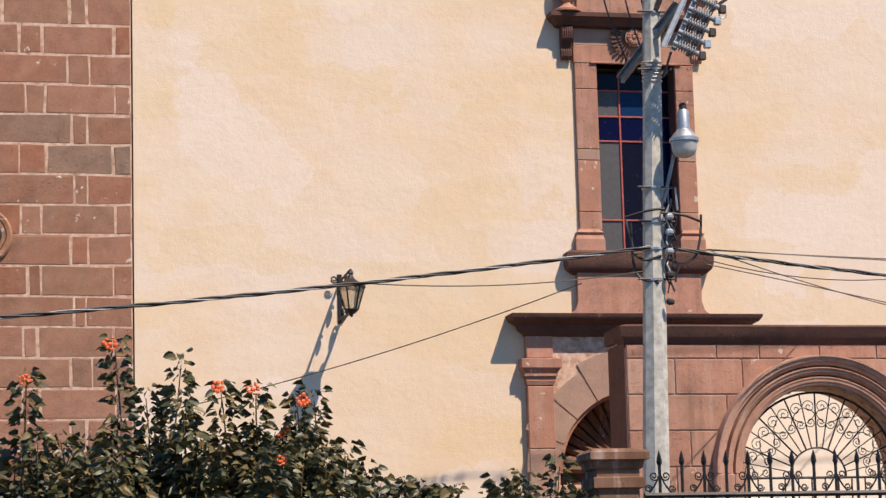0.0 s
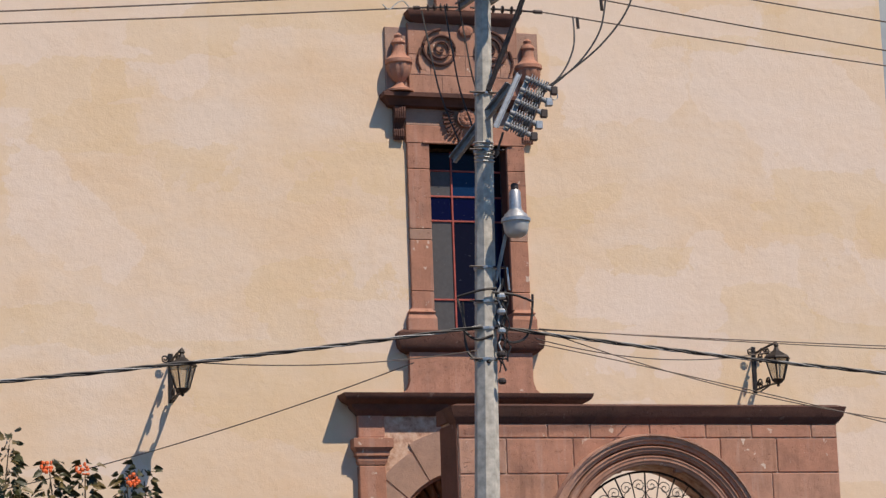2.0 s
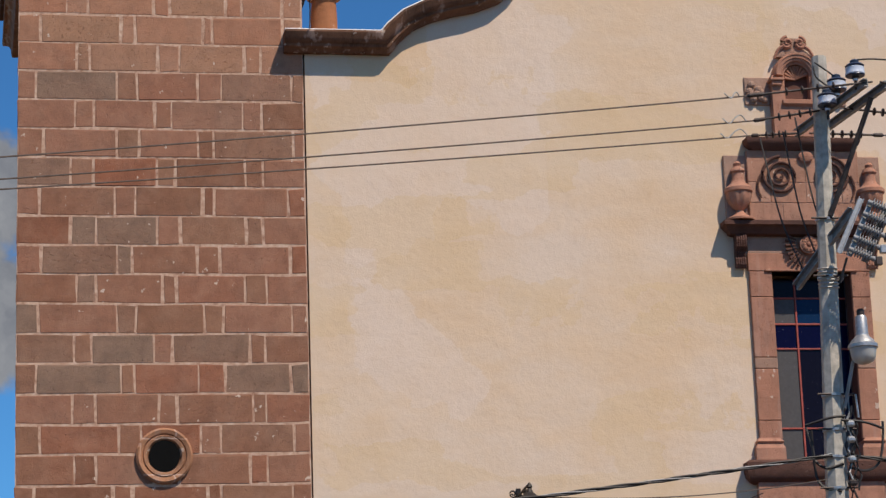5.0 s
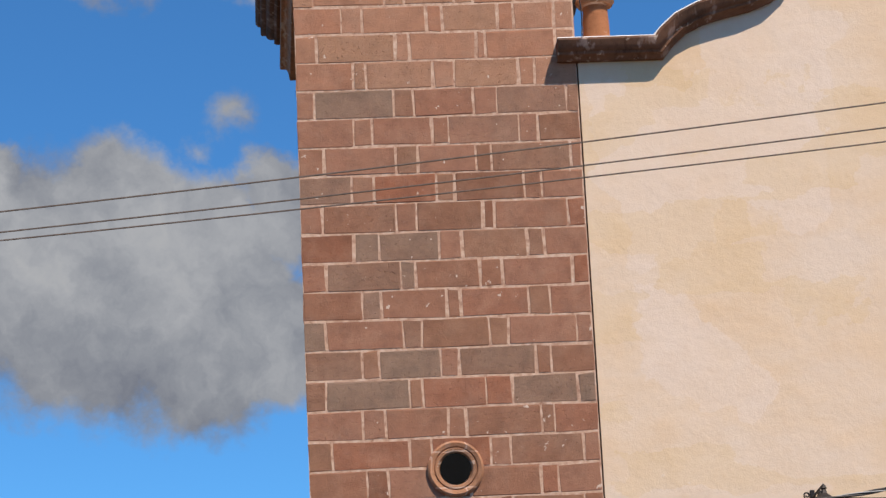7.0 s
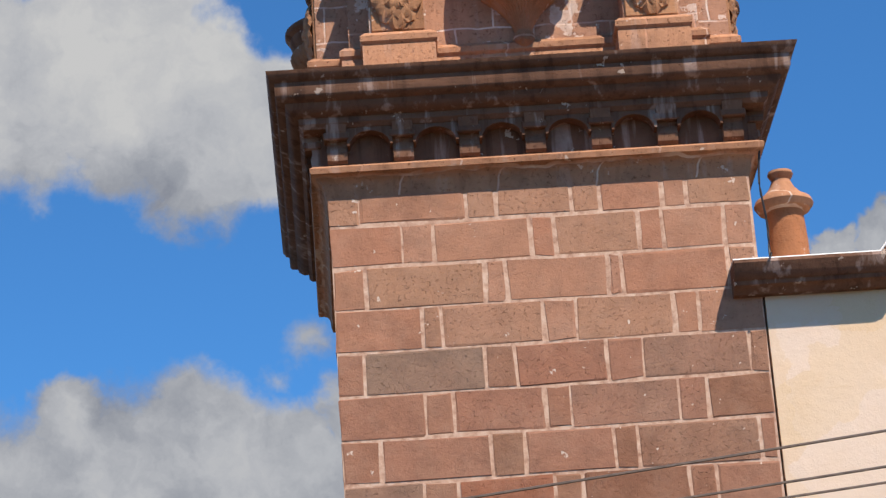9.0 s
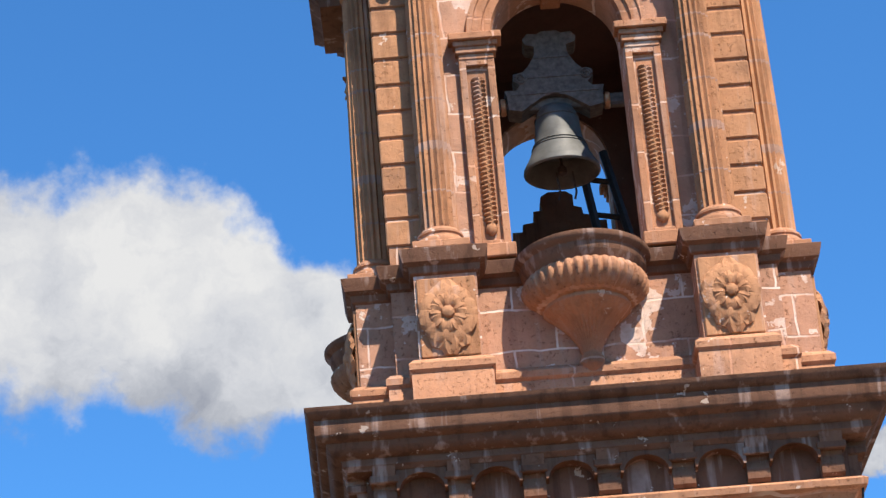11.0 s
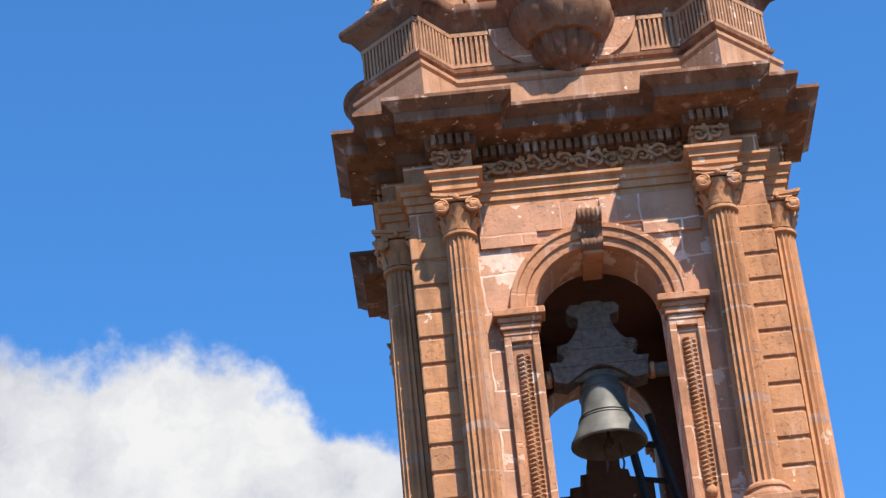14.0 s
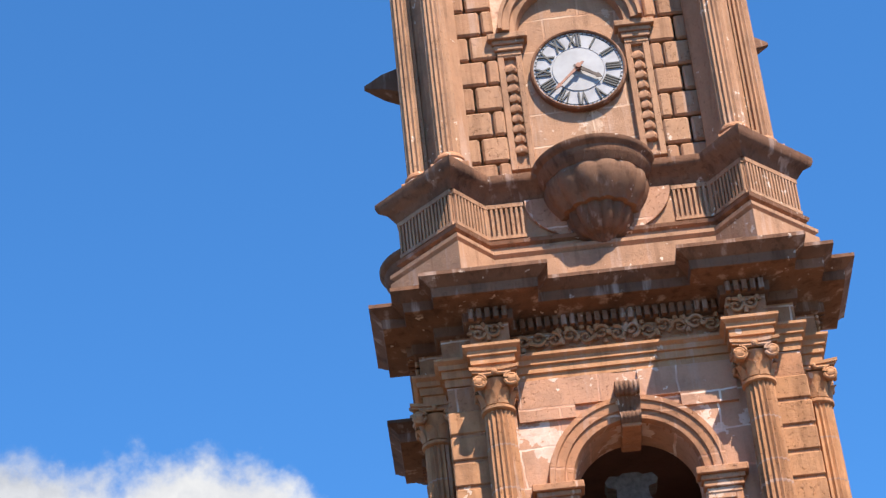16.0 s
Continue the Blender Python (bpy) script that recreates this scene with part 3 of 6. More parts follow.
oculus = thing("oculus", (-2.1, 0.0, 7.52), "round moulded stone oculus in the tower wall, dark inside", "window")
bm = bmesh.new()
prof = [(0.235, 0.02), (0.25, 0.05), (0.29, 0.06), (0.305, 0.035), (0.32, 0.06), (0.37, 0.075), (0.4, 0.05), (0.405, 0.0), (0.405, -0.1), (0.2, -0.1), (0.215, 0.0)]
ring = [[Vector((-2.1 + r * math.cos(a), -o, 7.52 + r * math.sin(a))) for r, o in prof] for a in [2 * math.pi * i / 40 for i in range(41)]]
loft(bm, ring, cap=False)
part("ring", bm, carved, oculus, smooth=True)
# no hole is cut: a flat black disc paints the shade of the opening
bm = bmesh.new()
loft(bm, [[Vector((-2.1 + 0.22 * math.cos(a), y, 7.52 + 0.22 * math.sin(a))) for a in [2 * math.pi * i / 32 for i in range(32)]] for y in (-0.03, 0.02)])
part("opening", bm, opening_shade, oculus, "flat black disc for the shaded opening")

# ---- belfry ----
bel = thing("belfry", (-2.1, 2.1, 16.0), "carved stone belfry with fluted columns and arched openings", "belfry")
Z = lambda z: z - 16.0
COLX, COLD, WALL, PIER = 1.3, 1.93, 1.72, 1.80


def quarter(wall, pier, x0, x1, d):
    # from the front's left half round to its right end, counter-clockwise
    pts = []
    for k in range(4):
        for x, dd in [(-x0, wall), (x0, wall), (x0, d), (x1, d), (x1, pier), (pier, pier), (pier, x1), (d, x1), (d, x0)]:
            v = Matrix.Rotation(math.pi / 2 * k, 2) @ Vector((x, -dd))
            if not pts or (Vector(pts[-1]) - v).length > 1e-4:
                pts.append((v.x, v.y))
    if (Vector(pts[0]) - Vector(pts[-1])).length < 1e-4:
        pts.pop()
    out = []
    for p in pts:
        if not any((Vector(p) - Vector(q)).length < 1e-4 for q in out):
            out.append(p)
    return out


base_plan = quarter(WALL + 0.02, PIER, 1.0, 1.58, 2.14)
part("plinth", stack(base_plan, [(0.08, Z(16.06)), (0.08, Z(16.42)), (0.07, Z(16.44)), (0.1, Z(16.47)), (0.1, Z(16.53)), (0.05, Z(16.58)), (0.0, Z(16.6))]), carved, bel, "moulded pedestal plinth", at=(0, 0, 0), smooth=True)
part("pedestal_course", stack(base_plan, [(0.0, Z(16.58)), (0.0, Z(17.44))]), walling, bel, at=(0, 0, 0))
part("pedestal_cap", stack(base_plan, [(0.0, Z(17.42)), (0.03, Z(17.44)), (0.04, Z(17.5)), (0.09, Z(17.53)), (0.11, Z(17.6)), (0.12, Z(17.65)), (0.06, Z(17.68)), (0.0, Z(17.7))]), soot_and_shade, bel, "dark moulded pedestal cap", at=(0, 0, 0), smooth=True)


def petal_mesh(a, rr, w, s):
    bm = bmesh.new()
    rings = []
    tdir = Vector((-math.sin(a), 0, math.cos(a)))
    for j in range(7):
        f = j / 6
        wid = w * (0.2 + 0.8 * math.sin(math.pi * (0.03 + f * 0.62))) * (0.62 if f == 1 else 1)
        p = Vector((math.cos(a), 0, math.sin(a) * 1.12)) * (rr * (0.12 + 0.88 * f))
        lift = -(0.03 + s + 0.045 * math.sin(math.pi * f * 0.9))
        rings.append([p + tdir * wid + Vector((0, lift + 0.022, 0)), p + tdir * wid * 0.5 + Vector((0, lift - 0.006, 0)), p + Vector((0, lift + 0.008, 0)), p - tdir * wid * 0.5 + Vector((0, lift - 0.006, 0)), p - tdir * wid + Vector((0, lift + 0.022, 0)), p + Vector((0, 0.01, 0))])
    return loft(bm, rings)


def rosette(at, rz):
    bm = bmesh.new()
    loft(bm, [[Vector((r * math.cos(2 * math.pi * i / 16) * (1 + 0.12 * (i % 2)), y, r * math.sin(2 * math.pi * i / 16) * (1 + 0.12 * (i % 2)))) for i in range(16)] for r, y in ((0.055, 0.0), (0.06, -0.08), (0.05, -0.11), (0.025, -0.125), (0.005, -0.128))])
    t = part("rosette", bm, gold_stone, bel, "carved stone flower", at=at, rz=rz, smooth=True)
    for i in range(8):
        part("petal", petal_mesh(2 * math.pi * i / 8 + 0.2, 0.265, 0.128, 0.0), gold_stone, t, at=(0, 0, 0), smooth=True)
    for i in range(8):
        part("petal", petal_mesh(2 * math.pi * (i + 0.5) / 8 + 0.2, 0.18, 0.085, 0.022), gold_stone, t, at=(0, 0, 0), smooth=True)
    for a, rr in ((-1.57, 0.35), (-1.15, 0.31), (-1.99, 0.31), (1.57, 0.31)):
        part("petal", petal_mesh(a, rr, 0.095, -0.018), gold_stone, t, at=(0, 0, 0), smooth=True)
    return t


def column_mesh(r, h, flutes=18):
    n = flutes * 4

    def fl(i, rr, z):
        ph = (i % 4)
        return (1.0, 0.9, 0.83, 0.9)[ph]
    prof = []
    for j in range(9):
        f = j / 8
        prof.append((r * (1 - 0.17 * f ** 1.6), h * f))
    return lathe(prof, n, fl)


def base_mesh(r):
    bm = lathe([(r * 1.42, 0.07), (r * 1.44, 0.1), (r * 1.36, 0.13), (r * 1.2, 0.145), (r * 1.16, 0.17), (r * 1.24, 0.185), (r * 1.22, 0.21), (r * 1.08, 0.225), (r * 1.0, 0.25)], 32)
    box(bm, -r * 1.5, r * 1.5, -r * 1.5, r * 1.5, 0.0, 0.075, bev=0.008)
    return bm


def capital_mesh(r):
    """Leafy capital with corner volutes; z from the shaft's top."""
    bm = lathe([(r * 0.98, -0.03), (r * 1.12, -0.015), (r * 1.12, 0.015), (r * 0.95, 0.03), (r * 0.95, 0.15), (r * 1.2, 0.27), (r * 1.3, 0.3)], 28)
    for i in range(8):
        a = 2 * math.pi * (i + 0.5) / 8
        d, t = Vector((math.cos(a), math.sin(a), 0)), Vector((-math.sin(a), math.cos(a), 0))
        rings = []
        for f, o, w in ((0, 0.98, 0.06), (0.4, 1.05, 0.058), (0.75, 1.22, 0.045), (1.0, 1.42, 0.02)):
            p = d * (r * o) + Vector((0, 0, 0.03 + 0.17 * f - (0.03 if f == 1 else 0)))
            rings.append([p - t * w, p + d * 0.02, p + t * w, p - d * 0.02])
        loft(bm, rings)
    for k in range(4):
        rot = Matrix.Rotation(math.pi / 2 * k, 3, "Z")
        for s in (-1, 1):
            cx = s * r * 1.05
            pts = [rot @ Vector((x, -r * 1.33, z)) for x, z in spiral(cx, 0.265, r * 0.47, 0.012, 2.3, math.radians(90), s, 44)]
            tube(bm, pts, 0.019, 6)
            cz = [rot @ Vector((cx + r * 0.44 * math.cos(a), -r * 1.27, 0.265 + r * 0.44 * math.sin(a))) for a in [2 * math.pi * i / 20 for i in range(20)]]
            cz2 = [p + rot @ Vector((0, 0.06, 0)) for p in cz]
            loft(bm, [cz, cz2])
        tube(bm, [rot @ Vector((x, -r * 1.3, 0.335)) for x in (-r * 1.0, 0, r * 1.0)], 0.02, 6)
        blob(bm, rot @ Vector((0, -r * 1.4, 0.35)), 0.035, 0.03, 0.035, 8, 5)
    for w, z0, z1 in ((1.5, 0.35, 0.375), (1.62, 0.375, 0.41)):
        pts = []
        for k in range(4):
            for x, d in ((-w, w), (-w * 0.45, w * 0.86), (0, w * 0.82), (w * 0.45, w * 0.86)):
                v = Matrix.Rotation(math.pi / 2 * k, 2) @ Vector((x * r, -d * r))
                pts.append(v)
        loft(bm, [[Vector((p.x, p.y, z)) for p in pts] for z in (z0, z1)])
    return bm


COLR, COLH = 0.178, 2.95
col0 = part("column", column_mesh(COLR, COLH), gold_stone, bel, "fluted ochre stone column", at=(-COLX, -COLD, Z(17.93)), smooth=True)
part("base", base_mesh(COLR), carved, col0, at=(0, 0, -0.25), smooth=True)
part("capital", capital_mesh(COLR * 0.86), gold_stone, col0, "carved capital with scroll volutes", at=(0, 0, COLH), smooth=True)
for f, mid in ((0.13, 0.012), (0.29, 0.055), (0.46, 0.014), (0.62, 0.02), (0.7, 0.013), (0.86, 0.012)):
    rr = COLR * (1 - 0.17 * f ** 1.6)
    part("joint", lathe([(rr * 0.985, f * COLH - mid), (rr * 1.004, f * COLH - mid * 0.6), (rr * 1.004, f * COLH + mid * 0.6), (rr * 0.985, f * COLH + mid)], 72, lambda i, r, z: (1.0, 0.905, 0.84, 0.905)[i % 4]), palestone, col0, "pale lime joint", at=(0, 0, 0), smooth=True)
ros0 = None
for k in range(4):
    for s in (-1, 1):
        p = Matrix.Rotation(math.pi / 2 * k, 3, "Z") @ Vector((s * COLX, -COLD, Z(17.93)))
        if not (k == 0 and s == -1):
            copy_thing(col0, pose(*p, 0, 0, 90 * k))
        q = Matrix.Rotation(math.pi / 2 * k, 3, "Z") @ Vector((s * 1.29, -2.14, Z(17.0)))
        if ros0 is None:
            bm = boxes((-0.27, 0.27, -0.03, 0.02, -0.4, 0.38), bev=0.01)
            ros0 = part("pedestal_panel", bm, gold_stone, bel, "raised pedestal panel", at=q)
            ros1 = rosette(q + Vector((0, -0.03, 0)), 0)
        else:
            copy_thing(ros0, pose(*q, 0, 0, 90 * k))
            copy_thing(ros1, pose(*(q + Matrix.Rotation(math.pi / 2 * k, 3, "Z") @ Vector((0, -0.03, 0))), 0, 0, 90 * k))

AH, SPR = 0.63, Z(20.08)
wall_loop = [[(-WALL, Z(17.66)), (WALL, Z(17.66)), (WALL, Z(21.3)), (-WALL, Z(21.3))], arch_loop(0, AH, Z(17.72), SPR)]
side_loop = [[(-WALL + 0.5, Z(17.66)), (WALL - 0.5, Z(17.66)), (WALL - 0.5, Z(21.3)), (-WALL + 0.5, Z(21.3))], arch_loop(0, AH, Z(17.72), SPR)]
for k in range(4):
    part("arch_wall", prism(wall_loop if k % 2 == 0 else side_loop, -WALL, -WALL + 0.5), walling, bel, "stone wall pierced by an arch", at=(0, 0, 0), rz=90 * k)
# added dark sheets inside the walls: the belfry's interior shade put into colour
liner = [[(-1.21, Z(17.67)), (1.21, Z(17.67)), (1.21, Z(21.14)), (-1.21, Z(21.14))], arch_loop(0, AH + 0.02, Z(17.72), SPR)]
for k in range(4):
    part("inner_lining", prism(liner, -WALL + 0.503, -WALL + 0.53), darkstone, bel, "added dark lining standing for the interior shade", at=(0, 0, 0), rz=90 * k)
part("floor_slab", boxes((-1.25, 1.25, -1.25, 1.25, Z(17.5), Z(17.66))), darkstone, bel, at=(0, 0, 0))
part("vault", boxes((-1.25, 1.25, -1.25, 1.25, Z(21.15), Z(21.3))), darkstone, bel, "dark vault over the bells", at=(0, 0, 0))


def archivolt(r0, r1, y, depth):
    bm = bmesh.new()
    w = r1 - r0
    prof = [(r0, 0.02), (r0 + 0.02, depth * 0.55), (r0 + w * 0.36, depth * 0.6), (r0 + w * 0.4, depth * 0.8), (r0 + w * 0.7, depth * 0.85), (r0 + w * 0.74, depth), (r1 - 0.02, depth), (r1, 0.0), (r1, -0.05), (r0, -0.05)]
    return loft(bm, [[Vector((r * math.cos(a), y - o, r * math.sin(a))) for r, o in prof] for a in [math.pi * i / 32 for i in range(33)]])


def garland(h, n, w=0.07):
    """A twisted rope of leaves in one piece."""
    bm = bmesh.new()
    rings = []
    steps = n * 6
    for i in range(steps + 1):
        z = h * i / steps
        ph = i / 6 * math.pi * 2
        ring = []
        for k in range(12):
            a = 2 * math.pi * k / 12
            s = 1 if math.cos(a) > 0 else -1
            r = w * (0.72 + 0.26 * math.sin(ph + (math.pi if s < 0 else 0) + math.sin(a) * 1.2))
            ring.append(Vector((r * math.cos(a), -0.012 + 0.62 * r * math.sin(a), z)))
        rings.append(ring)
    tail = [[Vector((w * f * math.cos(2 * math.pi * k / 12), -0.015 + 0.7 * w * f * math.sin(2 * math.pi * k / 12), -0.13 + 0.13 * g)) for k in range(12)] for f, g in ((0.2, 0.0), (0.75, 0.25), (0.85, 0.6), (0.5, 0.9))]
    return loft(bm, tail + rings)


def bellflowers(h, n, w):
    """A hanging string of leafy buds, each widest near its foot, in one piece."""
    rings = []
    for i in range(n):
        for f, k, o in ((0.0, 0.35, 0.4), (0.12, 0.8, 0.9), (0.35, 1.0, 1.0), (0.65, 0.72, 0.8), (0.9, 0.4, 0.45)):
            z = h * (i + f) / n
            kk = k * (0.86 if i % 2 else 1.0)
            rings.append([Vector((w * kk * math.cos(a) * (1 + 0.16 * math.cos(a * 5)), -0.01 + 0.75 * w * o * math.sin(a) * (1 + 0.16 * math.cos(a * 5)), z)) for a in [2 * math.pi * j / 20 for j in range(20)]])
    return loft(bmesh.new(), rings)


def jamb(x0, x1, high, owner, at, rz, mat=carved):
    """Pilaster with a sunk panel between raised strips, front towards -y."""
    a, b = x0 + 0.07, x1 - 0.07
    j = part("jamb_pilaster", boxes((a, b, -0.022, 0.05, 0.05, high - 0.08)), mat, owner, "pilaster with a sunk panel", at=at, rz=rz)
    for s in ((x0, a, -0.07, 0.05, 0, high), (b, x1, -0.07, 0.05, 0, high), (a, b, -0.07, 0.05, high - 0.08, high), (a, b, -0.07, 0.05, 0, 0.05)):
        part("border_strip", boxes(s, bev=0.006), mat, j, at=(0, 0, 0))
    return j


def impost_mesh(x0, x1, z1):
    bm = bmesh.new()
    for g, a, b in ((0.0, -0.26, -0.2), (0.025, -0.2, -0.13), (0.045, -0.13, -0.075), (0.085, -0.075, 0.0)):
        box(bm, x0 - g, x1 + g, -0.08 - g, 0.05, z1 + a, z1 + b, bev=0.008)
    return bm


def keystone_mesh(h=0.42, w=0.125):
    """Console with a rolled head and foot and upright grooves, in one piece; z from its foot."""
    bm = bmesh.new()
    prof = [(0.0, 0.0), (0.1, -0.01), (0.145, 0.02), (0.16, 0.06), (0.14, 0.1), (0.11, 0.12), (0.125, h * 0.42), (0.17, h * 0.58)]
    prof += [(0.19 + 0.075 * math.cos(a), h * 0.79 + 0.08 * math.sin(a)) for a in [radians(-100 + 20 * i) for i in range(12)]] + [(0.1, h), (0, h)]
    rings = []
    for i in range(22):
        u = -1 + 2 * i / 21
        f = 1.0 if i % 4 in (0, 1) or i in (20, 21) else 0.95
        rings.append([Vector((w * u * (0.82 + 0.18 * z / h), -o * f, z)) for o, z in prof])
    return loft(bm, rings)


for k in range(4):
    R = Matrix.Rotation(math.pi / 2 * k, 3, "Z")
    part("archivolt", archivolt(AH, 0.9, 0, 0.13), carved, bel, "moulded arch ring", at=R @ Vector((0, -WALL, SPR)), rz=90 * k, smooth=True)
    part("keystone", keystone_mesh(), leafstone, bel, "scrolled keystone", at=R @ Vector((0, -WALL, SPR + 0.6)), rz=90 * k, smooth=True)
    part("soffit_rib", boxes((-0.1, 0.1, -WALL - 0.09, -WALL + 0.5, SPR + AH - 0.075, SPR + AH + 0.01), bev=0.012), carved, bel, "plain rib under the arch", at=(0, 0, 0), rz=90 * k)
    for s in (-1, 1):
        for xa, xb, za, zb in ((0.53, 1.1, 20.83, 20.975), (0.13, 1.1, 20.975, 21.285)):
            xa, xb = sorted((s * xa, s * xb))
            part("fascia_band", boxes((xa, xb, -WALL - 0.035, -WALL + 0.01, Z(za), Z(zb))), walling, bel, at=(0, 0, 0), rz=90 * k)
    for s in (-1, 1):
        x0, x1 = (0.635, 0.98) if s > 0 else (-0.98, -0.635)
        j = jamb(x0, x1, 2.0, bel, R @ Vector((0, -WALL, Z(17.84))), 90 * k)
        part("garland", garland(1.55, 32), gold_stone, j, "carved twisted garland", at=((x0 + x1) / 2, -0.02, 0.24), smooth=True)
        part("foot_block", boxes((x0 - 0.04, x1 + 0.04, -0.12, 0.04, -0.14, 0.0), bev=0.012), carved, j, at=(0, 0, 0))
        part("impost", impost_mesh(x0, x1, 2.24), carved, j, at=(0, 0, 0))
for k in range(4):
    a = math.pi / 2 * k
    R = Matrix.Rotation(a, 3, "Z")
    for i in range(11):
        z = 17.9 + 0.2855 * i
        p = R @ Vector((1.62, -1.62, 0))
        if k == 0 and i == 0:
            quoin0 = part("quoin_block", boxes((-0.185, 0.185, -0.185, 0.185, 0, 0.25), bev=0.012), gold_stone, bel, "rusticated corner block", at=(p.x, p.y, Z(z)))
        else:
            copy_thing(quoin0, pose(p.x, p.y, Z(z)))
    part("corner_backing", boxes((-0.165, 0.165, -0.165, 0.165, Z(17.66), Z(21.28))), carved, bel, at=R @ Vector((1.62, -1.62, 0)))

# entablature with a break over every column
ent = quarter(WALL + 0.0, PIER, COLX - 0.2, COLX + 0.2, COLD + 0.11)
part("architrave", stack(ent, [(0, Z(21.29)), (0.0, Z(21.37)), (0.025, Z(21.375)), (0.025, Z(21.455)), (0.05, Z(21.46)), (0.05, Z(21.515)), (0.09, Z(21.545)), (0.09, Z(21.575)), (0, Z(21.585))]), gold_stone, bel, "stepped architrave", at=(0, 0, 0))
part("frieze", stack(ent, [(0, Z(21.57)), (0, Z(21.88))]), carved, bel, at=(0, 0, 0))
part("cornice", stack(ent, [(0.02, Z(21.83)), (0.05, Z(21.85)), (0.06, Z(21.95)), (0.1, Z(21.97)), (0.16, Z(21.99)), (0.28, Z(22.01)), (0.33, Z(22.02)), (0.34, Z(22.12)), (0.37, Z(22.14)), (0.42, Z(22.19)), (0.45, Z(22.21)), (0.45, Z(22.25)), (0.2, Z(22.29)), (0.0, Z(22.33))]), soot_and_shade, bel, "blackened broken cornice", at=(0, 0, 0), smooth=True)


def foliage_frieze(half, seed):
    rng = random.Random(seed)
    bm = bmesh.new()
    n = int(half * 2 / 0.16)
    for i in range(n):
        x = -half + (i + 0.5) * 0.16
        hand = 1 if i % 2 else -1
        pts = [Vector((px, -0.03, pz)) for px, pz in spiral(x, 0.155 + hand * 0.015, 0.085, 0.012, 1.4, rng.uniform(0, 6), hand, 18)]
        tube(bm, pts, 0.022, 5, 0.012)
        for _ in range(4):
            a = rng.uniform(0, 6.28)
            blob(bm, (x + math.cos(a) * 0.09, -0.025, 0.155 + math.sin(a) * 0.1), 0.03, 0.025, 0.022 + 0.02 * rng.random(), 6, 4)
    return bm


for k in range(4):
    R = Matrix.Rotation(math.pi / 2 * k, 3, "Z")
    spots = [(-1.04 + 0.085 * i, -WALL - 0.07) for i in range(25)] + [(s * COLX - 0.17 + 0.085 * i, -COLD - 0.18) for s in (-1, 1) for i in range(5)]
    for x, y in spots:
        p = R @ Vector((x, y, Z(21.85)))
        if k == 0 and x == spots[0][0]:
            dentil0 = part("dentil", boxes((-0.026, 0.026, -0.05, 0.05, 0, 0.11)), soot_and_shade, bel, at=p)
        else:
            copy_thing(dentil0, pose(*p, 0, 0, 90 * k))
    part("foliage_relief", foliage_frieze(1.05, 5), gold_stone, bel, "carved scrolling foliage", at=R @ Vector((0, -WALL - 0.025, Z(21.575))), rz=90 * k, smooth=True)
    for s in (-1, 1):
        part("foliage_relief", foliage_frieze(0.19, 7), gold_stone, bel, "carved scrolling foliage", at=R @ Vector((s * COLX, -COLD - 0.11, Z(21.575))), rz=90 * k, smooth=True)


def bowl_meshes(r, ry, deep, lobes=40, leafy=False):
    """Half-round fluted basin hung on a wall: rim, fluted body, leafy stem."""
    def ring(f, z, ripple=0.0, n=200):
        res = []
        for i in range(n):
            a = 2 * math.pi * i / n
            k = 1 + ripple * (abs(math.cos(a * lobes / 2)) * 2 - 1)
            res.append(Vector((r * f * k * math.cos(a), ry * f * k * math.sin(a), z)))
        return res
    rim = loft(bmesh.new(), [ring(f, z) for f, z in ((0.84, -0.24), (0.88, -0.2), (0.9, -0.17), (0.92, -0.15), (0.93, -0.09), (0.98, -0.06), (1.0, -0.04), (1.0, 0.0), (0.94, 0.01), (0.88, -0.03))])
    body = loft(bmesh.new(), [ring(f, z, 0.045 * g) for f, z, g in ((0.82, -0.2, 0), (0.87, -0.23, 0.5), (0.9, -0.29, 1), (0.88, -0.36, 1), (0.8, -0.43, 1), (0.68, -0.49, 0.5), (0.6, -0.5, 0))])
    if leafy:
        body = loft(bmesh.new(), [ring(f, z, g) for f, z, g in ((0.8, -0.2, 0), (0.83, -0.24, 0.01), (0.83, -0.32, 0.022), (0.78, -0.42, 0.025), (0.69, -0.52, 0.03), (0.62, -0.57, 0.04), (0.6, -0.6, 0.05), (0.5, -0.61, 0.0))])
        stem = loft(bmesh.new(), [ring(f, z, g) for f, z, g in ((0.46, -0.55, 0), (0.52, -0.6, 0.04), (0.5, -0.68, 0.06), (0.44, -0.76, 0.07), (0.36, -0.83, 0.07), (0.3, -0.86, 0.09), (0.24, -0.87, 0.04), (0.2, -0.9, 0.06), (0.12, -0.95, 0.05), (0.04, -0.97, 0))])
        return rim, body, stem
    stem = loft(bmesh.new(), [ring(f, z, g) for f, z, g in ((0.6, -0.48, 0), (0.64, -0.49, 0), (0.64, -0.53, 0), (0.58, -0.57, 0.02), (0.42, -0.64, 0.05), (0.28, -0.73, 0.06), (0.18, -0.84, 0.06), (0.13, -0.92 * deep / 1.1, 0.04), (0.17, -0.97 * deep / 1.1, 0.06), (0.16, -1.04 * deep / 1.1, 0.06), (0.08, -1.1 * deep / 1.1, 0), (0.02, -1.13 * deep / 1.1, 0))])
    return rim, body, stem


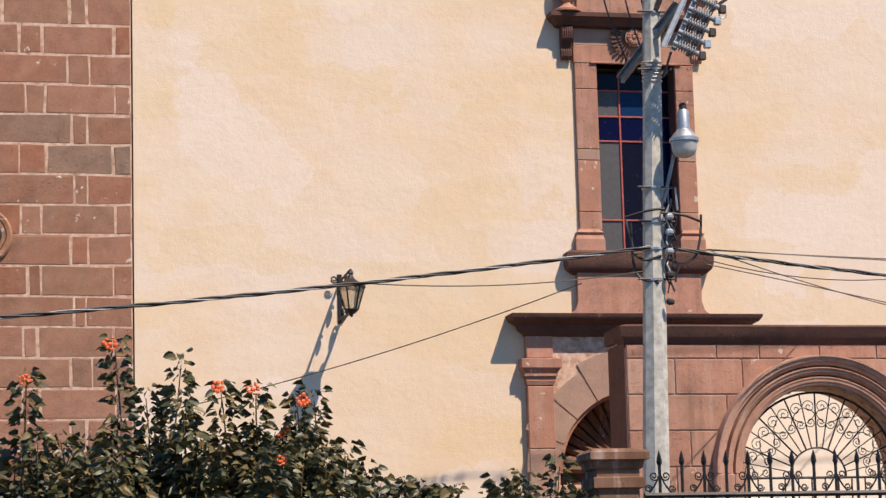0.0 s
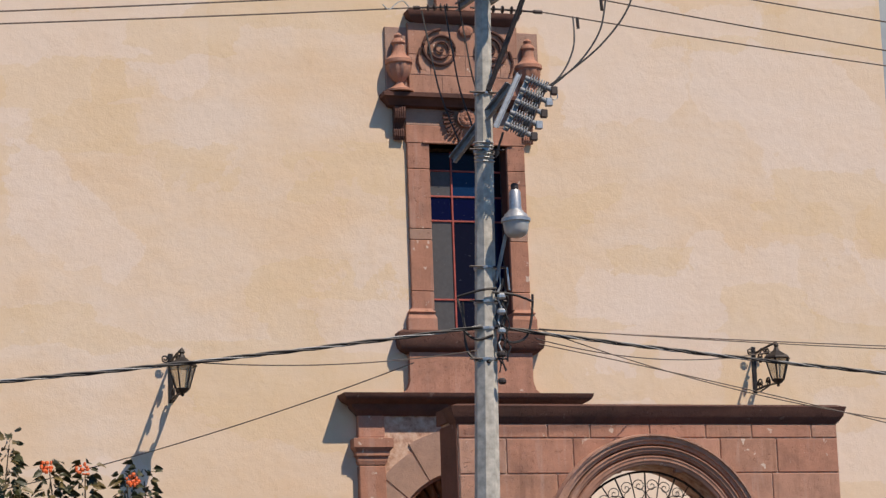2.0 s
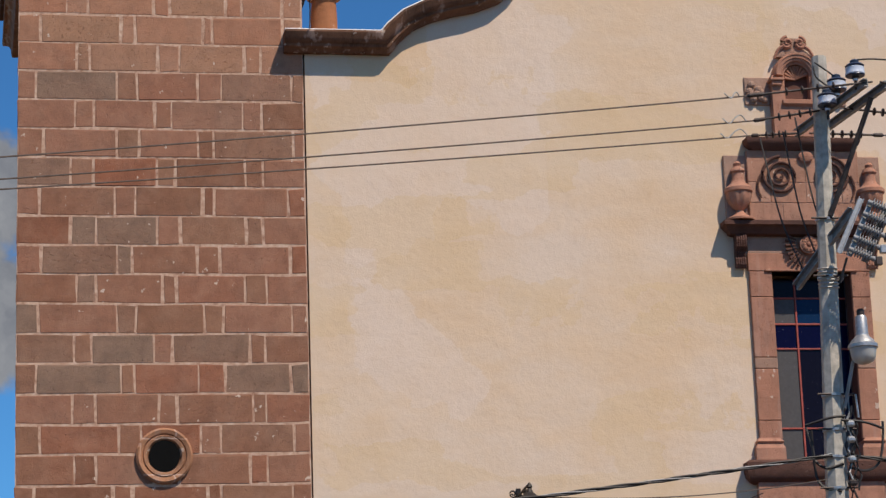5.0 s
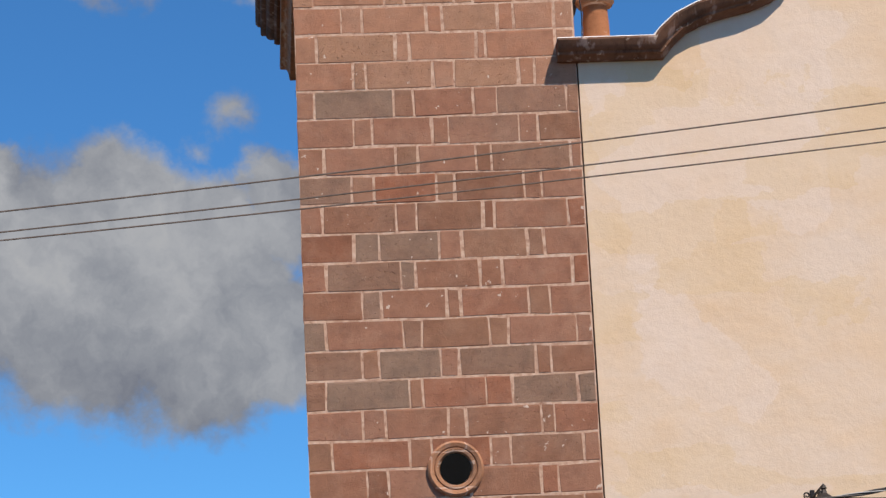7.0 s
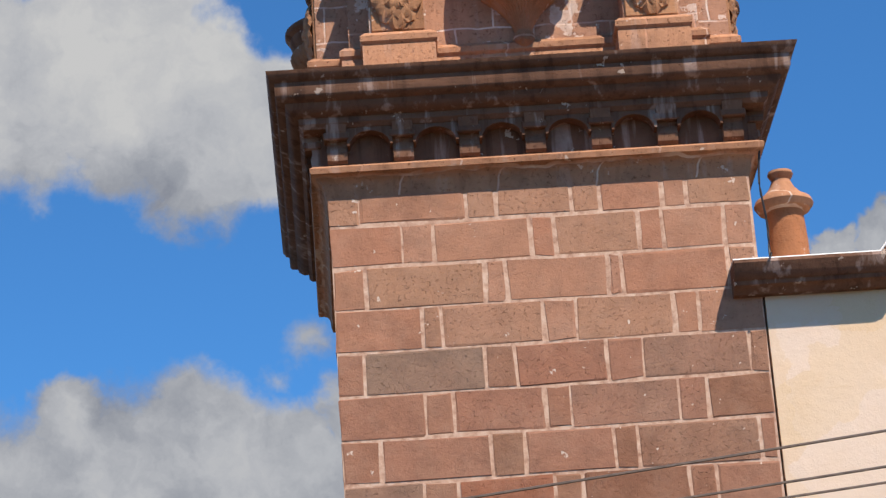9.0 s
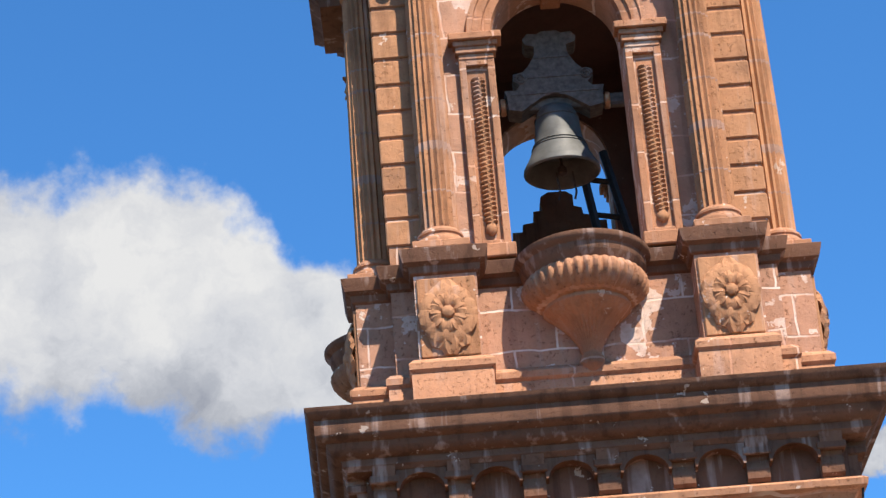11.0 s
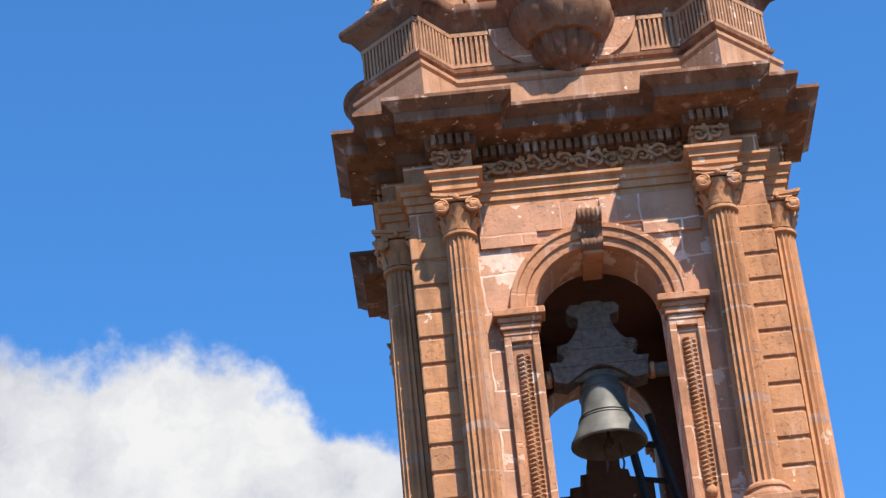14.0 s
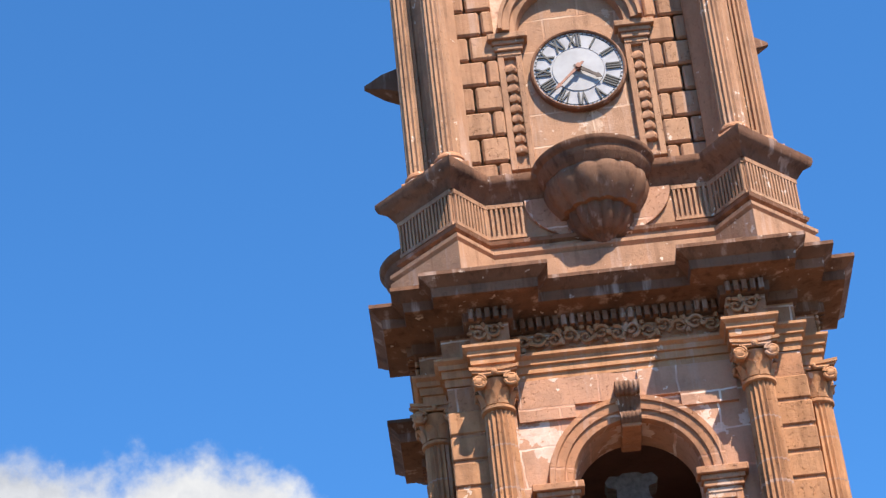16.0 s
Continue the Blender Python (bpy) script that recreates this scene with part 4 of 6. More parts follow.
for k in range(4):
    R = Matrix.Rotation(math.pi / 2 * k, 3, "Z")
    rim, body, stem = bowl_meshes(0.64, 0.74, 1.12)
    b = part("basin", body, carved, bel, "fluted half-round stone basin", at=R @ Vector((0, -WALL - 0.06, Z(17.6))), rz=90 * k, smooth=True)
    part("rim", rim, soot_and_shade, b, at=(0, 0, 0), smooth=True)
    part("stem", stem, carved, b, "leafy stem", at=(0, 0, 0), smooth=True)

# ---- bell ----
bell = thing("bell", (-2.13, 1.2, 18.95), "grey green bronze bell hung in the belfry arch", "bell")
KB = 0.8
part("body", lathe([(r * 0.9, z * KB) for r, z in [(0.0, 0.93), (0.11, 0.93), (0.18, 0.9), (0.225, 0.82), (0.245, 0.7), (0.262, 0.5), (0.285, 0.38), (0.31, 0.32), (0.335, 0.24), (0.385, 0.13), (0.42, 0.06), (0.425, 0.02), (0.405, 0.0), (0.37, 0.02), (0.3, 0.2), (0.25, 0.4), (0.2, 0.8), (0.0, 0.85)]], 48), bronze, bell, at=(0, 0, 0), smooth=True)
for z, r in ((0.335, 0.306), (0.38, 0.29), (0.74, 0.243)):
    part("band", lathe([(r * 0.9 - 0.01, z * KB - 0.012), (r * 0.9 + 0.008, z * KB), (r * 0.9 - 0.01, z * KB + 0.012)], 48), bronze, bell, at=(0, 0, 0), smooth=True)
part("clapper", lathe([(0.015, 0.65), (0.015, 0.1), (0.05, 0.06), (0.05, 0.0), (0.0, -0.03)], 12), darksteel, bell, at=(0, 0, 0), smooth=True)
yoke_half = [(0.0, 0.84), (0.12, 0.81), (0.24, 0.73), (0.34, 0.66), (0.47, 0.69), (0.48, 0.84), (0.5, 0.9), (0.38, 0.9), (0.34, 0.95), (0.4, 1.01), (0.4, 1.08), (0.3, 1.1), (0.24, 1.16), (0.17, 1.28), (0.16, 1.38), (0.25, 1.41), (0.27, 1.47), (0.22, 1.53), (0.12, 1.52), (0.08, 1.55), (0.0, 1.55)]
yoke_out = yoke_half + [(-x, z) for x, z in reversed(yoke_half[1:-1])]
yk = part("headstock", prism([yoke_out], -0.13, 0.13), oldwood, bell, "scroll-cut grey wooden headstock", at=(0, 0, 0))
for s in (-1, 1):
    part("scroll", tubes(([Vector((x, -0.14, z)) for x, z in spiral(s * 0.33, 1.03, 0.06, 0.01, 1.8, 0, s, 24)], 0.014)), oldwood, yk, at=(0, 0, 0))
    part("collar", lathe([(0.075, -0.03), (0.09, -0.02), (0.09, 0.02), (0.075, 0.03)], 20), brass, bell, "coppery axle collar", at=(s * 0.52, 0, 0.78)).rotation_euler = (0, radians(90), 0)
for i, z in enumerate((0.8, 0.98, 1.2)):
    part("groove_board", boxes((-(0.44, 0.3, 0.18)[i], (0.44, 0.3, 0.18)[i], -0.142, -0.125, z + 0.04, z + 0.055)), oldwood, yk, at=(0, 0, 0))
part("axle", boxes((-1.2, 1.2, -0.06, 0.06, 0.71, 0.84), bev=0.02), oldwood, bell, "weathered timber axle", at=(0, 0, 0))
for x in (-0.06, 0.1):
    part("chain", tubes(([Vector((x, 0, 0.02)), Vector((x + 0.02, 0, -0.2)), Vector((x, 0, -0.28))], 0.012)), darksteel, bell, at=(0, 0, 0))
lad = thing("steel_ladder", (-1.65, 2.9, 17.66), "dark steel ladder leaning inside the belfry", "ladder")
for x0, x1 in ((-1.53, -1.82), (-1.12, -1.56)):
    part("rail", tubes(([Vector((x0, 2.9, 17.66)), Vector((x1, 2.9, 20.0))], 0.05)), iron, lad)
for i in range(5):
    f = 0.15 + 0.18 * i
    part("rung", tubes(([Vector((-1.53 - 0.29 * f, 2.9, 17.66 + 2.34 * f)), Vector((-1.12 - 0.44 * f, 2.9, 17.6 + 2.34 * f))], 0.03)), iron, lad)
crest = thing("stone_crest", (-2.06, 3.6, 17.66), "dark stepped stone crest at the far opening", "crest")
crest_out = [(-0.8, 0), (-0.8, 0.36), (-0.62, 0.36), (-0.62, 0.52), (-0.42, 0.55), (-0.42, 0.78), (-0.27, 0.8), (-0.3, 0.95), (-0.27, 1.1), (-0.15, 1.18), (0.15, 1.18), (0.27, 1.08), (0.27, 0.85), (0.4, 0.8), (0.42, 0.66), (0.6, 0.62), (0.62, 0.5), (0.8, 0.5), (0.8, 0)]
part("slab", prism([[(x * 0.64, z * 0.55 + 1.53 if z > 0 else 0.0) for x, z in crest_out]], -0.15, 0.15), soot_and_shade, crest, at=(0, 0, 0))

# ---- clock stage ----
cs = thing("clock_stage", (-2.1, 2.1, 22.45), "upper tower stage of rusticated stone with clustered corner columns", "tower")
ZC = lambda z: z - 22.45


def cs_plan(front, v, a, b):
    pts = []
    for k in range(4):
        for x, d in [(-v, front), (v, front), (a, b), (b, a)]:
            q = Matrix.Rotation(math.pi / 2 * k, 2) @ Vector((x, -d))
            pts.append((q.x, q.y))
    return pts


P0 = cs_plan(1.68, 1.2, 1.52, 2.1)
part("plinth", stack(P0, [(0.1, ZC(22.28)), (0.1, ZC(22.72)), (0.06, ZC(22.74)), (0.1, ZC(22.78)), (0.1, ZC(22.82)), (0.02, ZC(22.85)), (0.0, ZC(22.95))]), clockstone, cs, "moulded plinth", at=(0, 0, 0))
part("parapet", stack(P0, [(0.0, ZC(22.85)), (0.0, ZC(23.5))]), clockstone, cs, at=(0, 0, 0))
part("parapet_cap", stack(P0, [(0.02, ZC(23.44)), (0.05, ZC(23.5)), (0.08, ZC(23.56)), (0.14, ZC(23.6)), (0.16, ZC(23.66)), (0.16, ZC(23.71)), (0.05, ZC(23.76)), (-0.1, ZC(23.8))]), soot_and_shade, cs, "dark moulded cap", at=(0, 0, 0), smooth=True)
part("lower_band", stack(P0, [(0.0, ZC(22.9)), (0.05, ZC(22.93)), (0.06, ZC(22.97)), (0.0, ZC(23.0))]), soot_and_shade, cs, at=(0, 0, 0))


def fluted_panel(p, q, pitch=0.05):
    """Two rails and upright bars proud of a face that runs from p to q (plan)."""
    p, q = Vector(p), Vector(q)
    d = (q - p)
    length = d.length
    d.normalize()
    nrm = Vector((d.y, -d.x))
    n = max(1, int(length / pitch))

    def bar(s0, s1, z0, z1, o):
        c = [p + d * s0 - nrm * 0.01, p + d * s1 - nrm * 0.01, p + d * s1 + nrm * o, p + d * s0 + nrm * o]
        return loft(bmesh.new(), [[Vector((v.x, v.y, z)) for v in c] for z in (z0, z1)])
    t = part("fluted_panel", bar(0, length, ZC(23.38), ZC(23.43), 0.036), clockstone, cs, "panel of upright stone bars", at=(0, 0, 0))
    part("rail", bar(0, length, ZC(23.0), ZC(23.04), 0.036), clockstone, t, at=(0, 0, 0))
    for i in range(n):
        s = (i + 0.25) * length / n
        part("bar", bar(s, s + length / n * 0.5, ZC(23.04), ZC(23.38), 0.032), clockstone, t, at=(0, 0, 0))


for k in range(4):
    for name, a, b in (("front", (0.78, -1.68), (1.2, -1.68)), ("front", (-1.2, -1.68), (-0.78, -1.68)), ("return", (1.2, -1.68), (1.52, -2.1)), ("return", (-1.52, -2.1), (-1.2, -1.68)), ("corner", (1.52, -2.1), (2.1, -1.52))):
        R2 = Matrix.Rotation(math.pi / 2 * k, 2)
        fluted_panel(R2 @ Vector(a), R2 @ Vector(b))
BODY = 1.33
body_plan = [(-BODY, -1.05), (-1.05, -BODY), (1.05, -BODY), (BODY, -1.05), (BODY, 1.05), (1.05, BODY), (-1.05, BODY), (-BODY, 1.05)]
part("body", stack(body_plan, [(0, ZC(23.7)), (0, ZC(28.4))]), mortar, cs, "mortar bedding of the blocks", at=(0, 0, 0))
part("top", stack(body_plan, [(0.5, ZC(28.2)), (0.6, ZC(28.5)), (0.0, ZC(28.9))]), soot_and_shade, cs, at=(0, 0, 0))
CR, CH = 0.135, 4.0
cc = part("corner_column", column_mesh(CR, CH, 16), clockstone, cs, "slender fluted stone column", at=(1.53, -1.83, ZC(23.95)), smooth=True)
part("base", base_mesh(CR), carved, cc, at=(0, 0, -0.22), smooth=True)
for k in range(4):
    for x, d in ((1.53, 1.83), (1.85, 1.5)):
        p = Matrix.Rotation(math.pi / 2 * k, 3, "Z") @ Vector((x, -d, ZC(23.95)))
        if not (k == 0 and x == 1.53):
            copy_thing(cc, pose(*p))
    part("corner_pier", boxes((-0.2, 0.2, -0.2, 0.2, ZC(23.75), ZC(28.3)), bev=0.03), clockstone, cs, at=Matrix.Rotation(math.pi / 2 * k, 3, "Z") @ Vector((1.52, -1.52, 0)), rz=45)
rng = random.Random(11)
HB = 0.338
blockmesh = {}
for k in range(4):
    R = Matrix.Rotation(math.pi / 2 * k, 3, "Z")
    for s in (-1, 1):
        for i in range(13):
            z = ZC(23.8) + HB * i
            split = 1.14 if i % 2 else 0.98
            for x0, x1 in ((0.845, split - 0.012), (split + 0.012, 1.3)):
                key = round(x1 - x0, 3)
                if key not in blockmesh:
                    bm = boxes((-key / 2, key / 2, -0.1, 0.03, 0.012, HB - 0.012), bev=0.024)
                    blockmesh[key] = part("rusticated_block", bm, clockstone, cs, at=R @ Vector((s * (x0 + x1) / 2, -BODY, z)), rz=90 * k)
                else:
                    copy_thing(blockmesh[key], pose(*(R @ Vector((s * (x0 + x1) / 2, -BODY, z))), 0, 0, 90 * k))
    for s in (-1, 1):
        x0, x1 = (0.57, 0.84) if s > 0 else (-0.84, -0.57)
        j = jamb(x0, x1, 1.55, cs, R @ Vector((0, -BODY - 0.02, ZC(24.02))), 90 * k, clockstone)
        part("garland", bellflowers(1.2, 9, 0.085), clockstone, j, "carved leaf garland", at=((x0 + x1) / 2, -0.02, 0.2), smooth=True)
        part("impost", impost_mesh(x0, x1, 1.75), clockstone, j, at=(0, 0, 0))
    part("archivolt", archivolt(0.58, 0.82, 0, 0.24), clockstone, cs, "moulded arch ring", at=R @ Vector((0, -BODY - 0.02, ZC(25.78))), rz=90 * k, smooth=True)
    part("keystone", keystone_mesh(0.42, 0.1), clockstone, cs, at=R @ Vector((0, -BODY - 0.02, ZC(26.3))), rz=90 * k)
    part("infill", boxes((-0.57, 0.57, -BODY - 0.02, -BODY + 0.05, ZC(23.7), ZC(26.6))), clockwall, cs, "plain stone infill", at=(0, 0, 0), rz=90 * k)
    rim, body, stem = bowl_meshes(0.66, 0.7, 1.15, 14, True)
    # basin and stem carry the shade under the parapet cap in their dark tone
    b = part("basin", body, leafstone, cs, "leafy half-round stone basin", at=R @ Vector((0, -1.7, ZC(23.74))), rz=90 * k, smooth=True)
    part("rim", rim, soot_and_shade, b, at=(0, 0, 0), smooth=True)
    part("stem", stem, leafstone, b, at=(0, 0, 0), smooth=True)
    part("basin_backplate", prism([arc(0, ZC(23.44), 0.77, 180, 360, 28, 0.56)], -1.72, -1.66), walling, cs, "pale half-oval plate behind the basin", at=(0, 0, 0), rz=90 * k)
for s in (-1, 1):
    bm = bmesh.new()
    loft(bm, [[Vector((s * x, y * w, ZC(z))) for y, z in ((-1, z0), (1, z0), (0.7, z1), (-0.7, z1))] for x, w, z0, z1 in ((1.2, 0.2, 25.95, 26.5), (1.9, 0.16, 26.05, 26.45), (2.15, 0.12, 26.15, 26.38), (2.37, 0.02, 26.25, 26.29))])
    part("waterspout", bm, soot_and_shade, cs, "dark tapering stone spout", at=(0, 0, 0))

# ---- clock ----
clock = thing("clock", (-2.07, 0.72, 25.24), "round white tower clock with black roman numerals", "clock")


def disc(r, y0, y1, n=64):
    return loft(bmesh.new(), [[Vector((r * math.cos(2 * math.pi * i / n), y, r * math.sin(2 * math.pi * i / n))) for i in range(n)] for y in (y0, y1)])


def hoop(r0, r1, y0, y1, n=64):
    bm = bmesh.new()
    prof = [(r0, y1), (r0, y0 + 0.01), ((r0 + r1) / 2, y0), (r1, y0 + 0.015), (r1, y1)]
    return loft(bm, [[Vector((r * math.cos(a), y, r * math.sin(a))) for r, y in prof] for a in [2 * math.pi * i / n for i in range(n + 1)]], cap=False)


part("rim", hoop(0.495, 0.53, -0.06, 0.05), soot_and_shade, clock, "stone rim", at=(0, 0, 0), smooth=True)
part("dial", disc(0.5, -0.03, 0.05), dialwhite, clock, at=(0, 0, 0))
part("inner_dial", disc(0.285, -0.036, -0.02), plain("grey_white_centre", (0.31, 0.31, 0.33), 0.6, 0, 0.16, 5.0), clock, at=(0, 0, 0))
part("ring", hoop(0.28, 0.292, -0.04, -0.02), dialwhite, clock, at=(0, 0, 0))
part("ring", hoop(0.462, 0.47, -0.036, -0.02), black, clock, "thin black minute ring", at=(0, 0, 0))
bm = bmesh.new()
for i in range(60):
    a = 2 * math.pi * i / 60
    d, t = Vector((math.sin(a), 0, math.cos(a))), Vector((math.cos(a), 0, -math.sin(a)))
    w = 0.006
    loft(bm, [[d * r + t * w + Vector((0, y, 0)), d * r - t * w + Vector((0, y, 0))] + [d * r - t * w + Vector((0, y + 0.008, 0)), d * r + t * w + Vector((0, y + 0.008, 0))] for r, y in ((0.468, -0.036), (0.488, -0.036))])
part("minute_marks", bm, black, clock, at=(0, 0, 0))
for i, word in enumerate(("XII", "I", "II", "III", "IIII", "V", "VI", "VII", "VIII", "IX", "X", "XI")):
    cu = bpy.data.curves.new("numeral", "FONT")
    cu.body, cu.size, cu.align_x, cu.align_y, cu.extrude = word, 0.165, "CENTER", "CENTER", 0.006
    cu.offset = 0.0035
    tmp = bpy.data.objects.new("numeral", cu)
    me = bpy.data.meshes.new_from_object(tmp)
    me.name = "numeral"
    bpy.data.objects.remove(tmp)
    me.materials.clear()
    me.materials.append(black)
    ob = new("numeral", me)
    ob.parent = clock
    a = 2 * math.pi * i / 12
    m = Matrix.Translation((0.378 * math.sin(a), -0.04, 0.378 * math.cos(a))) @ Matrix.Rotation(a, 4, "Y") @ Matrix.Rotation(math.pi / 2, 4, "X") @ Matrix.Diagonal((0.74, 1.36, 1.0, 1.0))
    ob.matrix_local = m


def pointer(angle, length, w, mat, label, y):
    a = radians(angle)
    d, t = Vector((math.sin(a), 0, math.cos(a))), Vector((math.cos(a), 0, -math.sin(a)))
    bm = bmesh.new()
    rings = []
    for f, k in ((-0.2, 0.7), (0.0, 1.3), (0.3, 1.0), (0.75, 0.8), (0.8, 1.6), (1.0, 0.1)):
        c = d * (length * f)
        rings.append([c + t * w * k + Vector((0, y, 0)), c - t * w * k + Vector((0, y, 0)), c - t * w * k + Vector((0, y + 0.012, 0)), c + t * w * k + Vector((0, y + 0.012, 0))])
    loft(bm, rings)
    part("pointer", bm, mat, clock, label, at=(0, 0, 0))


pointer(226, 0.4, 0.015, dullcopper, "long coppery minute pointer", -0.1)
pointer(123, 0.29, 0.02, darksteel, "short dark hour pointer", -0.08)
part("boss", disc(0.03, -0.12, -0.03, 16), dullcopper, clock, at=(0, 0, 0))


# ---- tall window and its carved surround ----
win = thing("window_1", (7.6, 0.2, 7.4), "tall leaded church window with grey, blue and navy panes", "window", kind="structure")
WX = [6.97, 7.4, 7.8, 8.2]
WZ = [7.4, 7.91, 9.12, 9.5, 9.9, 10.2]
tones = [[frost, inky, frost], [frost, inky, navy], [navy, navy, navy], [frost, teal, inky], [inky, inky, inky]]
for j in range(5):
    for i in range(3):
        part("pane", boxes((WX[i] + 0.012, WX[i + 1] - 0.012, 0.262, 0.272, WZ[j] + 0.01, WZ[j + 1] - 0.01)), tones[j][i], win)
for x in WX:
    part("glazing_bar", boxes((x - 0.014, x + 0.014, 0.24, 0.285, WZ[0], WZ[-1]), bev=0.004), redpaint if 7 < x < 8 else darksteel, win)
for z in WZ[1:-1]:
    part("glazing_bar", boxes((WX[0], WX[-1], 0.243, 0.288, z - 0.013, z + 0.013), bev=0.004), redpaint, win)

sur = thing("window_surround", (7.55, 0, 6.4), "carved red stone window surround with scrolls, urns and niche", "window surround")
rngw = random.Random(3)
for side, (x0, x1, xi) in enumerate(((6.62, 6.97, 6.97), (8.2, 8.49, 8.2))):
    z = 7.7
    for h in (0.28, 0.78, 0.17, 0.92, 0.4):
        part("jamb_stone", boxes((x0 + rngw.uniform(0, 0.008), x1, -0.06, 0.3, z + 0.004, z + h - 0.004), bev=0.008), palestone if h < 0.2 else redstone, sur)
        z += h
    bx0, bx1 = (6.54, 6.99) if side == 0 else (8.17, 8.56)
    bm = bmesh.new()
    loft(bm, [[Vector((bx0 + a, -0.06 - b, zz)), Vector((bx1 - a, -0.06 - b, zz)), Vector((bx1 - a, 0.3, zz)), Vector((bx0 + a, 0.3, zz))] for a, b, zz in ((0.0, 0.06, 7.38), (0.0, 0.06, 7.56), (0.03, 0.03, 7.63), (0.02, 0.06, 7.66), (0.05, 0.02, 7.7), (0.07, 0.01, 7.72))])
    part("jamb_base", bm, redstone, sur)
part("reveal", boxes((8.2, 8.32, 0.0, 0.6, 7.4, 10.25)), darkstone, sur)
part("lintel", boxes((6.61, 8.5, -0.065, 0.3, 10.25, 10.52), (6.86, 8.3, -0.09, -0.05, 10.24, 10.275), bev=0.008), redstone, sur)
part("frieze_stone", boxes((6.62, 8.49, -0.055, 0.1, 10.52, 10.86), bev=0.008), palestone, sur)


def slab_cornice(x0, x1, prof, y=0.0):
    """A straight moulding with returned ends: rows of (out, z)."""
    bm = bmesh.new()
    loft(bm, [[Vector((x0 - o, y - o, z)), Vector((x1 + o, y - o, z)), Vector((x1 + o, y + 0.3, z)), Vector((x0 - o, y + 0.3, z))] for o, z in prof])
    return bm


part("hood", slab_cornice(6.4, 8.55, [(0.0, 10.78), (0.06, 10.8), (0.08, 10.84), (0.12, 10.87), (0.15, 10.91), (0.17, 10.92), (0.17, 10.98), (0.05, 11.02)], -0.1), darkstone, sur, "dark moulded hood", smooth=True)


def corbel(x):
    bm = bmesh.new()
    for i in range(5):
        xx = x - 0.085 + i * 0.034
        prof = [(0.0, 10.3), (0.06, 10.28), (0.1, 10.34), (0.1, 10.42), (0.07, 10.46), (0.1, 10.54), (0.19, 10.6), (0.22, 10.7), (0.2, 10.78), (0.0, 10.79)]
        loft(bm, [[Vector((u, -0.02 - o * 0.8, z)) for o, z in prof] for u in (xx + 0.004, xx + 0.03)])
    return bm


for x in (6.5, 8.55):
    part("corbel", corbel(x), darkstone if x < 7 else redstone, sur, "grooved scroll corbel")
bm = disc(0.14, -0.03, 0.03, 24)
for i in range(10):
    a = 2 * math.pi * i / 10
    blob(bm, (0.075 * math.cos(a), -0.035, 0.075 * math.sin(a)), 0.045, 0.025, 0.045, 7, 4)
blob(bm, (0, -0.045, 0), 0.04, 0.03, 0.04)
part("rosette", bm, redstone, sur, "round carved rosette", at=(7.55 - 7.55, -0.12, 10.64 - 6.4))
for s in (-1, 1):
    bm = bmesh.new()
    for i in range(9):
        a = radians(180 + 12 * (i - 2)) if s < 0 else radians(12 * (2 - i))
        p, q = Vector((math.cos(a) * 0.2, -0.115, math.sin(a) * 0.2)), Vector((math.cos(a) * 0.36, -0.115, math.sin(a) * 0.36))
        tube(bm, [p, q], 0.014, 5, 0.024)
    part("fan", bm, darkstone, sur, "fan of small carved rays", at=(0, 0, 10.64 - 6.4))
# scroll panel between hood and cap
part("scroll_panel", boxes((6.68, 8.43, -0.092, 0.1, 11.02, 12.12)), palestone, sur, "pale joints behind the panel stones")
for z0, z1, cuts in ((11.02, 11.3, (6.68, 7.2, 7.95, 8.43)), (11.3, 11.62, (6.68, 7.02, 7.58, 8.14, 8.43)), (11.62, 12.12, (6.68, 7.58, 8.43))):
    for x0, x1 in zip(cuts, cuts[1:]):
        part("panel_stone", boxes((x0 + 0.006, x1 - 0.006, -0.1, -0.05, z0 + 0.006, z1 - 0.006), bev=0.004), porchstone, sur)
for cx, hand in ((7.19, 1), (7.97, -1)):
    bm = bmesh.new()
    tube(bm, [Vector((x, -0.125, z)) for x, z in spiral(cx, 11.72, 0.3, 0.02, 2.9, radians(90), hand, 80)], 0.024, 8, 0.014)
    part("scroll", bm, darkstone, sur, "big carved spiral scroll", smooth=True)
    bm = bmesh.new()
    tube(bm, [Vector((cx - hand * (0.31 + 0.06 * math.sin(f * 3)), -0.125, 11.72 - 0.35 * f)) for f in [i / 8 for i in range(9)]], 0.024, 6, 0.014)
    part("scroll_tail", bm, darkstone, sur, smooth=True)
part("leaf_boss", blob(bmesh.new(), (7.6, -0.13, 12.02), 0.12, 0.04, 0.1, 12, 8), redstone, sur)
part("cap", slab_cornice(6.78, 8.33, [(0.0, 12.12), (0.02, 12.14), (0.1, 12.2), (0.12, 12.25), (0.12, 12.29), (0.0, 12.33)], -0.12), darkstone, sur, "dark moulded cap", smooth=True)
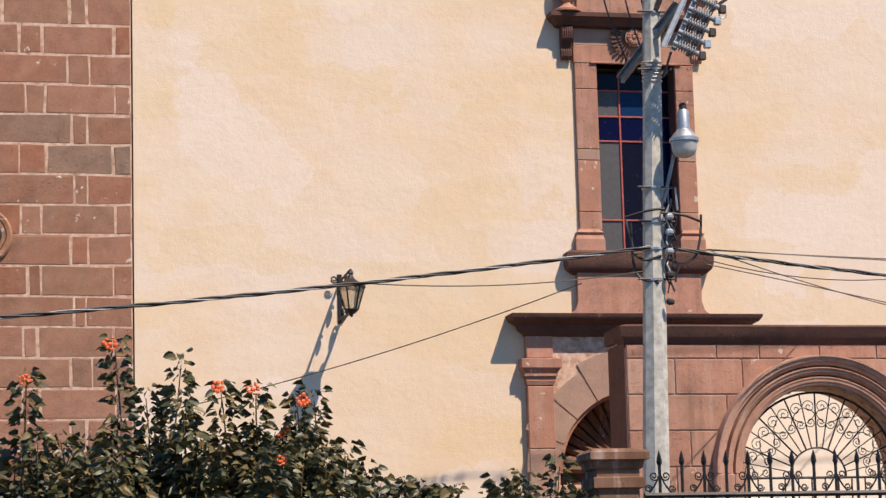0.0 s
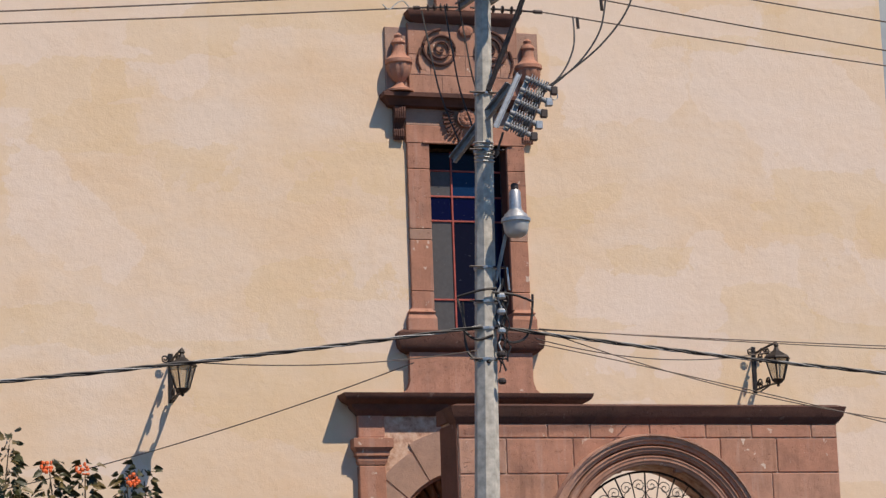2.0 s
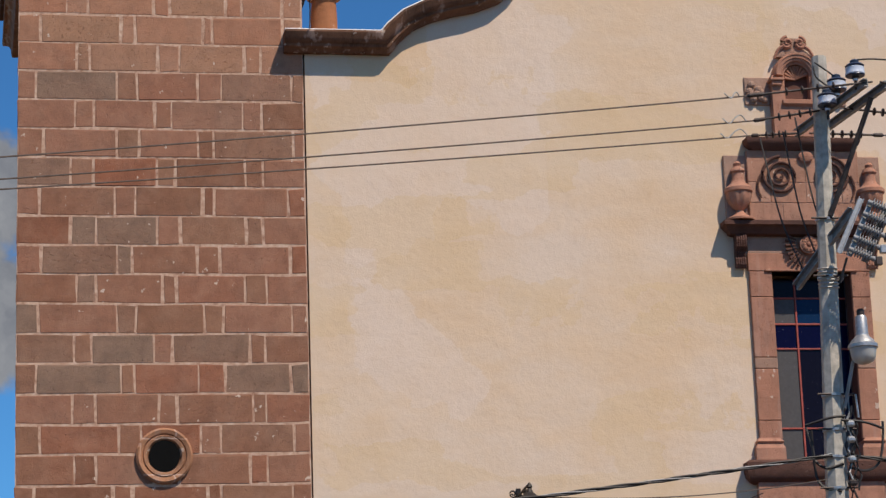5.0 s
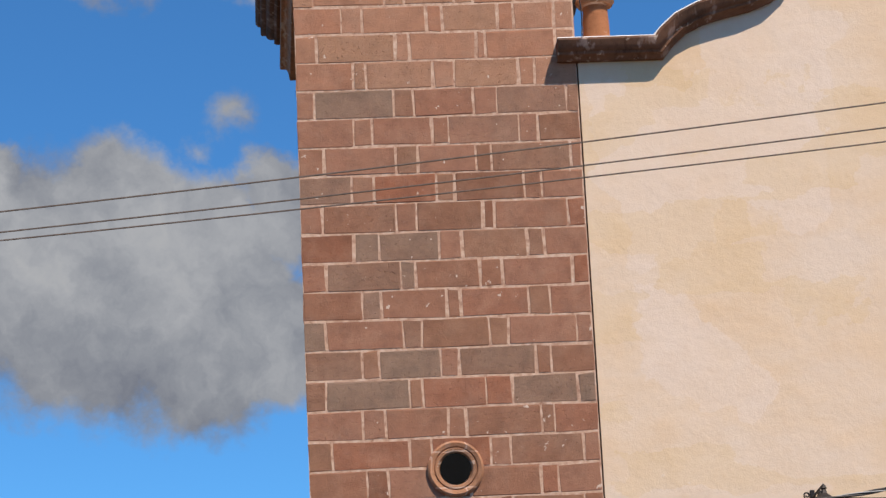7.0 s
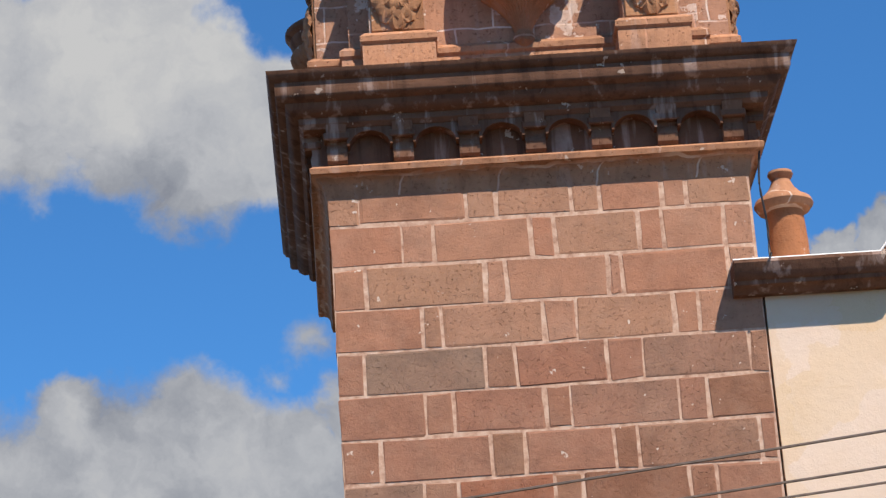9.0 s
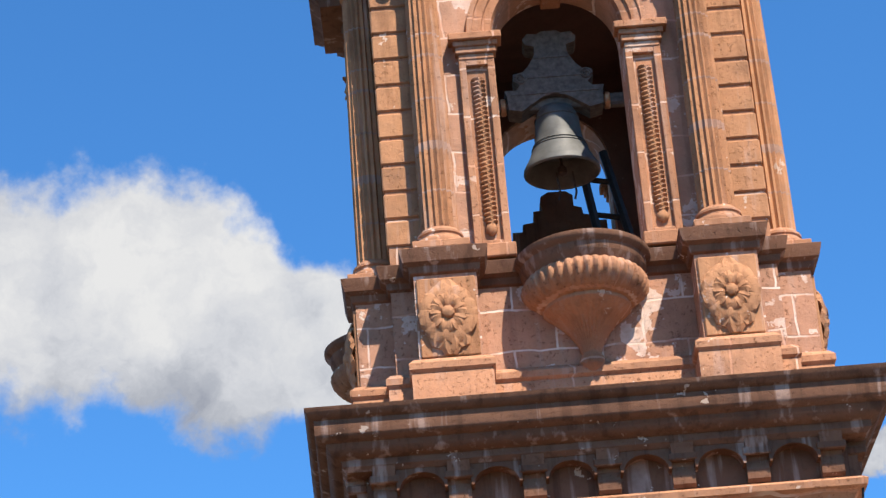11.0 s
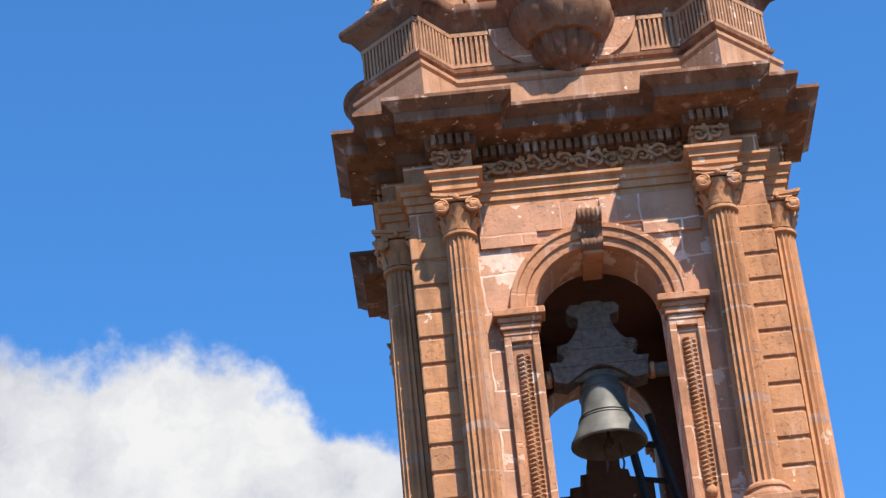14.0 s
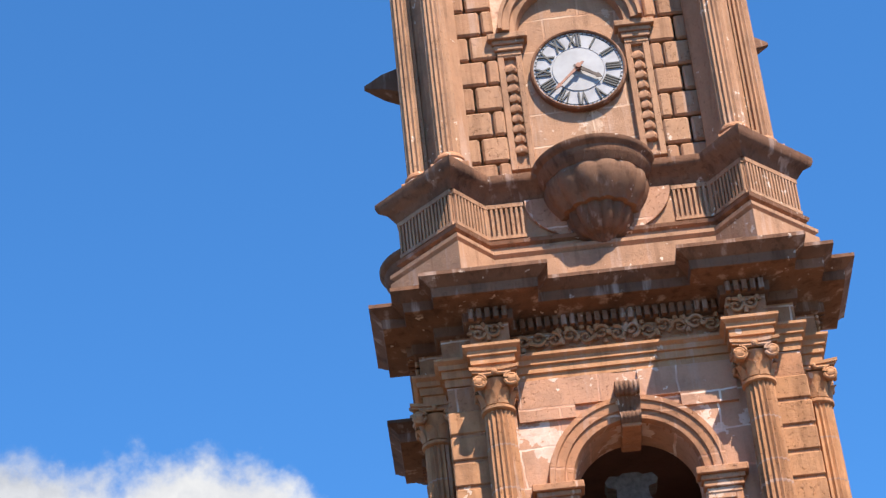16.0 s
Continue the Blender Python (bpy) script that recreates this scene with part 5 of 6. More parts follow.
for x in (6.52, 8.59):
    part("urn_plate", boxes((x - 0.19, x + 0.19, -0.05, 0.05, 11.02, 12.05), bev=0.01), palestone, sur, "pale backing plate")
    u = part("urn", lathe([(0.05, 0.16), (0.1, 0.2), (0.16, 0.28), (0.195, 0.38), (0.185, 0.43), (0.21, 0.45), (0.21, 0.5), (0.17, 0.54), (0.12, 0.58), (0.095, 0.64), (0.085, 0.74), (0.11, 0.77), (0.1, 0.81), (0.05, 0.85), (0.065, 0.89), (0.03, 0.93), (0.0, 0.94)], 36, lambda i, r, z: (1.0, 0.93, 0.86, 0.93)[i % 4] if 0.18 < z < 0.42 else 1), redstone, sur, "carved stone urn", at=(x - 7.55, -0.12, 11.0 - 6.4), smooth=True)
    part("foot", lathe([(0.22, 0.0), (0.22, 0.03), (0.16, 0.06), (0.09, 0.1), (0.05, 0.16)], 24), redstone, u, at=(0, 0, 0), smooth=True)
# niche
NX = 7.54
niche_out = [(NX - 0.4, 12.33), (NX + 0.4, 12.33), (NX + 0.4, 13.3)] + arc(NX, 13.3, 0.36, 0, 180, 20)[0:] + [(NX - 0.4, 13.3)]
niche_hole = [(NX + 0.2, 12.9)] + arc(NX, 13.28, 0.2, 0, 180, 16) + [(NX - 0.2, 12.9)]
part("niche_wall", prism([niche_out, niche_hole], -0.16, 0.02), redstone, sur)
part("niche_back", boxes((NX - 0.22, NX + 0.22, -0.03, 0.03, 12.85, 13.5)), darkstone, sur)
bm = bmesh.new()
for i in range(9):
    a = radians(20 * (i + 1))
    tube(bm, [Vector((NX, -0.06, 13.26)), Vector((NX + 0.19 * math.cos(a), -0.11, 13.28 + 0.19 * math.sin(a)))], 0.012, 5, 0.03)
part("shell", bm, redstone, sur, "carved shell head")
ob = part("niche_arch", archivolt(0.22, 0.36, 0, 0.08), redstone, sur, at=(NX - 7.55, -0.16, 13.29 - 6.4), smooth=True)
part("niche_sill", slab_cornice(NX - 0.2, NX + 0.2, [(0.0, 12.8), (0.05, 12.84), (0.05, 12.9), (0.0, 12.92)], -0.16), redstone, sur)
for s in (-1, 1):
    part("niche_impost", boxes((NX + s * 0.33 - 0.11, NX + s * 0.33 + 0.11, -0.24, 0.0, 13.2, 13.24), (NX + s * 0.33 - 0.08, NX + s * 0.33 + 0.08, -0.21, 0.0, 13.13, 13.2), bev=0.008), redstone, sur)
    bm = boxes((NX + s * 0.6 - 0.2, NX + s * 0.6 + 0.2, -0.03, 0.04, 12.86, 13.3), bev=0.01)
    rr = random.Random(9)
    for i in range(9):
        blob(bm, (NX + s * 0.6 + rr.uniform(-0.13, 0.13), -0.05, 13.08 + rr.uniform(-0.16, 0.14)), 0.06, 0.05, 0.06, 7, 5)
    part("side_relief", bm, palestone, sur, "weathered carved relief block", smooth=False)
bm = bmesh.new()
for s in (-1, 1):
    tube(bm, [Vector((x, -0.1, z)) for x, z in spiral(NX + s * 0.1, 13.84, 0.1, 0.015, 1.7, radians(90), -s, 26)], 0.03, 6)
    tube(bm, [Vector((NX + s * (0.17 + 0.15 * f), -0.1, 13.78 - 0.2 * f + 0.05 * math.sin(3 * f))) for f in [i / 6 for i in range(7)]], 0.035, 6, 0.02)
part("crest", bm, redstone, sur, "pair of crest scrolls", smooth=True)
part("crest_block", prism([[(NX - 0.3, 13.62), (NX + 0.3, 13.62), (NX + 0.15, 13.75), (NX + 0.1, 13.92), (NX - 0.1, 13.92), (NX - 0.15, 13.75)]], -0.09, 0.02), palestone, sur)
# sill and apron
part("sill", slab_cornice(6.5, 8.5, [(0.0, 7.03), (0.06, 7.06), (0.12, 7.12), (0.14, 7.22), (0.14, 7.34), (0.08, 7.38)], -0.08), darkstone, sur, "dark projecting window sill", smooth=True)
bm = bmesh.new()
loft(bm, [[Vector((7.5 - a, -0.12, z)), Vector((7.5 + a, -0.12, z)), Vector((7.5 + a, 0.02, z)), Vector((7.5 - a, 0.02, z))] for a, z in ((1.1, 6.42), (1.0, 6.5), (0.96, 6.62), (0.96, 7.06))])
part("apron", bm, redstone, sur, "flared stone apron")

# ---- side portal ----
por = thing("portal", (7.38, 0, 0), "brown red stone side portal with a shell arch and dark cornice", "portal")
part("cornice", slab_cornice(5.72, 9.04, [(0.0, 6.1), (0.03, 6.14), (0.1, 6.2), (0.12, 6.26), (0.22, 6.31), (0.26, 6.36), (0.27, 6.41), (0.1, 6.43)], -0.13), darkstone, por, "weathered dark cornice", smooth=True)
for x0, x1 in ((5.72, 6.12), (8.64, 9.04)):
    z = 0.0
    for h in (0.9, 0.9, 0.9, 0.9, 0.85, 0.92):
        part("pilaster_stone", boxes((x0, x1, -0.13, 0.02, z + 0.004, z + h - 0.004), bev=0.01), redstone if rngw.random() < 0.5 else palestone, por)
        z += h
    part("pilaster_cap", slab_cornice(x0, x1, [(0.0, 5.38), (0.02, 5.44), (0.02, 5.5), (0.05, 5.51), (0.05, 5.57), (0.09, 5.62), (0.1, 5.63), (0.1, 5.76), (0.0, 5.78)], -0.13), redstone, por)
    part("frieze_block", boxes((x0, x1, -0.13, 0.02, 5.78, 6.12), bev=0.01), redstone, por)
PX, PS, PR = 7.38, 4.1, 1.2
lo = [(6.12, 6.12), (6.12, 0.0), (PX - PR, 0.0)] + [p for p in reversed(arc(PX, PS, PR, 0, 180, 28))] + [(PX + PR, 0.0), (8.64, 0.0), (8.64, 6.12)]
part("spandrel", prism([lo], -0.09, 0.02), mortar, por, "pale mortared spandrel")
for i in range(9):
    a0, a1 = 180 * i / 9 + 0.5, 180 * (i + 1) / 9 - 0.5
    r1 = PR + (0.62 if i % 2 else 0.5)
    lp = arc(PX, PS, PR + 0.003, a0, a1, 5) + list(reversed(arc(PX, PS, r1, a0, a1, 5)))
    part("voussoir", prism([lp], -0.115, -0.05), palestone, por)
shell = part("shell", boxes((PX - 0.12, PX + 0.12, 0.33, 0.42, PS - 0.06, PS + 0.1), bev=0.03), redstone, por, "ribbed shell tympanum")
for i in range(21):
    a = radians(4.3 + 8.57 * i)
    part("rib", tube(bmesh.new(), [Vector((PX, 0.42, PS + 0.05)), Vector((PX + PR * 0.95 * math.cos(a), 0.34, PS + PR * 0.95 * math.sin(a)))], 0.02, 6, 0.075), leafstone, shell, smooth=True)
part("tympanum", boxes((PX - PR, PX + PR, 0.42, 0.46, 0.03, PS + PR)), darkstone, por)
part("transom", slab_cornice(PX - PR + 0.1, PX + PR - 0.1, [(0.0, 3.75), (0.05, 3.8), (0.05, 3.9), (0.0, 3.95)], 0.3), palestone, por)
part("door_leaf", boxes((PX - PR, PX - 0.004, 0.34, 0.4, 0.03, 3.75), bev=0.02), oldwood, por)
part("door_leaf", boxes((PX + 0.004, PX + PR, 0.34, 0.4, 0.03, 3.75), bev=0.02), oldwood, por)
part("intrados", prism([arc(PX, PS, PR - 0.004, 0, 180, 28) + list(reversed(arc(PX, PS, PR - 0.05, 0, 180, 28)))], -0.06, 0.44), redstone, por)

# ---- porch wall with the big arch ----
GY0, GY1 = -2.4, -1.62
gate = thing("arched_porch_wall", (9.36, -2.0, 0), "red brown stone porch wall with a moulded arch and dark coping", "wall")
GX, GS, GR = 9.36, 3.9, 1.22
lo = [(6.52, 0.0), (GX - GR, 0.0)] + list(reversed(arc(GX, GS, GR, 0, 180, 32))) + [(GX + GR, 0.0), (12.28, 0.0), (12.28, 5.76), (6.52, 5.76)]
part("core", prism([lo], GY0 + 0.012, GY1), mortar, gate, "mortared core")
part("coping", slab_cornice(6.52, 12.28, [(0.0, 5.7), (0.03, 5.74), (0.08, 5.81), (0.1, 5.88), (0.12, 5.94), (0.0, 5.98)], GY0), darkstone, gate, "blackened coping", smooth=True)
part("coping_back", boxes((6.47, 12.33, GY0 + 0.3, GY1 + 0.05, 5.76, 5.96)), darkstone, gate)
rngg = random.Random(6)
gtone = [redstone, porchstone, redstone, porchstone, redstone]
z = 0.0
row = 0
while z < 5.66:
    h = 0.5 if z < 5.2 else 5.7 - z
    h = min(h, 5.7 - z)
    x = 6.52
    while x < 12.16:
        w = rngg.uniform(0.55, 1.0) * (0.7 if x == 6.52 and row % 2 else 1)
        if x + w > 11.96:
            w = 12.28 - x
        a, b = x, x + w
        half = math.sqrt(max(0.0, (GR + 0.42) ** 2 - max(0.0, z + h - GS) ** 2)) if z + h > GS else GR + 0.3
        if z > GS and z - GS >= GR + 0.42:
            half = 0
        la, rb = GX - half, GX + half
        spans = []
        if half == 0:
            spans = [(a, b)]
        else:
            if a < la:
                spans.append((a, min(b, la)))
            if b > rb:
                spans.append((max(a, rb), b))
        for s0, s1 in spans:
            if s1 - s0 > 0.12:
                part("wall_stone", boxes((s0 + 0.008, s1 - 0.008, GY0 - 0.008, GY0 + 0.1, z + 0.008, z + h - 0.008), bev=0.01), rngg.choice(gtone), gate)
        x += w
    z += h
    row += 1
for r0, r1, o in ((GR, GR + 0.14, 0.03), (GR + 0.14, GR + 0.27, 0.08), (GR + 0.27, GR + 0.44, 0.13)):
    part("arch_ring", archivolt(r0, r1, 0, o + 0.04), porchstone, gate, "moulded arch ring", at=(0, GY0 + 2.0, GS), smooth=True)
for s in (-1, 1):
    for r0, r1, o in ((GR, GR + 0.14, 0.06), (GR + 0.14, GR + 0.27, 0.1), (GR + 0.27, GR + 0.44, 0.14)):
        xa, xb = sorted((GX + s * r0, GX + s * r1))
        part("arch_jamb", boxes((xa, xb, GY0 - o, GY0 + 0.1, 0, GS), bev=0.02), porchstone, gate)
part("left_return", boxes((6.5, 6.52, GY0 + 0.02, GY1, 0, 5.72)), darkstone, gate)

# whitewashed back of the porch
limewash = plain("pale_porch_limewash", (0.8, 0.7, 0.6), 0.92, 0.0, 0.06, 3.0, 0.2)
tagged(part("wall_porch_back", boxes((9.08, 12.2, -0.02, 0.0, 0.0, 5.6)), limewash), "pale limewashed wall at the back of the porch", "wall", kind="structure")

# ---- iron grille in the arch ----
gri = thing("iron_grille", (GX, -2.1, GS), "black wrought iron fan grille with scrolls in the arch", "grille")
gy = -2.15
part("frame", tubes(([Vector((x, gy, zz)) for x, zz in arc(GX, GS - 0.05, GR - 0.02, 0, 180, 30)], 0.018)), iron, gri)
part("hub", tubes(([Vector((x, gy, zz)) for x, zz in arc(GX, GS - 0.05, 0.42, 0, 180, 20)], 0.014), ([Vector((GX - GR, gy, GS - 0.05)), Vector((GX + GR, gy, GS - 0.05))], 0.02)), iron, gri)
for i in range(1, 16):
    a = radians(180 * i / 16)
    d = Vector((math.cos(a), 0, math.sin(a)))
    c = Vector((GX, gy, GS - 0.05))
    part("spoke", tubes(([c + d * 0.42, c + d * (GR - 0.03)], 0.009 if i % 2 else 0.012)), iron, gri)
for i in range(8):
    a = radians(180 * (i + 0.5) / 8)
    d, t = Vector((math.cos(a), 0, math.sin(a))), Vector((-math.sin(a), 0, math.cos(a)))
    bm = bmesh.new()
    for s in (-1, 1):
        for r, hand, rad in ((GR - 0.22, s, 0.1), (0.78, -s, 0.075)):
            c = Vector((GX, gy, GS - 0.05)) + d * r + t * (s * rad)
            part("scroll", tube(bmesh.new(), [c + d * x + t * y for x, y in spiral(0, 0, rad, 0.012, 1.5, radians(-90 * s), hand, 22)], 0.007, 5), iron, gri)
        c = Vector((GX, gy, GS - 0.05))
        part("bowed_bar", tube(bmesh.new(), [c + d * (0.78 + (GR - 1.0) * f) + t * (s * (0.02 + 0.14 * math.sin(math.pi * f))) for f in [k / 8 for k in range(9)]], 0.007, 5), iron, gri)
for x in [GX - 1.1 + 0.2 * i for i in range(12)]:
    part("upright", tubes(([Vector((x, gy, 0.1)), Vector((x, gy, GS - 0.05))], 0.011)), iron, gri)


# ---- wall lanterns ----
def lantern(x, z, first=None):
    t = thing("wall_lantern", (x, 0, z), "black iron wall lantern on a scrolled bracket", "lantern", "wall lanterns")
    D = -0.85
    cage = []
    for k, (r, zz) in enumerate(((0.1, -0.2), (0.19, 0.1))):
        cage.append([Vector((r * math.cos(math.pi / 3 * i), D + r * math.sin(math.pi / 3 * i), zz)) for i in range(6)])
    part("glazing", loft(bmesh.new(), [[Vector((p.x * 0.96, D + (p.y - D) * 0.96, p.z)) for p in ring] for ring in cage]), lanternglass, t, "dusty glass panes", at=(0, 0, 0))
    for i in range(6):
        part("cage_bar", tubes(([cage[0][i], cage[1][i]], 0.012)), iron, t, at=(0, 0, 0))
    part("roof", lathe([(0.21, 0.1), (0.22, 0.115), (0.2, 0.14), (0.1, 0.2), (0.05, 0.24), (0.03, 0.29), (0.045, 0.31), (0.03, 0.35), (0.0, 0.36)], 6, None, (0, D, 0)), iron, t, at=(0, 0, 0))
    part("finial", lathe([(0.1, -0.2), (0.11, -0.21), (0.06, -0.26), (0.02, -0.28), (0.03, -0.3), (0.0, -0.32)], 8, None, (0, D, 0)), iron, t, at=(0, 0, 0))
    part("arm", tubes(([Vector((0, 0, 0.3)), Vector((0, D * 0.5, 0.34)), Vector((0, D, 0.36))], 0.018)), iron, t, at=(0, 0, 0))
    part("arm", tubes(([Vector((0, 0, -0.26)), Vector((0, D * 0.45, -0.24)), Vector((0, D, -0.26))], 0.016)), iron, t, at=(0, 0, 0))
    part("backplate", boxes((-0.035, 0.035, -0.02, 0.0, -0.3, 0.42), bev=0.006), iron, t, at=(0, 0, 0))
    bm = bmesh.new()
    for cy, cz, r in ((-0.25, 0.2, 0.09), (-0.52, 0.24, 0.08), (-0.2, -0.2, 0.1), (-0.5, -0.2, 0.08)):
        part("scroll", tube(bmesh.new(), [Vector((0, cy + a, cz + b)) for a, b in spiral(0, 0, r, 0.015, 1.6, 0, 1, 24)], 0.014, 6), iron, t, at=(0, 0, 0))
    part("brace", tube(bmesh.new(), [Vector((0, -0.02, -0.29)), Vector((0, -0.2, -0.3)), Vector((0, -0.55, -0.25))], 0.014, 6), iron, t, at=(0, 0, 0))
    for s in (-1, 1):
        part("side_scroll", tube(bmesh.new(), [Vector((s * 0.1 + a, -0.12, 0.33 + b)) for a, b in spiral(0, 0, 0.06, 0.015, 1.5, 0, s, 20)], 0.012, 6), iron, t, at=(0, 0, 0))
    return t


lan = lantern(2.98, 6.59)
copy_thing(lan, pose(12.12, 0, 6.78))
corner_lamp = copy_thing(lan, pose(14.7, 0.3, 10.6, 0, 0, 90))
corner_lamp["label"] = "dark iron lantern at the end of the facade"

# ---- utility pole ----
PY = -5.0
pole = thing("utility_pole", (6.05, PY, 0), "grey octagonal concrete utility pole carrying line hardware", "utility pole")


def pole_x(z):
    return 5.93 + 0.0302 * z


bm = bmesh.new()
loft(bm, [[Vector((pole_x(z) + r * math.cos(math.pi / 4 * i + 0.39), PY + r * math.sin(math.pi / 4 * i + 0.39), z)) for i in range(8)] for z, r in ((0, 0.19), (4, 0.168), (8, 0.128), (11.95, 0.098))])
part("shaft", bm, concrete, pole)
UX = Vector((0.45, -1.6, 0.2)).normalized()


def beam(name, a, b, w, h, mat, parent, label=""):
    """A steel channel from a to b."""
    a, b = Vector(a), Vector(b)
    d = (b - a).normalized()
    s = d.cross(Vector((0, 0, 1))).normalized()
    u = s.cross(d)
    prof = [(-w, -h), (w, -h), (w, -h * 0.75), (-w * 0.7, -h * 0.75), (-w * 0.7, h * 0.75), (w, h * 0.75), (w, h), (-w, h)]
    bm = bmesh.new()
    loft(bm, [[p + s * x + u * z for x, z in prof] for p in (a, b)])
    return part(name, bm, mat, parent, label)


top = Vector((6.5, -5.1, 11.2))
for off in (-0.15, 0.15):
    side = Vector((1.0, 0.25, 0)) * off
    beam("crossarm", top + side - UX * 0.85, top + side + UX * 0.85, 0.03, 0.055, greysteel, pole, "grey steel channel crossarm")
for f in (-0.55, 0.55):
    part("brace", tubes(([top + UX * f + Vector((0.12, 0.05, -0.05)), Vector((pole_x(9.75) + 0.03, PY - 0.12, 9.75))], 0.034)), darksteel, pole, "dark steel brace")


def post_insulator(p, parent, h=0.3):
    o = part("post_insulator", lathe([(0.035, 0), (0.04, 0.06), (0.12, 0.07), (0.13, 0.09), (0.12, 0.13), (0.125, 0.17), (0.1, 0.19), (0.05, 0.2), (0.0, 0.2)], 20), porcelain, parent, "white and blue porcelain insulator", at=Vector(p) - origin(parent), smooth=True)
    part("cap", lathe([(0.12, 0.185), (0.128, 0.2), (0.1, 0.225), (0.055, 0.235), (0.06, 0.27), (0.03, 0.29), (0.0, 0.29)], 20), darkglaze, o, at=(0, 0, 0), smooth=True)
    part("pin", lathe([(0.02, -0.12), (0.02, 0.02), (0.05, 0.03), (0.05, 0.06)], 10), darksteel, o, at=(0, 0, 0))
    part("skirt", lathe([(0.12, 0.06), (0.128, 0.07), (0.122, 0.085), (0.1, 0.09)], 20), darkglaze, o, at=(0, 0, 0), smooth=True)
    return o


ARM = [Vector((6.26, -5.3, 11.12)), Vector((6.44, -5.2, 11.36)), Vector((6.53, -5.7, 11.4))]
for p in ARM:
    post_insulator(p, pole)


def disc_string(name, a, b, n, parent, r=0.055):
    """A strain insulator: sheds along a rod from a to b."""
    a, b = Vector(a), Vector(b)
    d = (b - a).normalized()
    q = d.to_track_quat("Z", "Y").to_matrix().to_4x4()
    L = (b - a).length
    prof = [(0.012, 0)]
    for i in range(n):
        z = L * (0.3 + 0.5 * i / n)
        prof += [(0.016, z), (r, z + 0.012), (r, z + 0.022), (0.016, z + 0.034)]
    prof += [(0.014, L * 0.85), (0.028, L * 0.88), (0.028, L * 0.98), (0.01, L)]
    bm = lathe(prof, 12)
    bm.transform(Matrix.Translation(a) @ q)
    return part(name, bm, darksteel, parent, "dark strain insulator")


def sag(a, b, s, n=24, wob=0.0):
    a, b = Vector(a), Vector(b)
    return [a.lerp(b, i / n) + Vector((0, 0, -4 * s * (i / n) * (1 - i / n) + wob * math.sin(i * 1.7))) for i in range(n + 1)]


def smoothed(pts, n=6):
    """A run of points rounded into a slack curve through them."""
    q = [Vector(pts[0])] + [Vector(p) for p in pts] + [Vector(pts[-1])]
    res = []
    for a, b, c, d in zip(q, q[1:], q[2:], q[3:]):
        for i in range(n):
            f = i / n
            res.append(0.5 * (2 * b + (c - a) * f + (2 * a - 5 * b + 4 * c - d) * f * f + (3 * b - a - 3 * c + d) * f ** 3))
    return res + [q[-1]]


def wire(label, pts, r, mat, name="overhead_wire", group="overhead wires"):
    t = thing(name, pts[0], label, "wire", group)
    if len(pts) < 10:
        pts = smoothed(pts)
    bm = bmesh.new()
    tube(bm, pts, r, 5)
    part("strand", bm, mat, t)
    return t


# three bare line conductors each way
LEFT_END = [(-15.85, -7.72, 8.78), (-16.28, -6.60, 8.87), (-16.59, -5.80, 9.03)]
RIGHT_END = [(15.66, -5.14, 10.64), (16.61, -4.34, 10.37), (17.62, -3.54, 10.40)]
LEFT_AT = [(5.03, -5.80, 11.14), (5.34, -5.00, 11.06), (5.54, -4.20, 11.10)]
RIGHT_AT = [(7.63, -5.80, 11.23), (7.52, -5.00, 11.16), (7.39, -4.20, 11.13)]
for i in range(3):
    a = top + UX * (0.85, 0.0, -0.85)[i] + Vector((0, 0, 0.02))
    disc_string("strain_insulator", a + Vector((0.05, 0, 0)), RIGHT_AT[i], 4, pole)
    disc_string("strain_insulator", a - Vector((0.05, 0, 0)), LEFT_AT[i], 4, pole)
    wire("thin dull overhead line conductor running off the pole", sag(LEFT_AT[i], LEFT_END[i], 0.12, 30), 0.011, conductor)
    wire("thin dull overhead line conductor running off the pole", sag(RIGHT_AT[i], RIGHT_END[i], 0.05, 24), 0.011, conductor)
    dirn = (Vector(RIGHT_END[i]) - Vector(RIGHT_AT[i])).normalized()
    p = Vector(RIGHT_AT[i]) + dirn * (0.35 + 0.08 * i)
    part("line_clamp", tubes(([p, p + Vector((0.01, 0, -0.16))], 0.022)), darksteel, pole)
    # drop leads down to the fuse bank
    q = Vector(RIGHT_AT[i]) + dirn * (0.55 - 0.05 * i)
    e = Vector((6.84 - 0.04 * i, -5.65, 9.66 - 0.06 * i))
    mid = q.lerp(e, 0.5) + Vector((0.12, 0, -0.16))
    wire("black drop lead curving down to the fuse bank", [q, q.lerp(mid, 0.45) + Vector((0.06, 0, -0.06)), mid, mid.lerp(e, 0.55) + Vector((0, 0, -0.03)), e], 0.013, rubber, "drop_lead", "drop leads")
for a, pts in ((0, [(0.1, 0.05, 0.3), (-0.12, 0, 0.45), (-0.15, 0, 0.6)]), (1, [(0, 0, 0.25), (-0.15, 0, 0.36), (-0.28, 0, 0.45)]), (2, [(0, 0, 0.28), (0.3, 0, 0.3), (0.75, 0.05, 0.26), (0.88, 0.08, 0.05), (0.93, 0.1, -0.25)])):
    base = ARM[a] + Vector((0, 0, 0.0))
    wire("black jumper lead looping from an insulator", [base + Vector(p) for p in [(0, 0, 0.27)] + list(pts)], 0.012, rubber, "jumper_lead", "jumper leads")
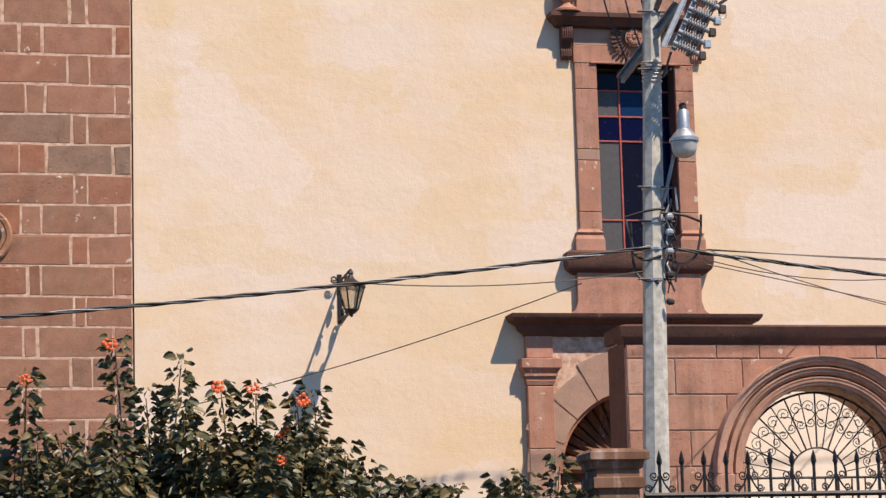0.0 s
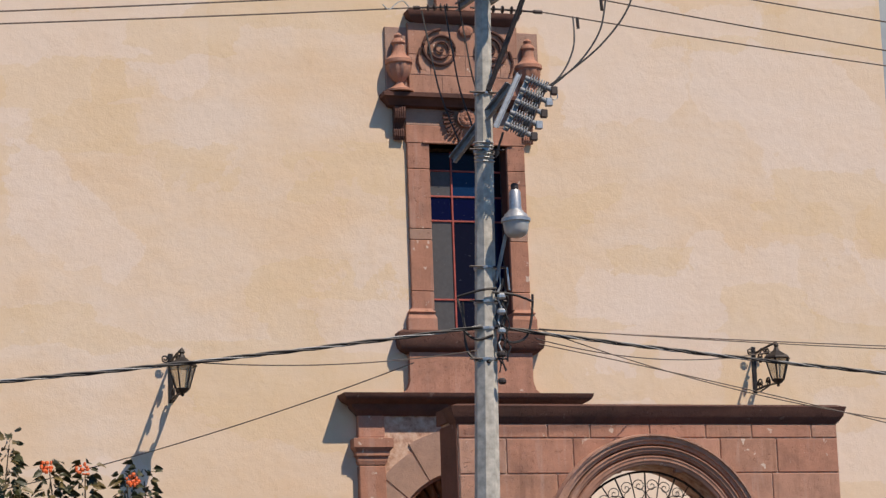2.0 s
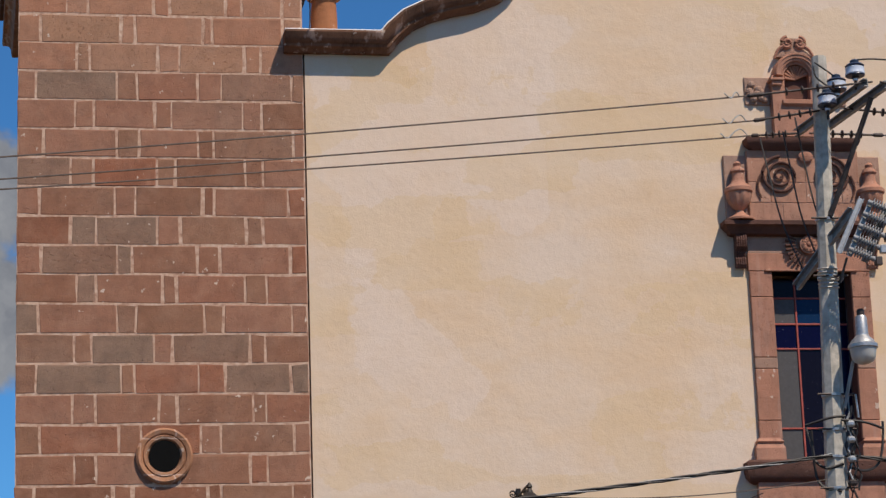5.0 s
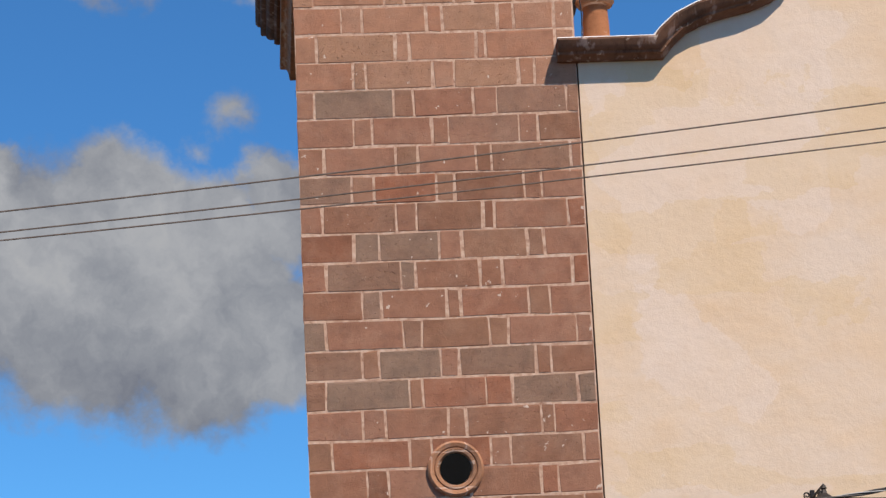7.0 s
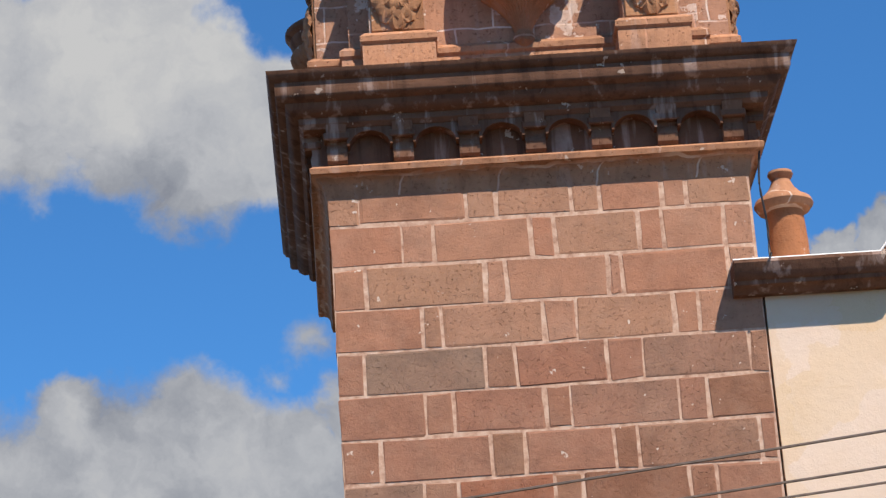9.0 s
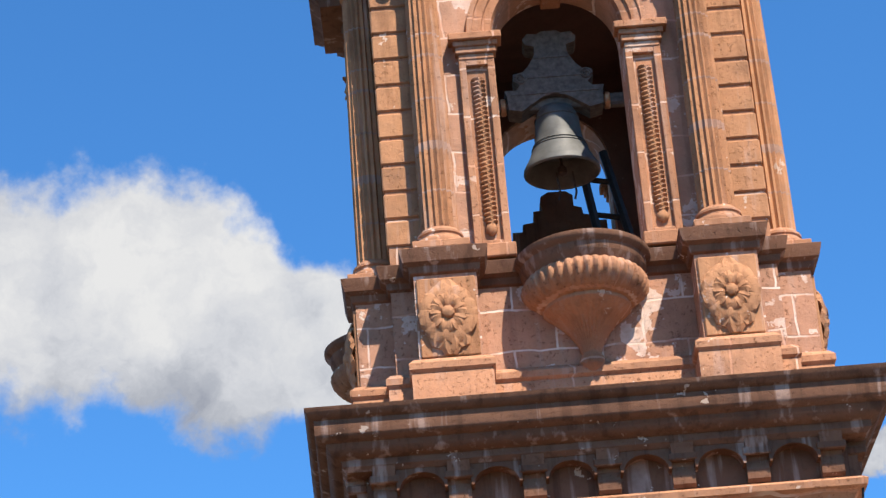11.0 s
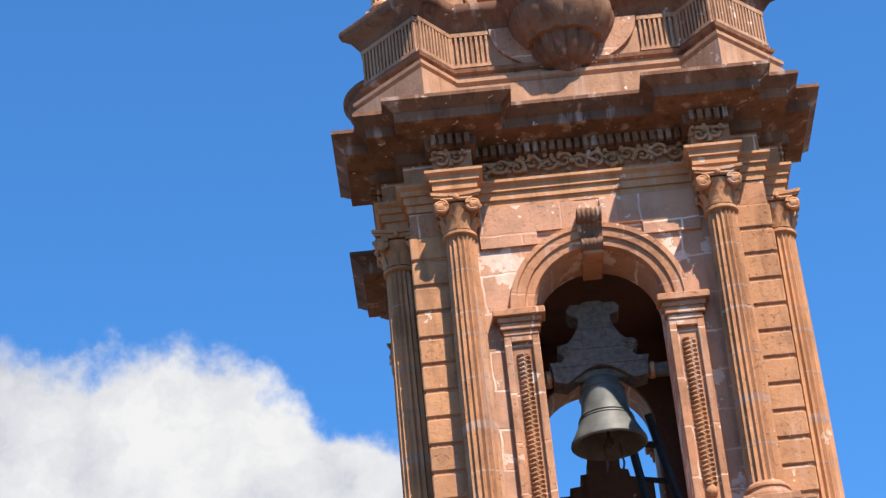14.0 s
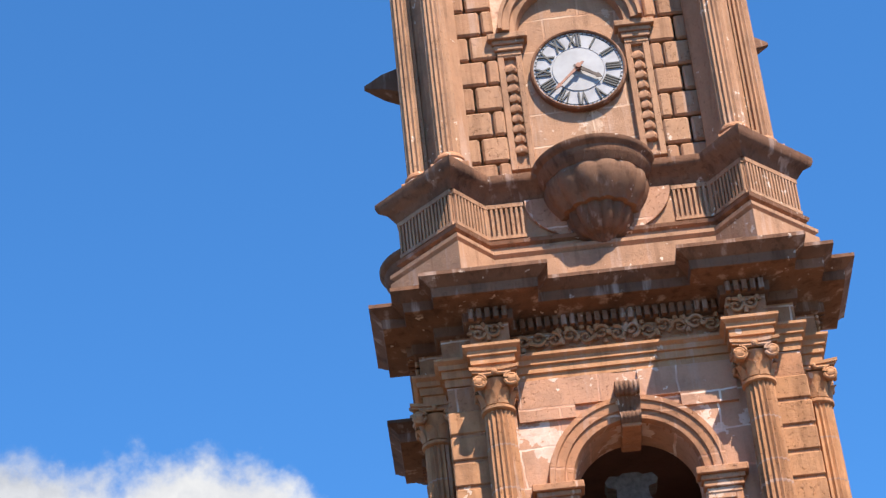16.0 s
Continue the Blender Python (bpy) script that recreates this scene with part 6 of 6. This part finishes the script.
# pale tails of the line clamps, curling back over the conductors
for i, (back, up, reach) in enumerate(((0.45, 0.05, 0.12), (0.45, 0.08, 0.24), (0.4, 0.09, 0.3))):
    along = (Vector(LEFT_END[i]) - Vector(LEFT_AT[i])).normalized()
    p = Vector(LEFT_AT[i]) + along * (back - 0.35)
    wire("pale clamp tail curling over a line conductor", [p, p + along * reach * 0.3 + Vector((0, -0.02, up)), p + along * reach * 0.6 + Vector((0, -0.02, up * 0.75)), p + along * reach + Vector((0, -0.02, -0.02)), p + along * (reach + 0.09) + Vector((0, -0.02, 0.05))], 0.009, paleline, "clamp_tail", "clamp tails")
# fuse bank on a lower arm
lowa, lowb = Vector((5.89, -4.6, 8.92)), Vector((6.45, -5.42, 9.75))
beam("lower_arm", lowa, lowb, 0.035, 0.06, greysteel, pole, "grey steel arm")
bank = thing("fuse_bank", (pole_x(9.8) + 0.45, PY - 0.6, 9.4), "grey fuse bank with ribbed insulators on a steel rack", "fuse bank")
r0, r1 = Vector((6.17, -5.6, 9.12)), Vector((6.52, -5.6, 9.84))
for k in (0, 0.13, 0.34):
    o = Vector((k, 0.05 if k > 0.3 else 0, 0.02 - k * 0.3))
    beam("rail", r0 + o, r1 + o, 0.028, 0.035, galvanised, bank)
for i in range(5):
    f = 0.06 + 0.215 * i
    a = r0.lerp(r1, f) + Vector((0.1, -0.03, 0.02))
    b = a + Vector((0.36, -0.05, -0.17))
    d = (b - a).normalized()
    q = d.to_track_quat("Z", "Y").to_matrix().to_4x4()
    prof = [(0.03, 0)]
    for j in range(7):
        z = 0.06 + 0.036 * j
        prof += [(0.034, z), (0.076, z + 0.008), (0.076, z + 0.015), (0.034, z + 0.025)]
    prof += [(0.035, 0.32), (0.035, 0.4), (0.0, 0.4)]
    bm = lathe(prof, 14)
    bm.transform(Matrix.Translation(a) @ q)
    part("ribbed_insulator", bm, greypolymer, bank, "grey ribbed insulator")
    part("contact", boxes((b.x - 0.04, b.x + 0.05, b.y - 0.04, b.y + 0.04, b.z - 0.06, b.z + 0.05), bev=0.01), galvanised if i % 2 else darksteel, bank)
part("fuse_tube", tubes(([r1 + Vector((0.36, -0.08, -0.1)), r0 + Vector((0.4, -0.08, -0.06))], 0.022)), darksteel, bank)
part("ring", tubes(([Vector((r1.x + 0.44 + 0.05 * math.cos(a), r1.y - 0.08, r1.z - 0.28 + 0.05 * math.sin(a))) for a in [i * 0.63 for i in range(11)]], 0.008)), galvanised, bank)
part("link", tubes(([r0 + Vector((0.1, 0, -0.05)), r0 + Vector((0.02, 0.1, -0.35)), Vector((pole_x(9) + 0.16, PY - 0.12, 8.92))], 0.016)), rubber, bank)
# drop wires on the window side
for x0, z0, x1, z1 in ((5.6, 11.0, 6.1, 9.15), (5.92, 11.1, 6.35, 9.2), (6.1, 11.3, 6.55, 9.3)):
    a, b = Vector((x0, PY + 0.6, z0)), Vector((x1 - 0.12, PY + 0.35, z1))
    wire("thin black drop wire beside the pole", [a, a.lerp(b, 0.3) + Vector((-0.04, 0, 0)), a.lerp(b, 0.65) + Vector((-0.07, 0, 0)), b], 0.012, rubber, "drop_lead", "drop leads")
# clamps and bands
for z in (9.72, 8.95, 7.4, 6.95, 6.6, 6.2):
    r = 0.19 - 0.0078 * z + 0.012
    part("band", lathe([(r, -0.02), (r + 0.012, -0.015), (r + 0.012, 0.015), (r, 0.02)], 8, None), galvanised, pole, at=(pole_x(z) - 6.05, 0, z))
    part("clamp_bolt", tubes(([Vector((pole_x(z) - r - 0.1, PY - 0.12, z)), Vector((pole_x(z) + r + 0.1, PY - 0.12, z))], 0.014)), darksteel, pole)
bm = bmesh.new()
for i in range(6):
    tube(bm, [Vector((pole_x(8.9) + 0.125 * math.cos(a), PY + 0.125 * math.sin(a), 8.82 + 0.05 * i + 0.02 * math.sin(a))) for a in [j * math.pi / 8 for j in range(17)]], 0.012, 5)
part("wire_wrap", bm, paleline, pole, "bright wire wrapping")
rngp = random.Random(21)
for i in range(5):
    x = pole_x(7) + 0.1 + 0.03 * i
    z0, z1 = 6.15 + rngp.uniform(-0.2, 0.2), 7.1 + rngp.uniform(-0.1, 0.2)
    pts = [Vector((x + 0.03 * math.sin(k * 1.9 + i), PY - 0.16 - 0.01 * i, z0 + (z1 - z0) * k / 10)) for k in range(11)]
    wire("black service cable strapped to the pole", pts, 0.014, paleline if i == 1 else rubber, "riser_cable", "riser cables")
for z in (5.9, 6.25, 6.55, 6.8, 7.0):
    part("cable_knuckle", blob(bmesh.new(), (pole_x(z) + 0.15, PY - 0.2, z), 0.06, 0.05, 0.05, 8, 5), darksteel if z < 6.5 else galvanised, pole)
part("eye_bolt", tubes(([Vector((pole_x(7.2) + 0.17, PY - 0.1, 7.1)), Vector((pole_x(7.2) + 0.17, PY - 0.1, 7.38)), Vector((pole_x(7.2) + 0.27, PY - 0.1, 7.4)), Vector((pole_x(7.2) + 0.29, PY - 0.1, 7.1))], 0.014)), galvanised, pole)

# ---- street lamp on the pole ----
sl = thing("street_lamp", (6.48, PY - 0.35, 7.74), "street lamp with a silver housing and a frosted bowl", "street lamp")
part("bowl", lathe([(0.0, 0.0), (0.06, 0.005), (0.12, 0.03), (0.155, 0.09), (0.165, 0.17), (0.175, 0.22)], 32), bowlglass, sl, "frosted glass bowl", at=(0, 0, 0), smooth=True)
part("ring", lathe([(0.175, 0.2), (0.19, 0.21), (0.19, 0.25), (0.165, 0.27)], 32), galvanised, sl, at=(0, 0, 0), smooth=True)
part("reflector", lathe([(0.17, 0.26), (0.14, 0.31), (0.1, 0.35), (0.085, 0.37)], 32), galvanised, sl, "silver reflector", at=(0, 0, 0), smooth=True)
part("housing", lathe([(0.085, 0.36), (0.08, 0.4), (0.075, 0.6), (0.06, 0.63), (0.0, 0.63)], 24), galvanised, sl, "silver ballast housing", at=(0, 0, 0), smooth=True)
part("photocell", lathe([(0.05, 0.62), (0.05, 0.7), (0.03, 0.72), (0.0, 0.72)], 16), darksteel, sl, "dark photocell", at=(0, 0, 0), smooth=True)
part("arm", tubes(([Vector((pole_x(7.25) + 0.1, PY - 0.12, 7.2)), Vector((pole_x(7.5) + 0.2, PY - 0.25, 7.75)), Vector((6.42, PY - 0.34, 8.0))], 0.024)), greysteel, sl)


# ---- service cables ----
def twisted(label, a, b, s, r=0.017):
    t = thing("service_cable", a, label, "cable", "service cables")
    line = sag(a, b, s, 60)
    for k, mat in ((0, rubber), (1, rubber), (2, greysteel)):
        pts = [p + Vector((0, math.cos(i * 0.9 + k * 2.1) * r, math.sin(i * 0.9 + k * 2.1) * r)) for i, p in enumerate(line)]
        bm = bmesh.new()
        tube(bm, pts, 0.0135 if k < 2 else 0.009, 5)
        part("strand", bm, mat, t)
    return t


twisted("thick twisted black service cable slung to the pole", (-4.84, -7.55, 5.15), (6.03, -5.15, 6.61), 0.1)
twisted("thick twisted black service cable slung to the pole", (6.26, -5.15, 6.60), (15.94, -4.88, 5.81), 0.08)
THIN = [((5.21, -4.80, 6.19), (0.14, -1.00, 4.9), 0.12), ((5.96, -5.10, 6.31), (2.11, -6.0, 5.99), 0.1), ((6.28, -5.10, 6.61), (14.89, -4.94, 6.39), 0.03), ((6.81, -5.10, 6.40), (13.50, -4.96, 4.99), -0.05), ((6.86, -5.10, 6.58), (13.02, -4.97, 5.32), 0.2), ((6.77, -5.10, 6.47), (12.23, -0.50, 7.06), 0.2), ((6.82, -5.10, 6.60), (12.45, -4.97, 6.39), 0.02)]
for a, b, s in THIN:
    wire("thin slack service wire crossing before the facade", sag(a, b, s, 26), 0.008, conductor, "service_wire", "service wires")
for pts in ([(-0.35, 0.05, 7.0), (-0.3, 0, 6.75), (-0.28, -0.05, 6.55), (-0.15, -0.1, 6.45), (0.05, -0.15, 6.5)], [(0.62, -0.1, 7.05), (0.6, -0.1, 6.75), (0.52, -0.1, 6.5), (0.35, -0.1, 6.42), (0.15, -0.15, 6.45)], [(-0.3, 0, 6.95), (-0.25, 0, 6.3), (0.0, -0.15, 6.15)], [(0.05, -0.2, 7.05), (0.35, -0.2, 7.02), (0.62, -0.12, 6.95)], [(-0.4, -0.1, 7.0), (-0.1, -0.2, 7.08), (0.1, -0.2, 7.1)]):
    wire("black slack cable loop at the pole", [Vector((pole_x(6.6) + x, PY + y, z)) for x, y, z in pts], 0.018, rubber, "cable_loop", "cable loops")

wire("black down lead hanging from the tower cornice", [Vector(p) for p in ((0.12, -0.06, 15.1), (0.07, -0.1, 14.7), (0.1, -0.1, 14.3), (0.09, -0.12, 13.95), (0.06, -0.4, 13.86))], 0.012, rubber, "down_lead", "down leads")

# ---- street fence and pier before the garden ----
FY = -18.0
fence = thing("iron_fence", (4.0, FY, 0), "black wrought iron fence with spear tops and scrolls", "fence")
part("rail", tubes(([Vector((1.7, FY, 2.66)), Vector((9.0, FY, 2.66))], 0.022)), iron, fence)
part("rail", tubes(([Vector((1.7, FY, 2.6)), Vector((9.0, FY, 2.6))], 0.012)), iron, fence)
part("rail", tubes(([Vector((1.7, FY, 0.9)), Vector((9.0, FY, 0.9))], 0.022)), iron, fence)
part("footing", boxes((1.7, 9.0, FY - 0.15, FY + 0.15, 0, 0.75), bev=0.02), palestone, fence, "low stone footing")
bar0 = sc0 = None
for i in range(42):
    x = 1.82 + 0.17 * i
    if bar0 is None:
        bm = bmesh.new()
        tube(bm, [Vector((0, 0, 0.75)), Vector((0, 0, 2.88))], 0.0115, 6)
        loft(bm, [[Vector((w, 0, z)), Vector((0, -w, z)), Vector((-w, 0, z)), Vector((0, w, z))] for w, z in ((0.011, 2.87), (0.022, 2.9), (0.018, 2.93), (0.002, 2.985))])
        bar0 = part("spear_bar", bm, iron, fence, at=(x - 4.0, 0, 0))
    else:
        copy_thing(bar0, pose(x - 4.0, 0, 0))
    if i % 2 == 0:
        if sc0 is None:
            bm = bmesh.new()
            for s in (-1, 1):
                tube(bm, [Vector((s * 0.045 + a, 0, 2.8 + b)) for a, b in spiral(0, 0, 0.036, 0.008, 1.5, radians(90 + s * 90), s, 18)], 0.006, 5)
                tube(bm, [Vector((s * (0.012 + 0.07 * f ** 1.5), 0, 2.8 - 0.12 * f)) for f in [k / 6 for k in range(7)]], 0.007, 5)
                tube(bm, [Vector((s * 0.09 + a, 0, 2.71 + b)) for a, b in spiral(0, 0, 0.028, 0.008, 1.4, 0, -s, 16)], 0.006, 5)
            sc0 = part("scroll", bm, iron, fence, at=(x - 4.0, 0, 0))
        else:
            copy_thing(sc0, pose(x - 4.0, 0, 0))
pier = thing("fence_pier", (1.46, FY, 0), "dark stone fence pier with a moulded cap", "pier")
part("shaft", boxes((1.3, 1.62, FY - 0.15, FY + 0.15, 0, 2.74), bev=0.015), leafstone, pier)
part("neck", slab_cornice(1.3, 1.62, [(0.0, 2.7), (0.03, 2.71), (0.03, 2.78), (0.0, 2.79), (0.0, 2.84), (0.02, 2.85), (0.03, 2.9), (0.06, 2.91), (0.06, 2.96), (0.02, 2.99)], FY - 0.15), leafstone, pier, "moulded cap")


# ---- flowering shrub ----
def shrub(cx, cy, height, spread, stems, seed, flowers, spires=()):
    r = random.Random(seed)
    t = thing("flowering_shrub", (cx, cy, 0), "green flowering shrub with orange blossoms behind the fence", "shrub")
    tw = bmesh.new()
    lf = [[[], []], [[], []]]
    tips = []

    def leaf(p, d, size):
        k = 0 if r.random() < 0.65 else 1
        vs, fs = lf[k]
        side = d.cross(Vector((r.uniform(-1, 1), r.uniform(-1, 1), r.uniform(-0.3, 1)))).normalized()
        nrm = side.cross(d).normalized()
        b = len(vs)
        droop = Vector((0, 0, -size * 0.35))
        w = size * 0.3
        vs.extend([p, p + d * size * 0.35 + side * w + nrm * w * 0.3, p + d * size * 0.4, p + d * size * 0.35 - side * w + nrm * w * 0.3, p + d * size * 0.72 + side * w * 0.75 + droop * 0.5 + nrm * w * 0.3, p + d * size * 0.75 + droop * 0.5, p + d * size * 0.72 - side * w * 0.75 + droop * 0.5 + nrm * w * 0.3, p + d * size + droop])
        for f in ((0, 1, 2), (0, 2, 3), (1, 4, 5, 2), (2, 5, 6, 3), (4, 7, 5), (5, 7, 6)):
            fs.append([b + i for i in f])

    def top_at(x):
        f = (x - cx) / spread
        return height * (1 - 0.03 * abs(f) - 0.03 * math.sin(f * 9))
    for s in range(stems):
        bx = cx + r.uniform(-1, 1) * spread
        hgt = top_at(bx) * (r.uniform(0.84, 0.96) if s % 4 else r.uniform(0.97, 1.03))
        tall = s < len(spires)
        if tall:
            bx, hgt = spires[s]
        p = Vector((bx + r.uniform(-0.2, 0.2), cy + r.uniform(-0.45, 0.45), 0.0))
        if tall:
            p = Vector((bx + r.uniform(-0.05, 0.05), cy - 0.1, hgt - 1.6))
        lean = Vector((r.uniform(-0.12, 0.12) * (0.3 if tall else 1.0), r.uniform(-0.08, 0.08), 1)).normalized()
        pts = [p.copy()]
        while p.z < hgt:
            bend = 0.05 if tall else 0.14
            lean = (lean + Vector((r.uniform(-bend, bend), r.uniform(-0.1, 0.1), 0.04))).normalized()
            p = p + lean * 0.16
            pts.append(p.copy())
        tube(tw, pts, 0.018, 4, 0.004)
        tips.append((pts[-1], lean))
        for i, q in enumerate(pts):
            if q.z < 2.35:
                continue
            f = q.z / hgt
            n = 32 if f < 0.9 else 26
            for _ in range(n):
                a = r.uniform(0, 6.283)
                d = Vector((math.cos(a), math.sin(a), r.uniform(-0.25, 0.5))).normalized()
                stalk = q + d * r.uniform(0.02, (0.12 if tall else 0.24) if f < 0.9 else 0.08) + Vector((0, 0, r.uniform(-0.08, 0.08)))
                leaf(stalk, d, r.uniform(0.055, 0.105))
            if f < 0.88 and r.random() < 0.55:
                a = r.uniform(0, 6.283)
                d = Vector((math.cos(a), math.sin(a), r.uniform(0.2, 0.9))).normalized()
                e = q + d * r.uniform(0.15, 0.38)
                tube(tw, [q, q.lerp(e, 0.5) + Vector((0, 0, 0.02)), e], 0.006, 4, 0.003)
                for k in range(20):
                    dd = (d + Vector((r.uniform(-1, 1), r.uniform(-1, 1), r.uniform(-0.5, 0.6)))).normalized()
                    leaf(q.lerp(e, 0.25 + 0.045 * k), dd, r.uniform(0.055, 0.105))
    tagged(part("branchwork", tw, twig_mat, t), "thin brown stems", kind="stuff")
    for k in (0, 1):
        me = bpy.data.meshes.new("leaves")
        me.from_pydata([tuple(v - Vector((cx, cy, 0))) for v in lf[k][0]], [], lf[k][1])
        me.materials.append(leaf_mats[k])
        o = new("leaves", me)
        o.parent = t
        tagged(o, "small pointed green leaves", kind="stuff")
    for i in range(flowers):
        p, d = tips[2 * i if 2 * i < len(spires) else (i * 7) % len(tips)]
        p = Vector((p.x + r.uniform(-0.05, 0.05), p.y - 0.12, p.z + 0.02 - (0 if 2 * i < len(spires) else r.uniform(-0.02, 0.3))))
        bm = bmesh.new()
        sz = r.uniform(0.026, 0.044)
        for k in range(9):
            a = 2 * math.pi * k / 9 + r.uniform(-0.2, 0.2)
            dd = Vector((math.cos(a), r.uniform(-0.6, 0.1), math.sin(a) * 0.8)).normalized()
            blob(bm, p + dd * sz * r.uniform(0.7, 1.3), sz * r.uniform(0.25, 0.5), sz * 0.3, sz * r.uniform(0.25, 0.5), 6, 4)
        blob(bm, p, sz * 0.5, sz * 0.5, sz * 0.5, 6, 4)
        part("blossom", bm, petal, t, "orange blossom")
    return t


shrub(-2.3, -18.3, 2.96, 0.75, 74, 5, 7, [(-2.12, 3.52), (-1.84, 3.42), (-2.75, 3.28), (-1.97, 3.2)])
shrub(-1.15, -18.35, 3.0, 0.5, 62, 9, 6, [(-1.07, 3.2), (-0.76, 3.16), (-1.39, 3.22), (-1.6, 3.1), (-0.9, 3.12)])
shrub(-0.15, -18.2, 2.67, 0.75, 60, 8, 2)
shrub(0.72, -17.8, 2.58, 0.6, 46, 12, 0, [(0.95, 2.74)])


# ---- ashlar blocks of the tower's front, course by course ----
COURSES = 28
TOP = 14.972
HC = 0.437
rng = random.Random(4)
# upright joints, in metres from the tower's corner: courses alternate between two bonds
BOND_A = [0.33, 1.44, 1.71, 2.65, 2.91, 3.95]
BOND_B = [0.81, 1.08, 2.02, 2.29, 3.31, 3.56]
BOND_TOP = [0.31, 1.35, 1.66, 2.41, 2.69, 3.3, 3.55]
BOND_NEXT = [0.71, 1.02, 1.99, 2.22, 3.05, 3.28, 3.89]
blocks = {}
for c in range(COURSES):
    z1 = TOP - HC * c
    z0 = z1 - HC
    bond = [BOND_TOP, BOND_NEXT][c] if c < 2 else BOND_B if c % 2 else BOND_A
    cuts = [0.0] + [round(u + (0.0 if c < 2 else rng.choice((-0.06, -0.03, 0.0, 0.0, 0.03, 0.06))), 2) for u in bond] + [4.188]
    for u0, u1 in zip(cuts, cuts[1:]):
        w = u1 - u0
        bw = round(w - rng.choice((0.03, 0.036, 0.046)), 2)
        cx = -4.2 + (u0 + u1) / 2
        key = (bw, c % 3, c < 4)
        if key not in blocks:
            bm = boxes((-bw / 2, bw / 2, -0.003, 0.3, 0, HC - 0.034), bev=0.007)
            for v in bm.verts:
                v.co += Vector((rng.uniform(-1, 1), rng.uniform(-0.1, 0.1), rng.uniform(-1, 1))) * 0.016
            blocks[key] = part("block", bm, pale_ashlar if c < 4 else ashlar, tower, at=(cx + 2.1, -2.1 + rng.uniform(-0.004, 0.0), z0 + 0.02))
        else:
            copy_thing(blocks[key], pose(cx + 2.1, -2.1 + rng.uniform(-0.004, 0.0), z0 + 0.02))
